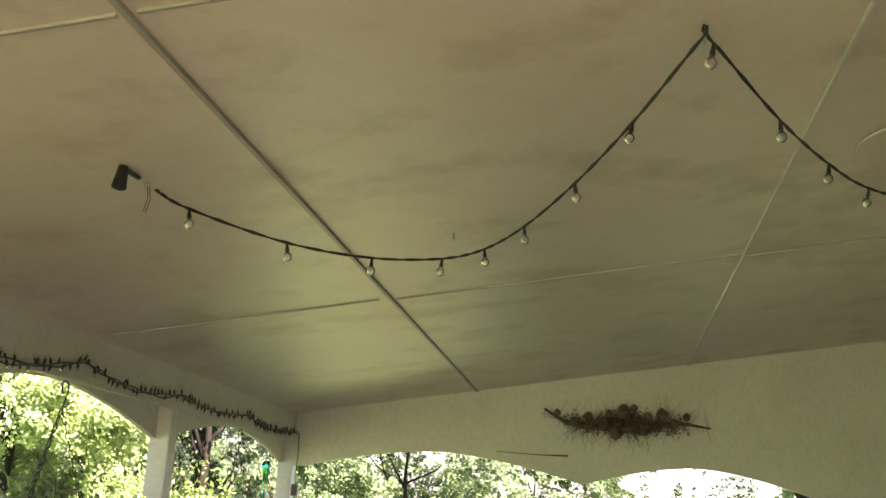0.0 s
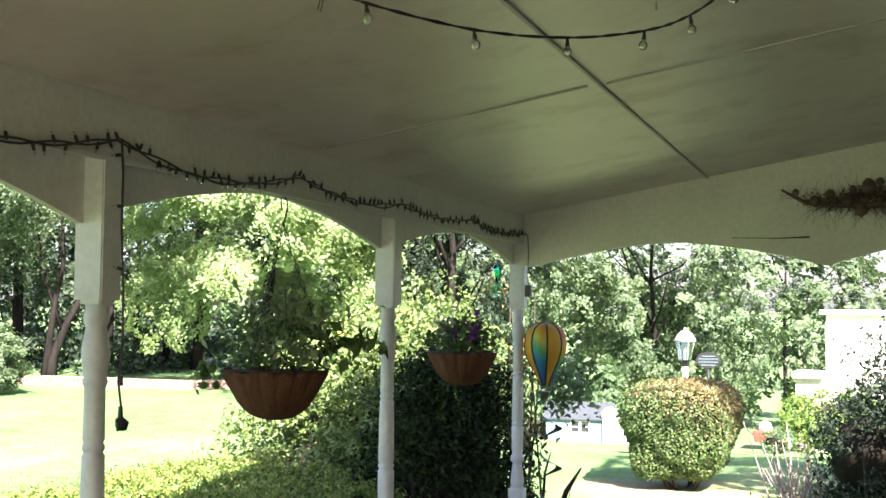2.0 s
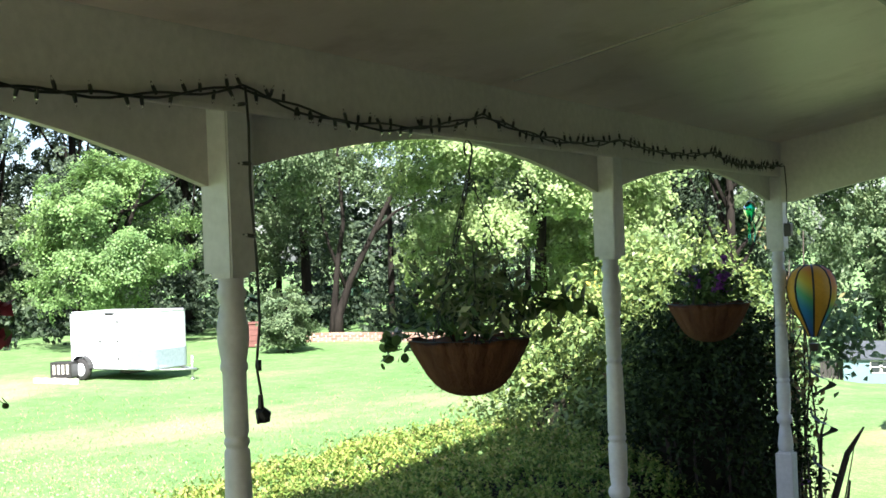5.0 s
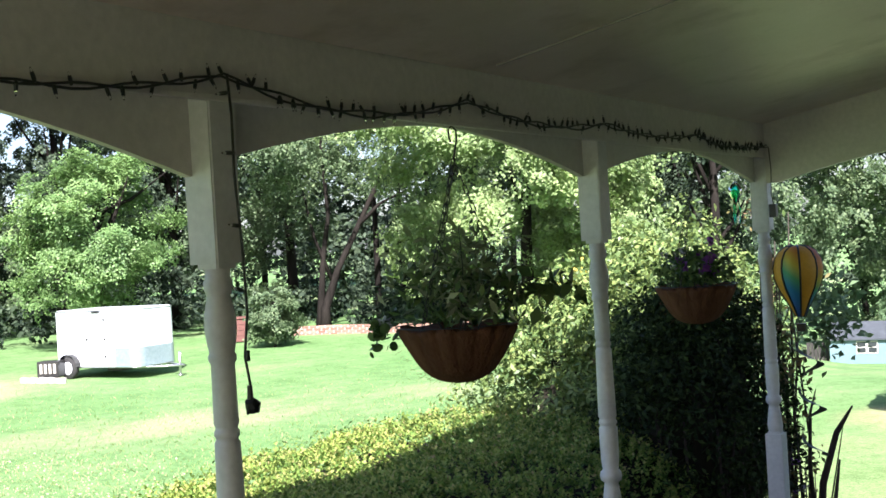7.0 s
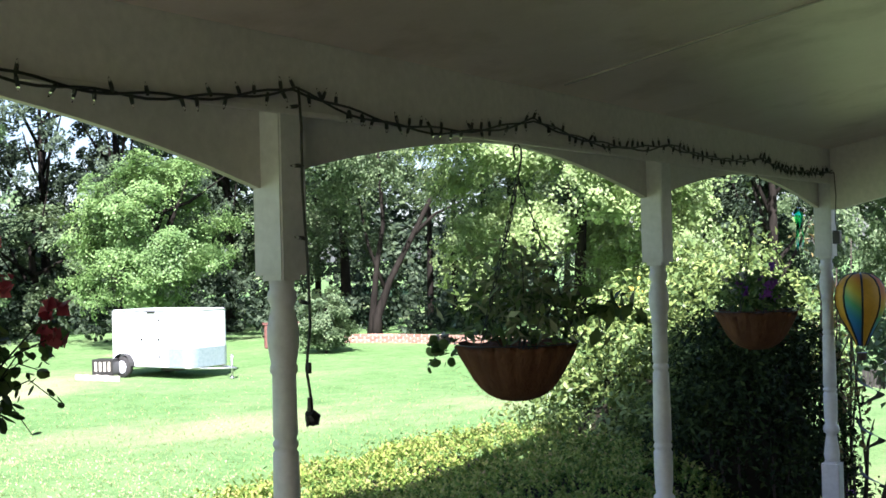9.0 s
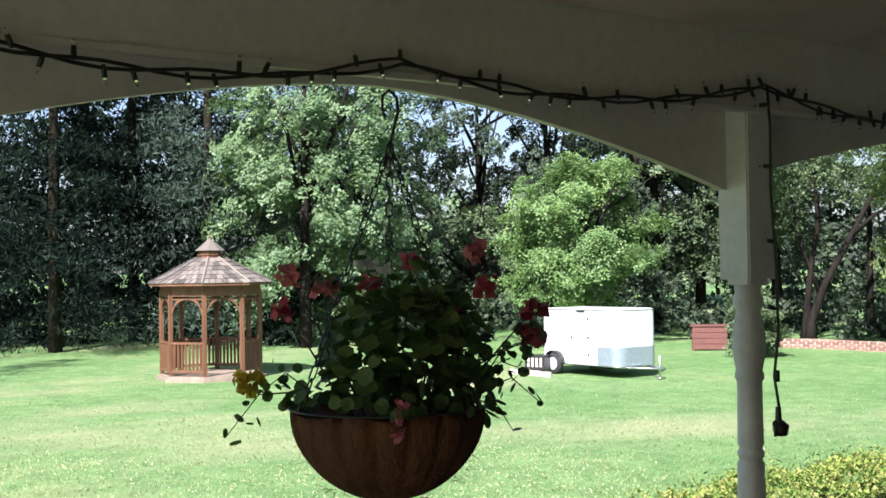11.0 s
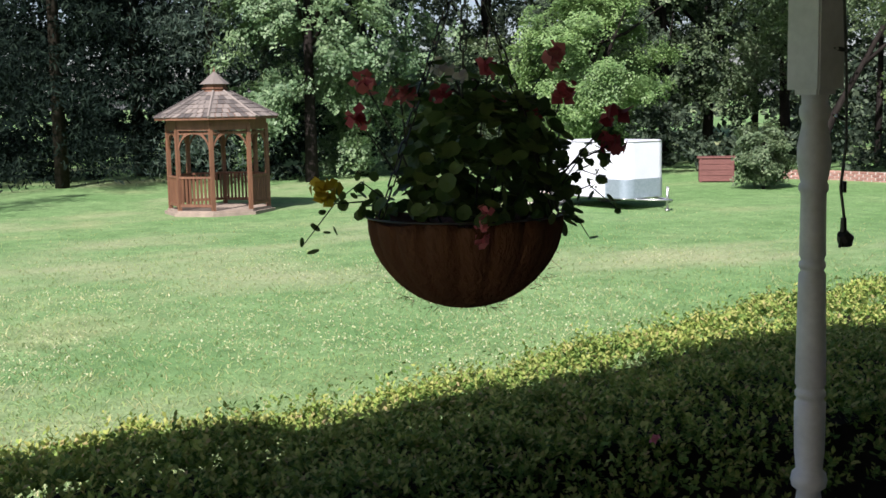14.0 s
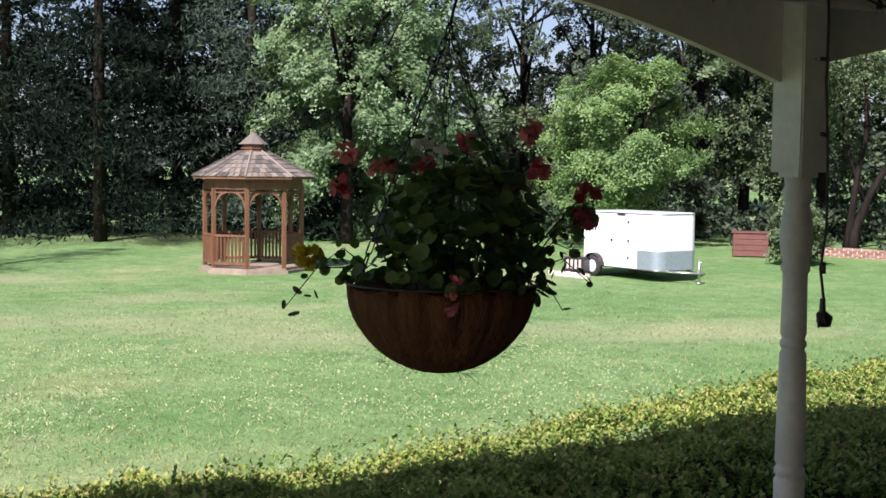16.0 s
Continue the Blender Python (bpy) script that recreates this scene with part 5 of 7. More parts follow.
a = np.where(np.arange(n) < 80, rng.normal(0.93, 0.45, n), rng.uniform(0, 6.28, n))
r = rng.uniform(0.13, 0.19, n)
rim_pts = np.stack([r * np.cos(a), r * np.sin(a), np.where(np.arange(n) < 80, rng.uniform(-0.03, 0.12, n), rng.uniform(0.0, 0.035, n))], 1)
leaves_object("rim_foliage", round_leaves(rim_pts, 0.0148, rng, unit(rim_pts)), L_BASKET, b1)
# trailing shoots
for tip, k in (((-2.201, 1.774, 1.254), 14), ((-2.173, 1.828, 1.33), 12), ((-1.88, 2.25, 1.30), 10), ((-1.93, 2.22, 1.25), 8), ((-1.908, 2.251, 1.41), 16), ((-1.90, 2.235, 1.36), 14)):
    t = Vector(np.array(tip) - O1)
    root = Vector((t.x * 0.6, t.y * 0.6, 0.03))
    mid = root.lerp(t, 0.5) + Vector((0, 0, 0.035))
    tube("shoot", [root, mid, t], [0.0018, 0.0014, 0.0008], M_WIRE, b1, 5)
    s = rng.uniform(0.3, 1.0, k)
    q = np.array([root.lerp(mid, v * 2) if v < 0.5 else mid.lerp(t, v * 2 - 1) for v in s]) + rng.normal(0, 0.012, (k, 3))
    leaves_object("shoot_leaves", round_leaves(q, 0.0105, rng, rng.normal(size=(k, 3))), L_BASKET, b1)
# the dark hanging seed head by the red bloom
flower(b1, np.array((-1.908, 2.251, 1.425)) - O1, 0.026, L_BASKET, rng, 30, "flower", 1.2)["label"] = "faded brown bloom"

# wispy foliage with broad drooping leaves
b2 = basket(4.05, "coconut-fibre hanging basket with wispy foliage, in shade", 1.28, True, -2.05)
rng = np.random.default_rng(72)
n = 480
d = unit(rng.normal(size=(n, 3)))
pts = np.array([0, 0, 0.08]) + d * np.array([0.2, 0.2, 0.15]) * rng.uniform(0.2, 1.0, n)[:, None] ** 0.6
pts = pts[pts[:, 2] > 0.005]
quads_object("foliage", leaf_quads(pts, 0.04, rng, 0.36, unit(pts), 0.3), L_BASKET, b2)
tips = [(0.03, 0.05, 0.30), (-0.06, 0.0, 0.27), (0.1, 0.02, 0.24), (-0.1, -0.05, 0.22), (0.0, 0.1, 0.26), (0.06, -0.06, 0.29), (0.14, 0.08, 0.18), (-0.13, 0.05, 0.2)]
stems(b2, "stems", tips, (0, 0, -0.02), M_WIRE, seed=5)
pts = np.concatenate([np.array(t) * rng.uniform(0.55, 1.0, (26, 1)) + rng.normal(0, 0.018, (26, 3)) for t in tips])
quads_object("tip_foliage", leaf_quads(pts, 0.03, rng, 0.4, None, 0.3), L_PALELEAF, b2)
tube("shoot", [(0.08, 0.05, 0.05), (0.19, 0.11, 0.13), (0.29, 0.18, 0.10)], [0.0025, 0.002, 0.001], M_WIRE, b2, 5)
pts = np.array([(0.16, 0.1, 0.10), (0.2, 0.12, 0.09), (0.23, 0.15, 0.11), (0.27, 0.17, 0.09), (0.30, 0.19, 0.08), (0.12, 0.06, 0.12), (0.25, 0.14, 0.13), (0.28, 0.18, 0.12), (0.18, 0.13, 0.12), (0.14, 0.11, 0.07)])
quads_object("broad_leaves", leaf_quads(np.repeat(pts, 3, 0) + rng.normal(0, 0.014, (30, 3)), 0.078, rng, 0.6, None, 0.1, 0.8), L_BASKET, b2)
pts = np.array((0.03, 0.01, 0.13)) + rng.normal(0, 1, (430, 3)) * np.array([0.10, 0.10, 0.08])
pts = pts[pts[:, 2] > 0.01]
quads_object("pale_leaves", leaf_quads(pts, 0.048, rng, 0.32, None, 0.2), L_PALELEAF, b2, "pale variegated leaves")
quads_object("hanging_leaf", leaf_quads(np.array([(0.187, 0.125, 0.015)]), 0.07, rng, 0.62, None, 0.0, 4.0), L_BASKET, b2)
flower(b2, (-0.175, -0.11, 0.022), 0.026, L_PALEPETAL, rng, 24)
pts = np.array((-0.185, -0.125, -0.01)) + rng.normal(0, 0.02, (40, 3))
leaves_object("trailing_leaves", round_leaves(pts, 0.015, rng, rng.normal(size=(40, 3))), L_BASKET, b2)

b2.scale = (1.08, 1.08, 1.04)

# purple petunias
b3 = basket(6.17, "coconut-fibre hanging basket of purple and pale petunias", 1.278, True, -2.065)
rng = np.random.default_rng(73)
n = 700
d = unit(rng.normal(size=(n, 3)))
pts = np.array([0, 0, 0.07]) + d * np.array([0.17, 0.17, 0.11]) * rng.uniform(0.2, 1.0, n)[:, None] ** 0.6
pts = pts[pts[:, 2] > 0.005]
quads_object("foliage", leaf_quads(pts, 0.036, rng, 0.5, unit(pts), 0.3), L_BASKET, b3)
for k in range(9):
    p = (rng.uniform(-0.09, 0.11), rng.uniform(-0.12, 0.1), rng.uniform(0.05, 0.14))
    flower(b3, p, 0.028, L_PURPLEPETAL, rng, 20)
for k in range(9):
    p = (rng.uniform(-0.12, 0.08), rng.uniform(-0.1, 0.1), rng.uniform(0.08, 0.17))
    flower(b3, p, 0.02, L_PALEPETAL, rng, 16)
flower(b3, (0.07, 0.016, 0.19), 0.022, L_PURPLEPETAL, rng, 18)
stems(b3, "stems", [(0.07, 0.016, 0.19), (-0.05, 0.0, 0.16), (0.02, -0.04, 0.17)], (0, 0, -0.02), M_WIRE, seed=6)
b3.scale = (1.06, 1.06, 1.04)


blossom = empty("blossom", (-3.06, 3.5, 0.37), "small pink blossom lying on the shaded hedge", "flower")
flower(blossom, (0, 0, 0.02), 0.02, L_PINKPETAL, rng, 16, "petals")["kind"] = "stuff"


# ---- balloon spinner, ornament ----
def balloon():
    c = Vector((-1.895, 7.235, 1.27))
    e = empty("balloon_spinner", c, "hot-air-balloon wind spinner of yellow and rainbow nylon", "wind spinner")
    prof = [(0.02, 0.155), (0.06, 0.147), (0.095, 0.122), (0.118, 0.082), (0.126, 0.035), (0.121, -0.015), (0.102, -0.07), (0.068, -0.13), (0.040, -0.185), (0.024, -0.222)]
    prof = [(0.99 * r, z) for r, z in prof]
    gores = 8
    for g in range(gores):
        verts, faces = [], []
        sub = 6
        for r, z in prof:
            for k in range(sub + 1):
                a = 2 * math.pi * (g + k / sub) / gores + 0.35
                puff = 1 + 0.05 * math.sin(math.pi * k / sub)
                verts.append((r * puff * math.cos(a), r * puff * math.sin(a), z))
        for i in range(len(prof) - 1):
            for k in range(sub):
                q = i * (sub + 1) + k
                faces.append((q, q + sub + 1, q + sub + 2, q + 1))
        mesh_object("gore", verts, faces, M_RAINBOW if g % 2 else M_YELLOW, e, "rainbow striped nylon gore" if g % 2 else "yellow nylon gore", smooth=True)
        a = 2 * math.pi * g / gores + 0.35
        tube("seam", [(r * 1.01 * math.cos(a), r * 1.01 * math.sin(a), z) for r, z in prof], 0.0055, M_BLACK, e, 5)
    tube("cord", [(0, 0, 0.155), (0.0, 0, 0.5)], 0.0012, M_BLACK, e, 5)
    mesh_object("gondola", *joined([lathe_data([(0.022, -0.30), (0.026, -0.265), (0.027, -0.26)], 12)] + [tube_data([(0.028 * math.cos(a), 0.028 * math.sin(a), -0.22), (0.024 * math.cos(a), 0.024 * math.sin(a), -0.265)], 0.001, 4) for a in (0, 1.57, 3.14, 4.71)]), M_FRAMEWOOD, e)
    # twisted tail of thin metal below
    verts, faces = [], []
    n = 60
    for i in range(n + 1):
        s = i / n
        a = math.pi + s * 2 * math.pi * 2.6
        r = 0.018 + 0.05 * math.sin(s * math.pi * 2.6) ** 2
        z = -0.34 - 0.62 * s
        for k, rr in ((0, r), (1, r + 0.035 * math.sin(s * math.pi * 2.6) ** 2 + 0.004)):
            verts.append((rr * math.cos(a), rr * math.sin(a), z - 0.012 * k))
    for i in range(n):
        faces.append((2 * i, 2 * i + 1, 2 * i + 3, 2 * i + 2))
    mesh_object("tail", verts, faces, M_TAIL, e, "twisted dark metal tail", smooth=True)
    return e


balloon()

orn = empty("glass_ornament", (-2.09, 6.88, 1.725), "green glass ornament hanging under the beam", "ornament")
tube("wire", [(0, 0, 0.12), (0, 0, 0.045)], 0.0012, M_BLACK, orn, 5)
mesh_object("bulb", *lathe_data([(0.004, 0.045), (0.016, 0.04), (0.034, 0.015), (0.036, -0.005), (0.026, -0.03), (0.012, -0.05), (0.002, -0.075)], 16), M_GREENGLASS, orn, smooth=True)
for k, a in enumerate((0.3, 2.2, 4.2)):
    tube("strand", [(0.012 * math.cos(a), 0.012 * math.sin(a), -0.04), (0.02 * math.cos(a), 0.02 * math.sin(a), -0.11), (0.012 * math.cos(a), 0.014 * math.sin(a), -0.19)], [0.004, 0.003, 0.0015], M_GREENGLASS, orn, 6)


# ---- dried swag on the end beam ----
def swag():
    c = Vector((-0.03, 7.112, 2.115))
    e = empty("dried_swag", c, "dark dried-flower swag hung on the end beam", "wall decoration")
    rnd = random.Random(9)
    main = [(-0.48, -0.01, 0.07), (-0.36, -0.02, 0.0), (-0.2, -0.03, -0.02), (-0.02, -0.035, -0.03), (0.15, -0.03, 0.01), (0.32, -0.02, 0.03), (0.48, -0.015, 0.01)]
    tube("main_stem", main, [0.006, 0.012, 0.016, 0.018, 0.014, 0.01, 0.005], M_DRIED, e, 7)
    datas = []
    for k in range(330):
        s = rnd.gauss(0, 0.19)
        s = max(-0.5, min(0.5, s))
        i = min(5, int((s + 0.5) * 6))
        b = Vector(main[i]).lerp(Vector(main[i + 1]), (s + 0.5) * 6 - i)
        fan = Vector((rnd.gauss(0.15 * (1 if s > 0 else -1), 0.5), -abs(rnd.gauss(0, 0.35)), rnd.gauss(0.05, 0.7)))
        ln = rnd.uniform(0.05, 0.19) * (0.7 if abs(s) > 0.3 else 1)
        t = b + fan.normalized() * ln
        t.y = min(t.y, -0.004)
        m = b.lerp(t, 0.5) + Vector((rnd.uniform(-.012, .012), 0, rnd.uniform(-.012, .012)))
        m.y = min(m.y, -0.004)
        datas.append(tube_data([b, m, t], [0.002, 0.0012, 0.0005], 4))
    mesh_object("brush", *joined(datas), M_DRIED, e)["kind"] = "stuff"
    rng = np.random.default_rng(10)
    along = rng.normal(0, 0.17, 1500)
    lump = np.array([noise.noise((v * 9, 1.3, 0.2)) for v in along])
    pts = np.stack([along, -0.03 + rng.normal(0, 0.018, 1500), 0.035 * lump + 0.01 + rng.normal(0, 1, 1500) * (0.026 + 0.014 * lump)], 1)
    pts = pts[np.abs(along) < 0.36]
    pts[:, 1] = np.minimum(pts[:, 1], -0.006)
    q = quads_object("dried_leaves", leaf_quads(pts, 0.022, rng, 0.45, None, 0.0), M_DRIED, e)
    q["kind"] = "stuff"
    for x, z, r in ((-0.22, 0.035, 0.028), (-0.02, 0.075, 0.042), (0.04, 0.10, 0.022), (0.2, 0.07, 0.036), (0.34, 0.065, 0.022), (-0.06, -0.05, 0.04), (-0.3, 0.0, 0.03), (-0.4, 0.05, 0.02), (-0.13, 0.0, 0.035), (0.1, -0.02, 0.038), (0.27, 0.02, 0.03), (0.12, 0.05, 0.03), (-0.1, 0.06, 0.022)):
        v, f = lathe_data([(r * 0.2, -r), (r * 0.75, -r * 0.7), (r, 0), (r * 0.75, r * 0.65), (r * 0.25, r)], 12)
        v = [Vector(p) * (1 + 0.22 * noise.noise(Vector(p) * 60)) + Vector((x, -0.045, z)) for p in v]
        mesh_object("dried_head", v, f, M_DRIED, e)
    tube("fallen_twig", [(-0.75, -0.006, -0.195), (-0.5, -0.006, -0.20), (-0.33, -0.008, -0.195)], [0.0018, 0.0028, 0.006], M_DRIED, e, 5)
    return e


swag()


# ---- chair ----
def chair():
    e = empty("patio_chair", (-0.49, 4.40, 0.0), "brown wicker patio chair with a dark curved frame", "chair", rz=22)
    w = 0.225
    # back panel, leaning away from the seat
    verts, faces = [], []
    for i in range(7):
        z = 0.42 + 0.405 * i / 6
        yy = -0.10 * i / 6
        for k in range(9):
            x = -w + 2 * w * k / 8
            verts.append((x, yy - 0.03 * (1 - (x / w) ** 2), z + 0.03 * (i / 6) * (k / 8)))
    for i in range(6):
        for k in range(8):
            q = i * 9 + k
            faces.append((q, q + 1, q + 10, q + 9))
    ob = mesh_object("backrest", verts, faces, M_WICKER, e, "woven brown backrest", smooth=True)
    md = ob.modifiers.new("thick", "SOLIDIFY")
    md.thickness = 0.018
    tube("top_rail", [(-w - 0.03, -0.095, 0.812), (-w, -0.105, 0.822), (-w / 2, -0.125, 0.832), (0, -0.13, 0.84), (w / 2, -0.125, 0.85), (w, -0.105, 0.856), (w + 0.03, -0.095, 0.858)], 0.0095, M_FRAMEWOOD, e, 9)
    tube("mid_rail", [(-w, -0.085, 0.77), (0, -0.125, 0.785), (w, -0.085, 0.80)], 0.005, M_FRAMEWOOD, e, 7)
    for s in (-1, 1):
        tube("back_post", [(s * (w + 0.015), -0.095, 0.825), (s * (w - 0.01), -0.07, 0.74), (s * (w - 0.02), -0.02, 0.42), (s * (w + 0.01), -0.03, 0.0)], 0.011, M_FRAMEWOOD, e, 8)
        tube("front_leg", [(s * (w + 0.01), 0.42, 0.42), (s * (w + 0.015), 0.44, 0.0)], 0.014, M_FRAMEWOOD, e, 8)
        tube("armrest", [(s * (w + 0.03), -0.05, 0.64), (s * (w + 0.04), 0.2, 0.65), (s * (w + 0.03), 0.42, 0.62), (s * (w + 0.01), 0.43, 0.42)], 0.013, M_FRAMEWOOD, e, 8)
    box("seat", -w, -0.02, 0.39, w, 0.44, 0.43, M_WICKER, e, 0.012)
    return e


chair()


# ---- gazebo ----
def gazebo():
    gx, gy = at_bearing(66.45, 29.9)
    gz = ground_z(gx, gy) - 0.02
    face = math.atan2(0.82 - gy, -0.3 - gx)          # towards the porch
    e = empty("gazebo", (gx, gy, gz), "small octagonal cedar gazebo with shingled roof and cupola on the lawn", "gazebo")
    R = 1.20
    ang = [face + radians(-7 + 45 * k) for k in range(8)]

    def pt(k, r, z):
        return Vector((r * math.cos(ang[k % 8]), r * math.sin(ang[k % 8]), z))

    def ring(r, z):
        return [pt(k, r, z) for k in range(8)]

    v = ring(1.36, -0.1) + ring(1.36, 0.10)
    mesh_object("slab", v, [tuple(reversed(range(8))), tuple(range(8, 16))] + [(k, (k + 1) % 8, 8 + (k + 1) % 8, 8 + k) for k in range(8)], M_SLAB, e)
    v = ring(1.28, 0.10) + ring(1.28, 0.15)
    mesh_object("deck", v, [tuple(reversed(range(8))), tuple(range(8, 16))] + [(k, (k + 1) % 8, 8 + (k + 1) % 8, 8 + k) for k in range(8)], M_SLAB, e)
    F, EAVE = 0.15, 2.36

    def beam_between(a, b, w, h):
        d = (b - a)
        s = Vector((-d.y, d.x, 0)).normalized() * w / 2
        u = Vector((0, 0, h / 2))
        vs = [a - s - u, a + s - u, a + s + u, a - s + u, b - s - u, b + s - u, b + s + u, b - s + u]
        return vs, [(0, 3, 2, 1), (4, 5, 6, 7), (0, 1, 5, 4), (1, 2, 6, 5), (2, 3, 7, 6), (3, 0, 4, 7)]

    for k in range(8):
        a, b = pt(k, R, 0), pt(k + 1, R, 0)
        p = tube_data([pt(k, R, F), pt(k, R, 2.2)], 0.062, 4)
        mesh_object("post", *p, M_CEDAR, e)
        up = Vector((0, 0, 1))
        mesh_object("header", *beam_between(a + up * 2.20, b + up * 2.20, 0.05, 0.28), M_CEDAR, e)
        # fretwork row under the header
        fr = [beam_between(a + up * 1.985, b + up * 1.985, 0.035, 0.025)]
        for i in range(1, 12):
            q = a.lerp(b, i / 12)
            fr.append(beam_between(q + up * 1.99 - (b - a) * 0.008, q + up * 1.99 + (b - a) * 0.008, 0.02, 0.06))
        mesh_object("fretwork", *joined(fr), M_CEDAR, e)
        # curved brackets
        for s, o in ((a, b), (b, a)):
            d = (o - s)
            n = 8
            vs, fs = [], []
            side = Vector((-d.y, d.x, 0)).normalized() * 0.02
            for i in range(n + 1):
                t = i / n * math.pi / 2
                inner = s + d * (0.05 + 0.42 * (1 - math.cos(t))) + up * (1.52 + 0.46 * math.sin(t))
                outer = s + d * (0.05 + 0.42 * (i / n) ** 1.3 * 0.85) + up * (1.70 + 0.30 * min(1, i / n * 1.6))
                vs += [inner + side, inner - side, outer + side, outer - side]
            for i in range(n):
                q = 4 * i
                fs += [(q, q + 4, q + 5, q + 1), (q + 2, q + 3, q + 7, q + 6), (q, q + 2, q + 6, q + 4), (q + 1, q + 5, q + 7, q + 3)]
            mesh_object("bracket", vs, fs, M_CEDAR, e)
        if k == 0:
            continue                                    # the entrance
        mesh_object("top_rail", *beam_between(a + up * 0.94, b + up * 0.94, 0.07, 0.05), M_CEDAR, e)
        mesh_object("bottom_rail", *beam_between(a + up * 0.27, b + up * 0.27, 0.05, 0.07), M_CEDAR, e)
        for i in range(1, 9):
            q = a.lerp(b, i / 9)
            mesh_object("baluster", *tube_data([q + up * 0.29, q + up * 0.92], 0.03, 4), M_CEDAR, e)
    # roof in eight hips with rows of shingles, the cupola on top
    TOP = 2.98
    v = ring(1.50, EAVE) + ring(0.34, TOP) + ring(1.50, EAVE - 0.05)
    roof = mesh_object("roof", v, [(k, (k + 1) % 8, 8 + (k + 1) % 8, 8 + k) for k in range(8)] + [tuple(range(8, 16)), tuple(reversed(range(16, 24)))] + [(16 + k, 16 + (k + 1) % 8, (k + 1) % 8, k) for k in range(8)], M_CEDAR, e)
    rnd = random.Random(3)
    sh = None
    rows = 6
    for k in range(8):
        for r in range(rows):
            s0, s1 = r / rows, (r + 1.12) / rows
            a0, b0 = pt(k, 1.52, EAVE).lerp(pt(k, 0.34, TOP), s0), pt(k + 1, 1.52, EAVE).lerp(pt(k + 1, 0.34, TOP), s0)
            a1, b1 = pt(k, 1.52, EAVE).lerp(pt(k, 0.34, TOP), min(1, s1)), pt(k + 1, 1.52, EAVE).lerp(pt(k + 1, 0.34, TOP), min(1, s1))
            m = max(2, 7 - r)
            nrm = (b0 - a0).cross(a1 - a0).normalized()
            for i in range(m):
                w0, w1 = i / m + 0.01, (i + 1) / m - 0.01
                lift = nrm * rnd.uniform(0.016, 0.028)
                p = [a0.lerp(b0, w0) + lift, a0.lerp(b0, w1) + lift, a1.lerp(b1, w1) + nrm * 0.006, a1.lerp(b1, w0) + nrm * 0.006]
                q = [x - nrm * 0.012 for x in p]
                mesh_object("shingle", p + q, [(0, 1, 2, 3), (7, 6, 5, 4), (0, 4, 5, 1), (1, 5, 6, 2), (2, 6, 7, 3), (3, 7, 4, 0)], M_SHINGLE, roof)
        mesh_object("hip_cap", *tube_data([pt(k, 1.52, EAVE + 0.015), pt(k, 0.34, TOP + 0.015)], 0.035, 5), M_SHINGLE, roof)
    cup = mesh_object("cupola", *joined([(ring(0.29, TOP - 0.05) + ring(0.27, TOP + 0.19), [(k, (k + 1) % 8, 8 + (k + 1) % 8, 8 + k) for k in range(8)]), (ring(0.315, TOP + 0.07) + ring(0.315, TOP + 0.10), [(k, (k + 1) % 8, 8 + (k + 1) % 8, 8 + k) for k in range(8)] + [tuple(range(8, 16)), tuple(reversed(range(8)))])]), M_CEDAR, e)
    v = ring(0.37, TOP + 0.185) + [Vector((0, 0, TOP + 0.51))]
    mesh_object("cupola_roof", v, [(k, (k + 1) % 8, 8) for k in range(8)] + [tuple(reversed(range(8)))], M_SHINGLE, cup)
    mesh_object("finial", *lathe_data([(0.02, TOP + 0.48), (0.028, TOP + 0.52), (0.012, TOP + 0.55), (0.004, TOP + 0.62)], 10), M_CEDAR, cup)
    return e


gazebo()


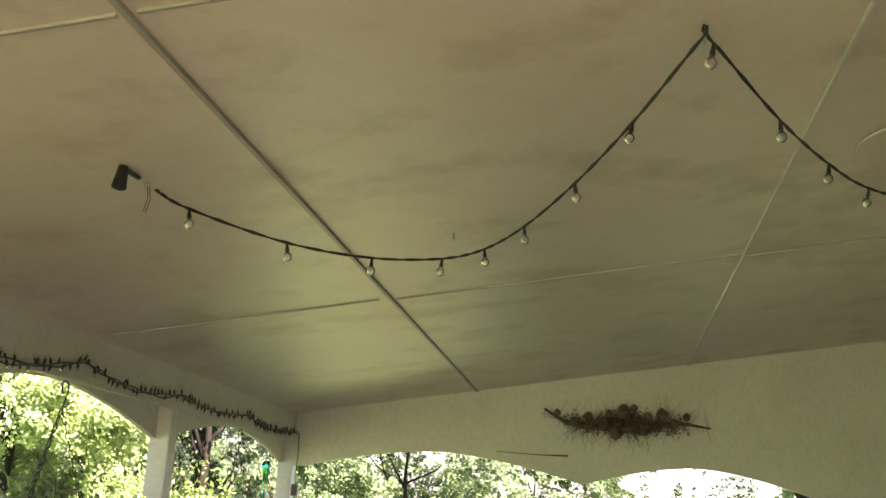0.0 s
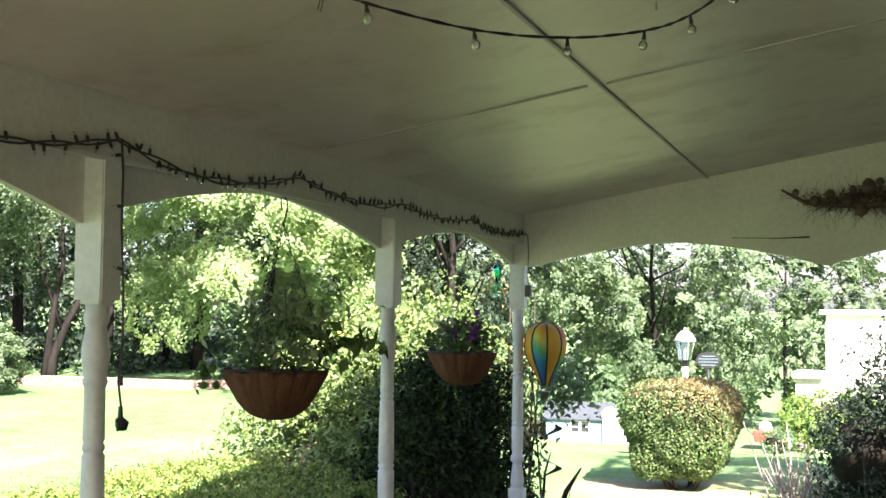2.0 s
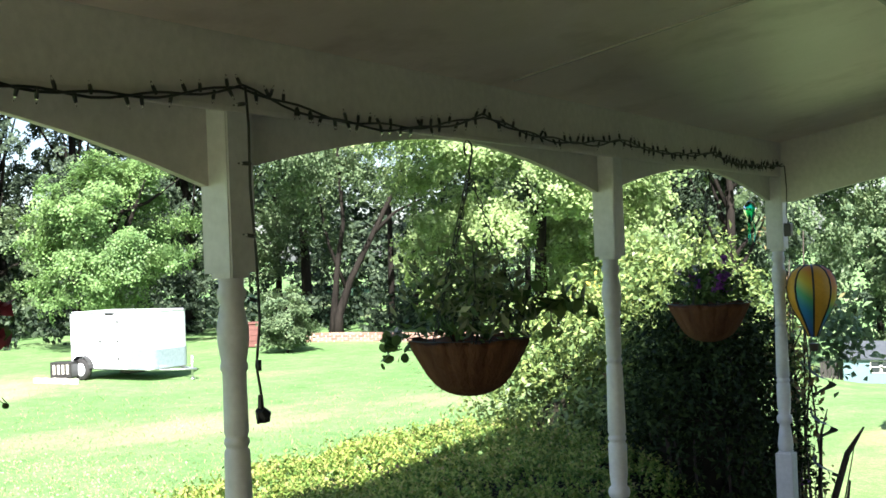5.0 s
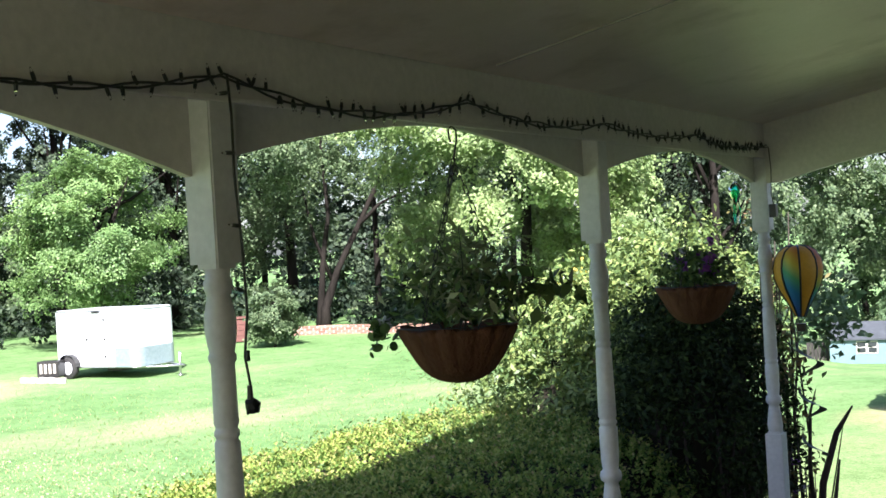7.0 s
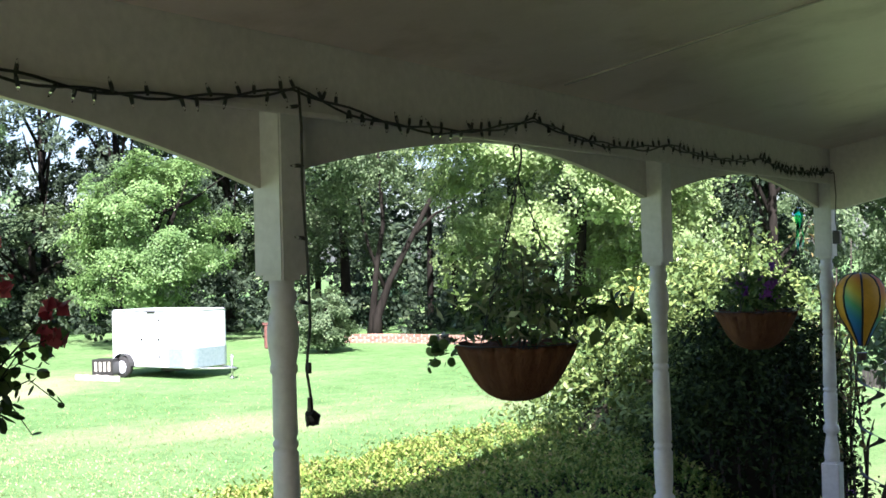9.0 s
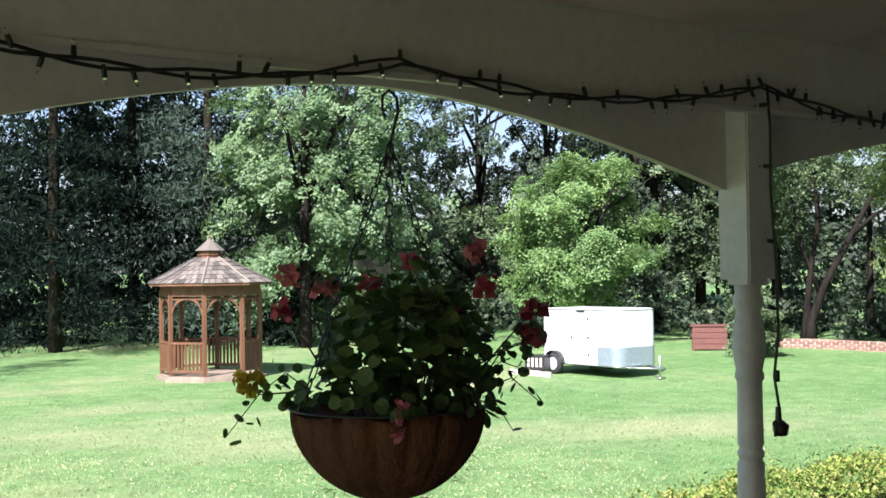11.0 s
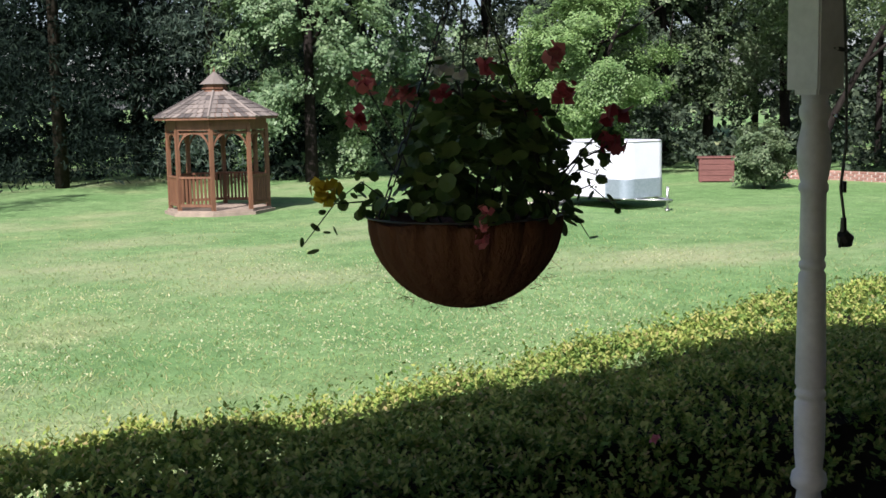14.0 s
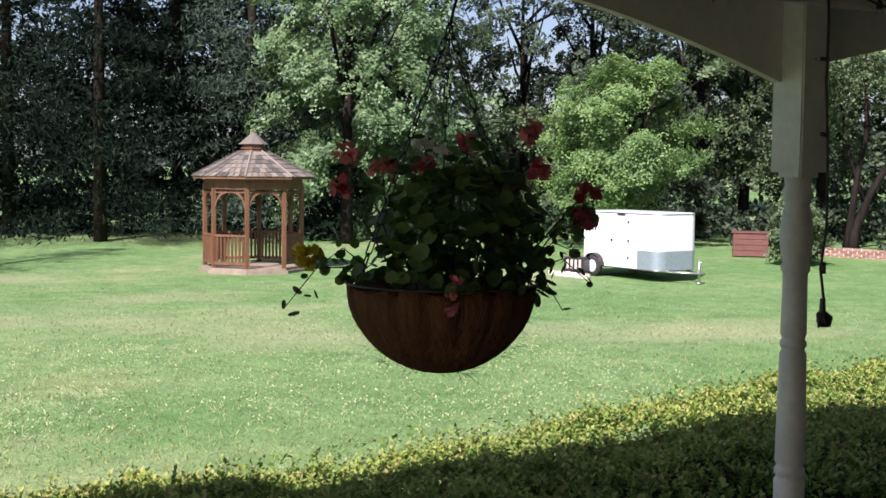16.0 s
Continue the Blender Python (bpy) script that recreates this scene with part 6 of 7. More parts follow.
# ---- trailer ----
def trailer():
    tx, ty = -21.60, 20.20
    gz = ground_z(tx, ty)
    e = empty("cargo_trailer", (tx, ty, gz), "white enclosed cargo trailer parked on the lawn", "trailer", rz=3)
    L, W, z0, z1 = 1.45, 0.76, 0.30, 1.76
    # body with a rounded nose
    n = 10
    outline = [(-L, -W), (L - 0.25, -W)] + [(L - 0.25 + 0.30 * math.sin(t), -W + 0.30 * (1 - math.cos(t))) for t in np.linspace(0, math.pi / 2, n)[1:]]
    outline += [(x, -y) for x, y in reversed(outline)]
    m = len(outline)
    v = [(x, y, z0) for x, y in outline] + [(x, y, z1) for x, y in outline] + [(x * 0.97, y * 0.95, z1 + 0.035) for x, y in outline]
    f = [(i, (i + 1) % m, m + (i + 1) % m, m + i) for i in range(m)] + [(m + i, m + (i + 1) % m, 2 * m + (i + 1) % m, 2 * m + i) for i in range(m)]
    f += [tuple(reversed(range(m))), tuple(range(2 * m, 3 * m))]
    mesh_object("body", v, f, M_TRAILER, e)
    # tread plate round the nose
    nose = [(x * 1.003 + 0.004, y * 1.008) for x, y in outline if x > L - 0.75]
    start = [(L - 0.75, -W - 0.006)] + nose + [(L - 0.75, W + 0.006)]
    v = [(x, y, z0 + 0.01) for x, y in start] + [(x, y, z0 + 0.50) for x, y in start]
    k = len(start)
    mesh_object("stone_guard", v, [(i, i + 1, k + i + 1, k + i) for i in range(k - 1)], M_DIAMOND, e, "grey-blue tread plate")
    # corner trims, roof rail, door with hinges
    tube("roof_rail", [(x, y, z1) for x, y in outline] + [(outline[0][0], outline[0][1], z1)], 0.014, M_STEEL, e, 6)
    tube("bottom_rail", [(x, y, z0) for x, y in outline] + [(outline[0][0], outline[0][1], z0)], 0.016, M_STEEL, e, 6)
    d = box("side_door", -0.35, -W - 0.014, z0 + 0.10, 0.35, -W - 0.001, z1 - 0.10, M_TRAILER, e, 0.005)
    box("latch", -0.32, -W - 0.04, 1.0, -0.26, -W - 0.014, 1.05, M_BLACK, d, 0.004)
    for z in (0.55, 1.0, 1.5):
        box("hinge", 0.33, -W - 0.025, z, 0.39, -W - 0.014, z + 0.06, M_BLACK, d, 0.003)
    box("marker_light", -0.08, -W - 0.03, z1 - 0.05, 0.22, -W - 0.002, z1 - 0.02, M_BLACK, e, 0.004)
    # wheels, fender, axle, tongue with jack
    for s in (-1, 1):
        wh = mesh_object("wheel", *moved(lathe_data([(0.1, -0.08), (0.26, -0.085), (0.29, -0.05), (0.29, 0.05), (0.26, 0.085), (0.1, 0.08)], 24), pose(-0.95, s * (W + 0.06), 0.29, 90, 0, 0)), M_TYRE, e, "black tyre", smooth=True)
        mesh_object("rim", *moved(lathe_data([(0.02, -0.09), (0.16, -0.09), (0.185, -0.07), (0.185, 0.07), (0.16, 0.09), (0.02, 0.09)], 20), pose(-0.95, s * (W + 0.06), 0.29, 90, 0, 0)), M_TRAILER, wh, "white steel rim", smooth=True)
        arc = [(-0.95 + 0.36 * math.cos(t), 0.29 + 0.36 * math.sin(t)) for t in np.linspace(0.1, math.pi - 0.1, 12)]
        v = [(x, s * (W + 0.0), z) for x, z in arc] + [(x, s * (W + 0.17), z) for x, z in arc]
        mesh_object("fender", v, [(i, i + 1, 12 + i + 1, 12 + i) for i in range(11)], M_BLACK, e)
    tube("axle", [(-0.95, -W, 0.29), (-0.95, W, 0.29)], 0.03, M_BLACK, e, 8)
    box("under_frame", -0.1, -0.3, 0.16, 0.45, 0.3, 0.30, M_BLACK, e, 0.01)
    for s in (-1, 1):
        tube("tongue_beam", [(L - 0.3, s * 0.6, z0 - 0.03), (L + 0.95, 0, z0 - 0.03)], 0.03, M_STEEL, e, 6)
    jk = tube("jack", [(L + 0.8, 0, 0.0), (L + 0.8, 0, 0.62)], [0.035, 0.03], M_STEEL, e, 10)
    tube("jack_foot", [(L + 0.8, 0, 0.0), (L + 0.8, 0, 0.03)], 0.07, M_STEEL, jk, 10)
    tube("crank", [(L + 0.8, 0, 0.6), (L + 0.92, -0.08, 0.6), (L + 0.92, -0.08, 0.5)], 0.012, M_STEEL, jk, 6)
    return e


tr = trailer()
tr.scale = (0.85, 0.89, 0.89)
tm = tr.matrix_world.copy()
c = tm @ Vector((-1.05, -1.05, 0))
crate = empty("plastic_crate", (c.x, c.y, ground_z(c.x, c.y)), "black plastic crate with pale slots beside the trailer wheel", "crate", rz=25)
box("body", -0.27, -0.2, 0.08, 0.25, 0.2, 0.46, M_BLACK, crate, 0.015)
for k in range(4):
    box("slot", -0.2 + 0.11 * k, -0.206, 0.18, -0.14 + 0.11 * k, -0.201, 0.40, M_STONE, crate)
rnd = random.Random(8)
for k in range(9):
    q = tm @ Vector((-1.5 + 0.15 * k, -1.45 + 0.04 * (k % 2), 0))
    st = [(Vector(v) * (1 + 0.2 * noise.noise(Vector(v) * 9 + Vector((k, 0, 0))))) for v in box_data(-0.085, -0.08, -0.03, 0.085, 0.08, 0.11, 0.03)[0]]
    ob = mesh_object("edging_stone", st, box_data(-0.085, -0.08, -0.03, 0.085, 0.08, 0.11, 0.03)[1], M_STONE)
    ob.matrix_world = pose(q.x, q.y, ground_z(q.x, q.y), 0, 0, rnd.uniform(0, 60))
    tagged(ob, "pale edging stone lying in the grass", "stone", "edging stones by the trailer")


# ---- red box, brick edging ----
def red_box():
    x, y = at_bearing(42.75, 35.7)
    e = empty("wooden_box", (x, y, ground_z(x, y)), "red painted wooden garden box at the lawn's edge", "garden box", rz=45)
    for k in range(4):
        box("front_board", -0.5, -0.36, 0.02 + 0.145 * k, 0.5, -0.335, 0.155 + 0.145 * k, M_RED, e, 0.004)
        box("back_board", -0.5, 0.335, 0.02 + 0.145 * k, 0.5, 0.36, 0.155 + 0.145 * k, M_RED, e, 0.004)
        box("side_board", 0.50, -0.33, 0.02 + 0.145 * k, 0.525, 0.33, 0.155 + 0.145 * k, M_RED, e, 0.004)
        box("side_board", -0.525, -0.33, 0.02 + 0.145 * k, -0.50, 0.33, 0.155 + 0.145 * k, M_RED, e, 0.004)
    box("lid", -0.57, -0.40, 0.605, 0.57, 0.40, 0.64, M_RED, e, 0.006)
    for s in (-0.5, 0.44):
        box("corner_post", s, -0.38, 0.0, s + 0.06, -0.362, 0.6, M_RED, e, 0.004)
    e.scale = (0.96, 0.96, 1.14)


red_box()


def brick_edging():
    e = tagged(new("wall_edging"), "low red brick garden wall", "wall", kind="structure")
    pts = [Vector((*at_bearing(b, d), 0)) for b, d in ((40.2, 36.4), (37.5, 36.0), (35.0, 35.2), (32.5, 34.6), (30.0, 34.6))]
    bv, bf = box_data(-0.105, -0.05, 0, 0.105, 0.05, 0.068, 0.006)
    me = None
    for a, b in zip(pts[:-1], pts[1:]):
        n = int((b - a).length / 0.225)
        ang = math.atan2(b.y - a.y, b.x - a.x)
        for row in range(4):
            for i in range(n):
                p = a.lerp(b, (i + 0.25 + 0.5 * (row % 2)) / n)
                if me is None:
                    ob = mesh_object("brick", bv, bf, M_BRICK, e)
                    me = ob.data
                else:
                    ob = new("brick", me)
                    ob.parent = e
                ob.matrix_basis = pose(p.x, p.y, ground_z(p.x, p.y) - 0.03 + 0.078 * row, 0, 0, math.degrees(ang) + rnd.uniform(-2, 2))
    core = [box_data(0, -0.03, -0.1, (b - a).length, 0.03, 0.25) for a, b in zip(pts[:-1], pts[1:])]
    core = [moved(d, Matrix.Translation((a.x, a.y, ground_z(a.x, a.y))) @ Matrix.Rotation(math.atan2(b.y - a.y, b.x - a.x), 4, "Z")) for d, (a, b) in zip(core, zip(pts[:-1], pts[1:]))]
    mesh_object("mortar", *joined(core), M_CONCRETE, e)


# ---- things beyond the porch end ----
def lamp_post():
    x, y = at_bearing(8.0, 19.6)
    e = empty("street_lamp", (x, y, ground_z(x, y)), "white garden lamp post with a glass lantern", "lamp post")
    b = 1.60
    mesh_object("post", *lathe_data([(0.09, -0.1), (0.09, 0.12), (0.06, 0.18), (0.055, b - 0.1), (0.075, b - 0.06), (0.05, b)], 14), M_WHITE, e, smooth=True)
    mesh_object("collar", *lathe_data([(0.05, b), (0.085, b + 0.03), (0.05, b + 0.09), (0.10, b + 0.11)], 14), M_BLACK, e, smooth=True)
    v, f = lathe_data([(0.095, b + 0.11), (0.15, b + 0.42)], 6)
    g = mesh_object("lantern_glass", v, f, M_LAMPGLASS, e)
    g.visible_shadow = False
    for k in range(6):
        a = 2 * math.pi * k / 6
        tube("glazing_bar", [(0.097 * math.cos(a), 0.097 * math.sin(a), b + 0.11), (0.153 * math.cos(a), 0.153 * math.sin(a), b + 0.42)], 0.005, M_WHITE, e, 5)
    mesh_object("candle", *lathe_data([(0.02, b + 0.11), (0.02, b + 0.24), (0.03, b + 0.27), (0.01, b + 0.34)], 10), M_WHITE, e)
    mesh_object("cap", *lathe_data([(0.175, b + 0.42), (0.172, b + 0.45), (0.13, b + 0.53), (0.07, b + 0.58), (0.03, b + 0.60), (0.025, b + 0.63), (0.005, b + 0.65)], 6), M_WHITE, e)


lamp_post()


def oval_sign():
    x, y = at_bearing(6.9, 23.5)
    e = empty("oval_sign", (x, y, ground_z(x, y)), "dark oval yard sign with pale lines on a post", "sign", rz=8)
    tube("post", [(0, 0.03, -0.2), (0, 0.03, 1.7)], 0.03, M_BLACK, e, 8)
    n = 28
    v = [(0.24 * math.cos(2 * math.pi * k / n), -0.012, 1.82 + 0.16 * math.sin(2 * math.pi * k / n)) for k in range(n)] + [(0.24 * math.cos(2 * math.pi * k / n), 0.012, 1.82 + 0.16 * math.sin(2 * math.pi * k / n)) for k in range(n)]
    mesh_object("board", v, [tuple(range(n)), tuple(reversed(range(n, 2 * n)))] + [(k, n + k, n + (k + 1) % n, (k + 1) % n) for k in range(n)], M_BLACK, e)
    for z, w in ((1.90, 0.13), (1.845, 0.19), (1.785, 0.19), (1.725, 0.14)):
        box("line", -w, -0.018, z - 0.007, w, -0.0125, z + 0.007, M_SHED, e)


oval_sign()


def garden_shed():
    x, y = at_bearing(12.95, 55)
    e = empty("garden_shed", (x, y, ground_z(x, y)), "small pale blue shed with grey roof", "shed", rz=8)
    W, D, H, RZ = 1.45, 1.1, 1.25, 1.85
    box("wall_body", -W, -D, -0.3, W, D, H, M_SHED, e)
    v = [(-W - 0.12, -D - 0.15, H - 0.05), (W + 0.12, -D - 0.15, H - 0.05), (W + 0.12, 0, RZ), (-W - 0.12, 0, RZ), (-W - 0.12, D + 0.15, H - 0.05), (W + 0.12, D + 0.15, H - 0.05)]
    v2 = [(a, b, c - 0.07) for a, b, c in v]
    mesh_object("roof", v + v2, [(0, 1, 2, 3), (3, 2, 5, 4), (9, 8, 7, 6), (10, 11, 8, 9), (0, 6, 7, 1), (4, 5, 11, 10), (1, 7, 8, 2), (2, 8, 11, 5), (0, 3, 9, 6), (3, 4, 10, 9)], M_GREYROOF, e)
    v = [(W, -D, H), (W, D, H), (W, 0, RZ - 0.1), (-W, -D, H), (-W, D, H), (-W, 0, RZ - 0.1)]
    mesh_object("gable", v, [(0, 1, 2), (5, 4, 3)], M_WHITE, e)
    for k in range(2):
        wn = box("window", -0.35 + 0.45 * k, -D - 0.03, 0.55, 0.07 + 0.45 * k, -D - 0.001, 1.08, M_WHITE, e)
        for i in range(2):
            box("pane", -0.32 + 0.45 * k, -D - 0.036, 0.58 + 0.25 * i, 0.04 + 0.45 * k, -D - 0.031, 0.80 + 0.25 * i, M_PANE, wn)
    box("gable_panel", W + 0.001, -0.7, -0.2, W + 0.05, 0.7, 1.2, M_WHITE, e)
    arch = [(W - 0.32, -0.3), (W + 0.42, -0.3), (W + 0.42, 1.25), (W + 0.30, 1.6), (W + 0.08, 1.78), (W - 0.2, 1.72), (W - 0.42, 1.45), (W - 0.32, 1.2)]
    v, f = extrude_outline(arch, "y", -D - 0.16, -D - 0.12)
    mesh_object("white_panel", v, f + [tuple(range(8)), tuple(range(15, 7, -1))], M_WHITE, e, "white arched panel at the shed's corner")
    for k in range(6):
        box("fence_board", -W - 1.05 + 0.16 * k, -0.5, -0.3, -W - 0.91 + 0.16 * k, -0.46, 1.0, M_GREYBARK, e)
    for k in range(7):
        box("fence_slat", W + 0.3 + 0.15 * k, -0.6, -0.3, W + 0.39 + 0.15 * k, -0.56, 0.7, M_WHITE, e)


garden_shed()


def white_house():
    x, y = at_bearing(-1.2, 62)
    e = empty("neighbour_house", (x, y, ground_z(x, y)), "white house across the road, partly behind trees", "house", rz=-3)
    box("wall_body", -3.0, 0, -1.0, 7.0, 6.0, 6.9, M_WHITE, e)
    box("roof", -3.3, -0.3, 6.9, 7.3, 6.3, 7.15, M_WHITE, e, 0.05)
    box("porch_roof", -4.5, -1.6, 3.75, -3.01, 1.6, 4.05, M_WHITE, e, 0.05)
    box("porch_wall", -4.35, -1.3, -1.0, -3.02, 1.4, 3.75, M_STONE, e)


white_house()


def garden_cart():
    x, y = at_bearing(4.05, 45)
    # cart shape stands in for a red and white thing of unknown kind
    e = empty("garden_cart", (x, y, ground_z(x, y)), "unidentified red and white thing, built as a cart with a sack", "cart", rz=-20)
    v, f = box_data(-0.42, -0.28, 0.30, 0.42, 0.28, 0.62, 0.05)
    mesh_object("tub", [(p[0] * (0.7 + 0.5 * p[2]), p[1], p[2]) for p in v], f, M_REDCLOTH, e)
    for s in (-1, 1):
        mesh_object("wheel", *moved(lathe_data([(0.03, -0.03), (0.2, -0.03), (0.2, 0.03), (0.03, 0.03)], 18), pose(0.1, s * 0.34, 0.2, 90, 0, 0)), M_TYRE, e)
    tube("handle", [(-0.4, 0, 0.4), (-0.9, 0, 0.75)], 0.02, M_BLACK, e, 6)
    v, f = lathe_data([(0.05, 0.6), (0.17, 0.62), (0.2, 0.7), (0.15, 0.82), (0.05, 0.87)], 14)
    mesh_object("sack", [Vector(p) * (1 + 0.08 * noise.noise(Vector(p) * 8)) + Vector((-0.15, 0, 0)) for p in v], f, M_WHITE, e, smooth=True)
    return e


garden_cart().scale = (1.35, 1.35, 1.35)


def sheet_on_ground(name, x0, x1, y0, y1, n, mat, label, category, lift=0.02, wob=0.3):
    verts, faces = [], []
    for j in range(n + 1):
        for i in range(n + 1):
            u, w = i / n, j / n
            x, y = x0 + (x1 - x0) * u, y0 + (y1 - y0) * w
            x += wob * noise.noise((x * 0.7, y * 0.7, 2)) * (1 if i in (0, n) else 0.4)
            y += wob * noise.noise((x * 0.7, y * 0.7, 5)) * (1 if j in (0, n) else 0.4)
            verts.append((x, y, ground_z(x, y) + lift))
    for j in range(n):
        for i in range(n):
            q = j * (n + 1) + i
            faces.append((q, q + 1, q + n + 2, q + n + 1))
    return tagged(mesh_object(name, verts, faces, mat, smooth=True), label, category, kind="structure")


sheet_on_ground("road", -4.2, 14, 27, 31, 14, M_ASPHALT, "pale gravel driveway", "driveway", 0.05)
sheet_on_ground("pavement_mulch", -2.6, 0.9, 7.5, 9.3, 12, M_MULCH, "mulch bed at the porch corner", "mulch", 0.03)
rnd = random.Random(15)
stones = []
for k in range(220):
    x, y = rnd.uniform(-2.6, 0.9), rnd.uniform(7.5, 9.6)
    r = rnd.uniform(0.02, 0.05)
    v, f = lathe_data([(0.3 * r, -r * 0.3), (r, 0), (0.7 * r, r * 0.5), (0.1 * r, r * 0.65)], 6)
    stones.append(([Vector(p) * (1 + 0.3 * rnd.random()) + Vector((x, y, ground_z(x, y) + 0.03)) for p in v], f))
tagged(mesh_object("gravel", *joined(stones), M_STONE), "pale stones and chips on the mulch", "gravel", kind="stuff")

pole_at = at_bearing(-4.1, 9.6)
pole = empty("white_pole", (*pole_at, ground_z(*pole_at)), "slim white pole standing outside the porch end", "pole")
mesh_object("shaft", *lathe_data([(0.045, -0.2), (0.042, 2.62), (0.05, 2.63), (0.05, 2.70), (0.036, 2.71), (0.034, 4.2)], 14), M_WHITE, pole, smooth=True)


def dead_branches():
    e = empty("dead_branch", (-2.12, 8.0, -1.0), "dark dead branch stub standing by the porch corner", "branch")
    rnd = random.Random(12)
    tube("limb", [(0.0, 0, -0.1), (0.03, 0, 0.5), (0.08, 0.0, 1.0), (0.17, 0.02, 1.30), (0.27, 0.02, 1.46)], [0.03, 0.024, 0.022, 0.018, 0.006], M_DEADWOOD, e, 8)
    tube("limb", [(0.03, 0, 0.7), (0.0, 0.03, 1.1), (0.03, 0.0, 1.42), (0.07, 0, 1.56)], [0.016, 0.013, 0.009, 0.003], M_DEADWOOD, e, 7)
    tube("limb", [(0.06, 0, 0.5), (0.15, -0.02, 0.9), (0.19, -0.02, 1.15)], [0.018, 0.014, 0.006], M_DEADWOOD, e, 7)
    for k in range(26):
        a = rnd.uniform(0, 6.28)
        b = Vector((rnd.uniform(-0.4, 0.08), rnd.uniform(-0.5, 0.3), 0))
        t = b + Vector((math.cos(a) * 0.25, math.sin(a) * 0.25, rnd.uniform(0.45, 1.35)))
        tube("twig", [b, b.lerp(t, 0.5) + Vector((rnd.uniform(-.06, .06), rnd.uniform(-.06, .06), 0)), t], [0.010, 0.007, 0.003], M_DEADWOOD, e, 5)


dead_branches()


def climbing_shrub():
    """Thin half-dry shrub that climbs behind the corner post."""
    e = empty("straggly_shrub", (-2.36, 8.55, -1.0), "tall half-dry straggly shrub behind the corner post", "shrub")
    rnd = random.Random(31)
    rng = np.random.default_rng(31)
    tips = []
    for k in range(15):
        a = Vector((rnd.uniform(-0.10, 0.06), rnd.uniform(-0.2, 0.2), -0.05))
        t = a + Vector((rnd.uniform(-0.12, 0.09), rnd.uniform(-0.2, 0.2), rnd.uniform(1.2, 2.7)))
        m = a.lerp(t, 0.5) + Vector((rnd.uniform(-0.1, 0.1), rnd.uniform(-0.1, 0.1), 0))
        tube("stem", [a, m, t], [0.012, 0.009, 0.003], M_DEADWOOD, e, 5)
        for q in range(3):
            b = m.lerp(t, rnd.uniform(0.0, 0.9))
            u = b + Vector((rnd.uniform(-0.13, 0.13), rnd.uniform(-0.15, 0.15), rnd.uniform(0.05, 0.3)))
            tube("twig", [b, b.lerp(u, 0.5) + Vector((0, 0, 0.02)), u], [0.005, 0.004, 0.002], M_DEADWOOD, e, 4)
            tips.append(u)
    tips = np.array(tips)
    p = tips[rng.integers(0, len(tips), 900)] + rng.normal(0, 0.05, (900, 3))
    quads_object("dry_leaves", leaf_quads(p, 0.05, rng, 0.5), L_SCORCH, e, "withered brown leaves")
    p = np.array([0.27, 0.0, 1.95]) + rng.normal(0, 1, (420, 3)) * np.array([0.10, 0.10, 0.11])
    quads_object("foliage", leaf_quads(p, 0.06, rng, 0.6), L_BRIGHT, e, "fresh green leaves")
    p = np.array([-0.05, 0.0, 1.5]) + rng.normal(0, 1, (220, 3)) * np.array([0.06, 0.10, 0.4])
    quads_object("lower_foliage", leaf_quads(p, 0.055, rng, 0.5), L_YEW, e)
    for q in range(9):
        flower(e, (rnd.uniform(-0.25, 0.1), rnd.uniform(-0.2, 0.1), rnd.uniform(0.5, 1.1)), 0.03, L_PURPLEPETAL if q % 2 else L_PALEPETAL, rng, 14)


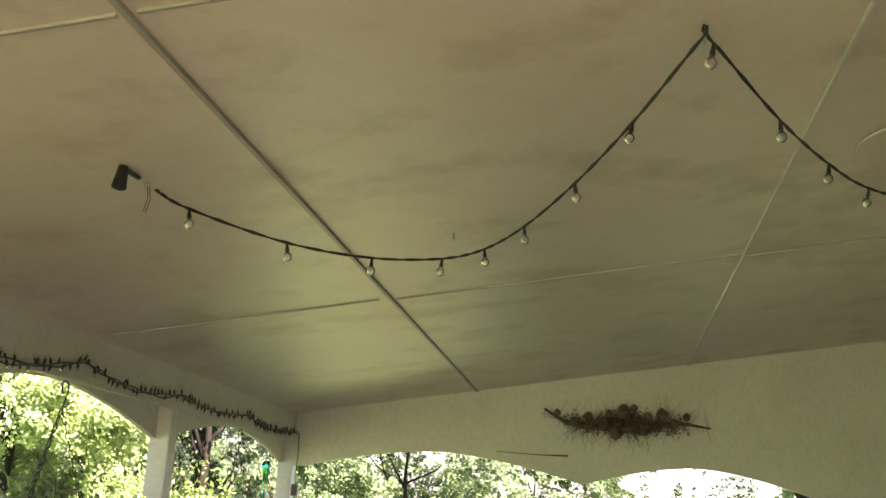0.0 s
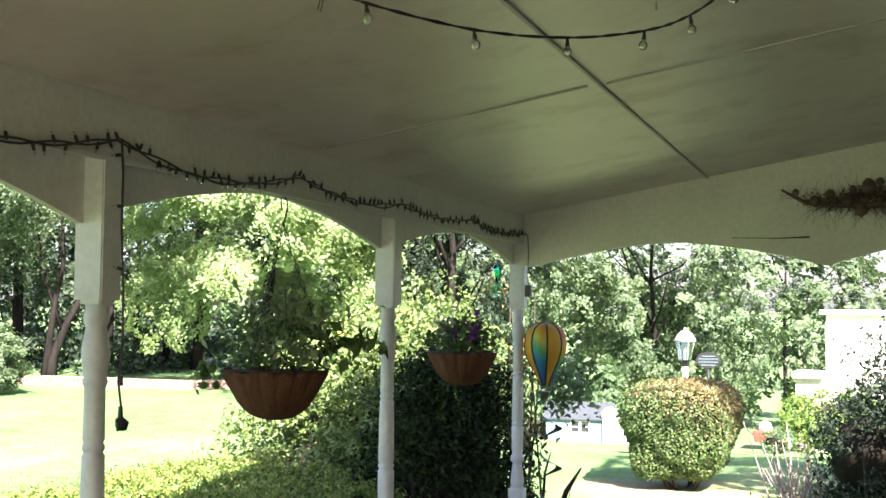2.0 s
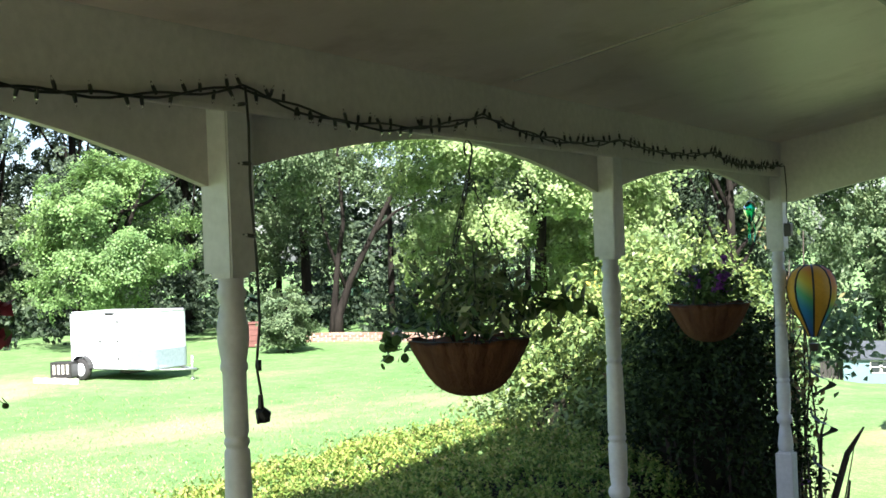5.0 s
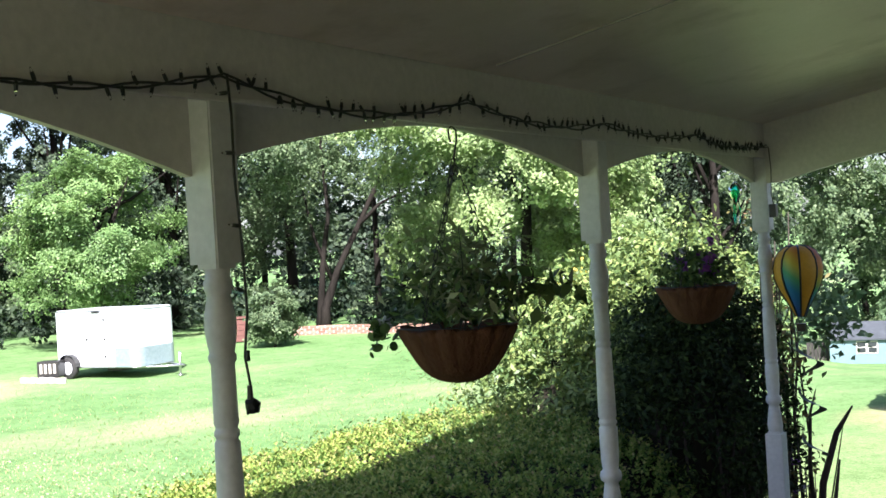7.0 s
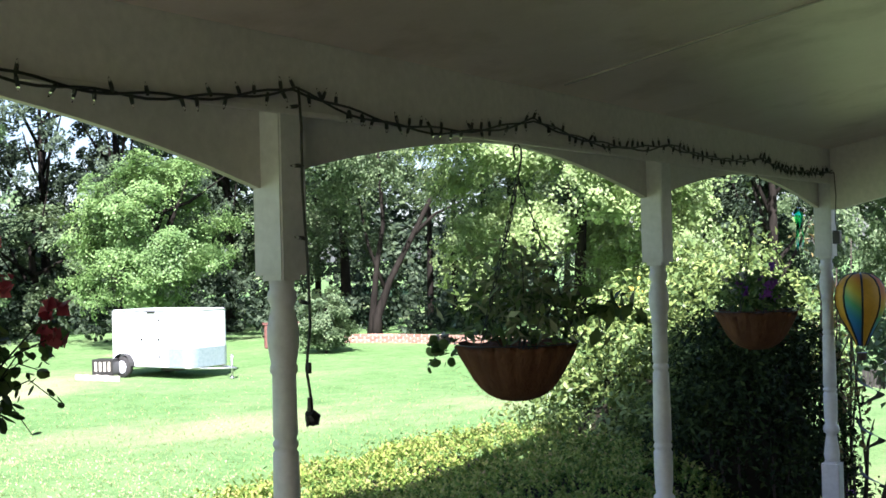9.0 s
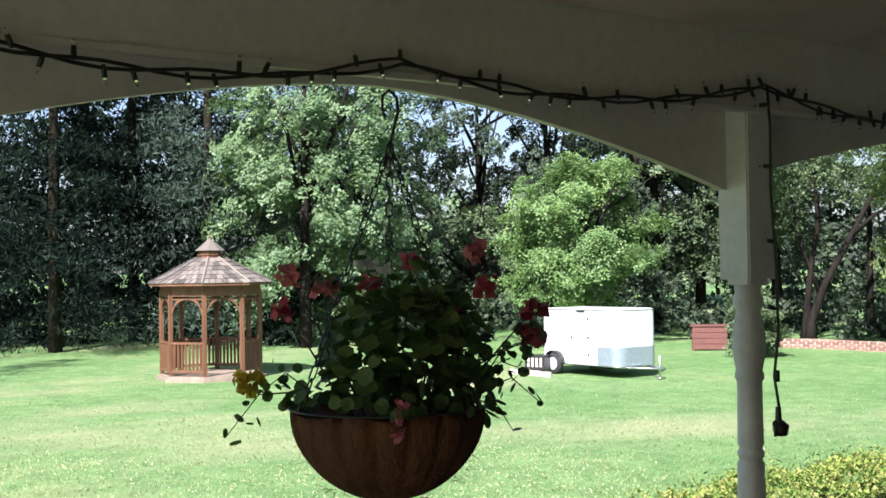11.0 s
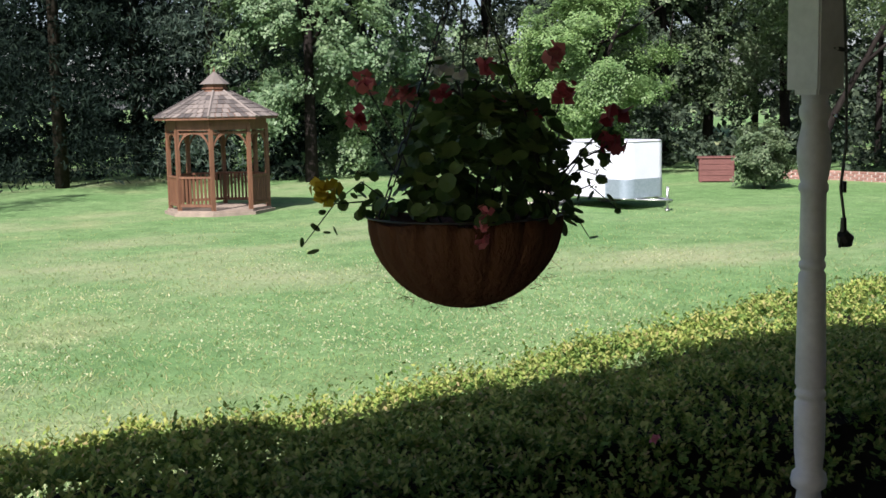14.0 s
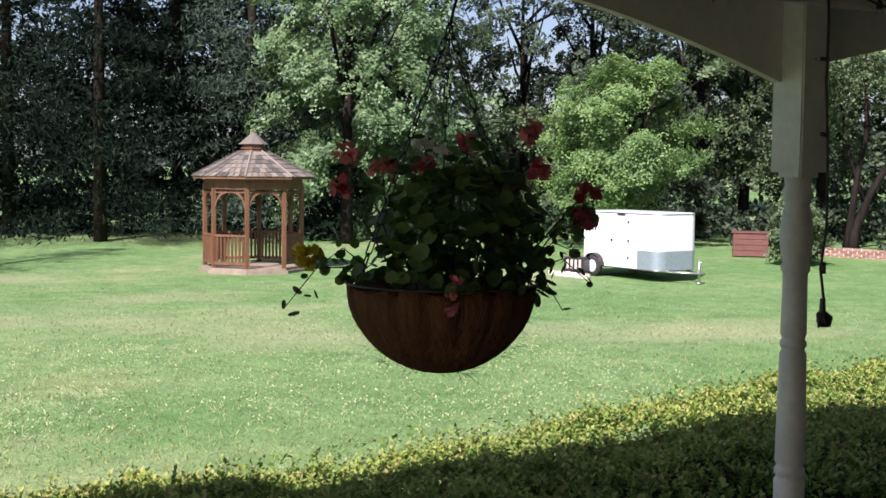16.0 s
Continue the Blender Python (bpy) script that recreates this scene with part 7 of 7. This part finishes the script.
climbing_shrub()
tree("arborvitae", *at_bearing(11.65, 60), 4.4, (0.62, 0.62, 2.0), 2.5, 0.14, L_BRIGHT, 7000, 61, "slim light-green arborvitae behind the shed", 0.06, 60, 0.28, low=-1.0, category="conifer")
br2 = at_bearing(1.0, 30)
shrub_mass("low_bush", (*br2, ground_z(*br2)), [(0, 0, 0.9, 1.5, 1.2, 0.85)], 9000, 0.10, L_HEDGE, 62, "low sunlit yellow-green bush", 4)
br3 = at_bearing(3.75, 25.5)
shrub_mass("low_bush", (*br3, ground_z(*br3)), [(0, 0, 0.28, 0.34, 0.34, 0.32)], 2200, 0.05, L_BRIGHT, 63, "small round green plant by the drive", 2)


# ---- lawn detail ----
def lawn_blades():
    rng = np.random.default_rng(91)
    n = 95000
    d = 4.6 + 27 * rng.uniform(0, 1, n) ** 1.5
    b = np.radians(rng.uniform(20, 84, n))
    x, y = -0.15 - np.sin(b) * d, 0.8 + np.cos(b) * d
    keep = ((x < -4.2) | (y > 9.5)) & (rng.uniform(0, 1, n) < 1 - (d - 10) / 21)
    x, y = x[keep], y[keep]
    z = np.array([ground_z(p, q) for p, q in zip(x, y)])
    m = len(x)
    h = rng.uniform(0.018, 0.05, m)[:, None]
    lean = np.stack([rng.normal(0, 0.9, m), rng.normal(0, 0.9, m), np.ones(m)], 1)
    a = rng.uniform(0, 6.28, m)
    side = np.stack([np.cos(a), np.sin(a), np.zeros(m)], 1) * rng.uniform(0.004, 0.009, m)[:, None]
    p = np.stack([x, y, z - 0.005], 1)
    q = np.stack([p - side, p + side, p + side * 0.4 + lean * h, p - side * 0.4 + lean * h], 1)
    tagged(quads_object("grass", q, L_GRASS), "blades of mown grass on the lawn", "grass", kind="stuff")
    n = 17000
    d = 5 + 16 * rng.uniform(0, 1, n) ** 1.3
    b = np.radians(rng.uniform(44, 84, n))
    x, y = -0.15 - np.sin(b) * d, 0.8 + np.cos(b) * d
    keep = np.array([noise.noise((u * 0.35, v * 0.35, 9)) + 0.25 > rnd.random() * 0.6 for u, v in zip(x, y)]) & (x < -4.8)
    p = np.stack([x, y, [ground_z(u, v) + 0.05 for u, v in zip(x, y)]], 1)[keep]
    p = np.repeat(p, 3, 0) + rng.normal(0, 0.006, (3 * len(p), 3))
    tagged(quads_object("clover", leaf_quads(p, 0.019, rng, 0.8), L_CLOVER), "small white clover heads in the grass", "clover", kind="stuff")


lawn_blades()
brick_edging()
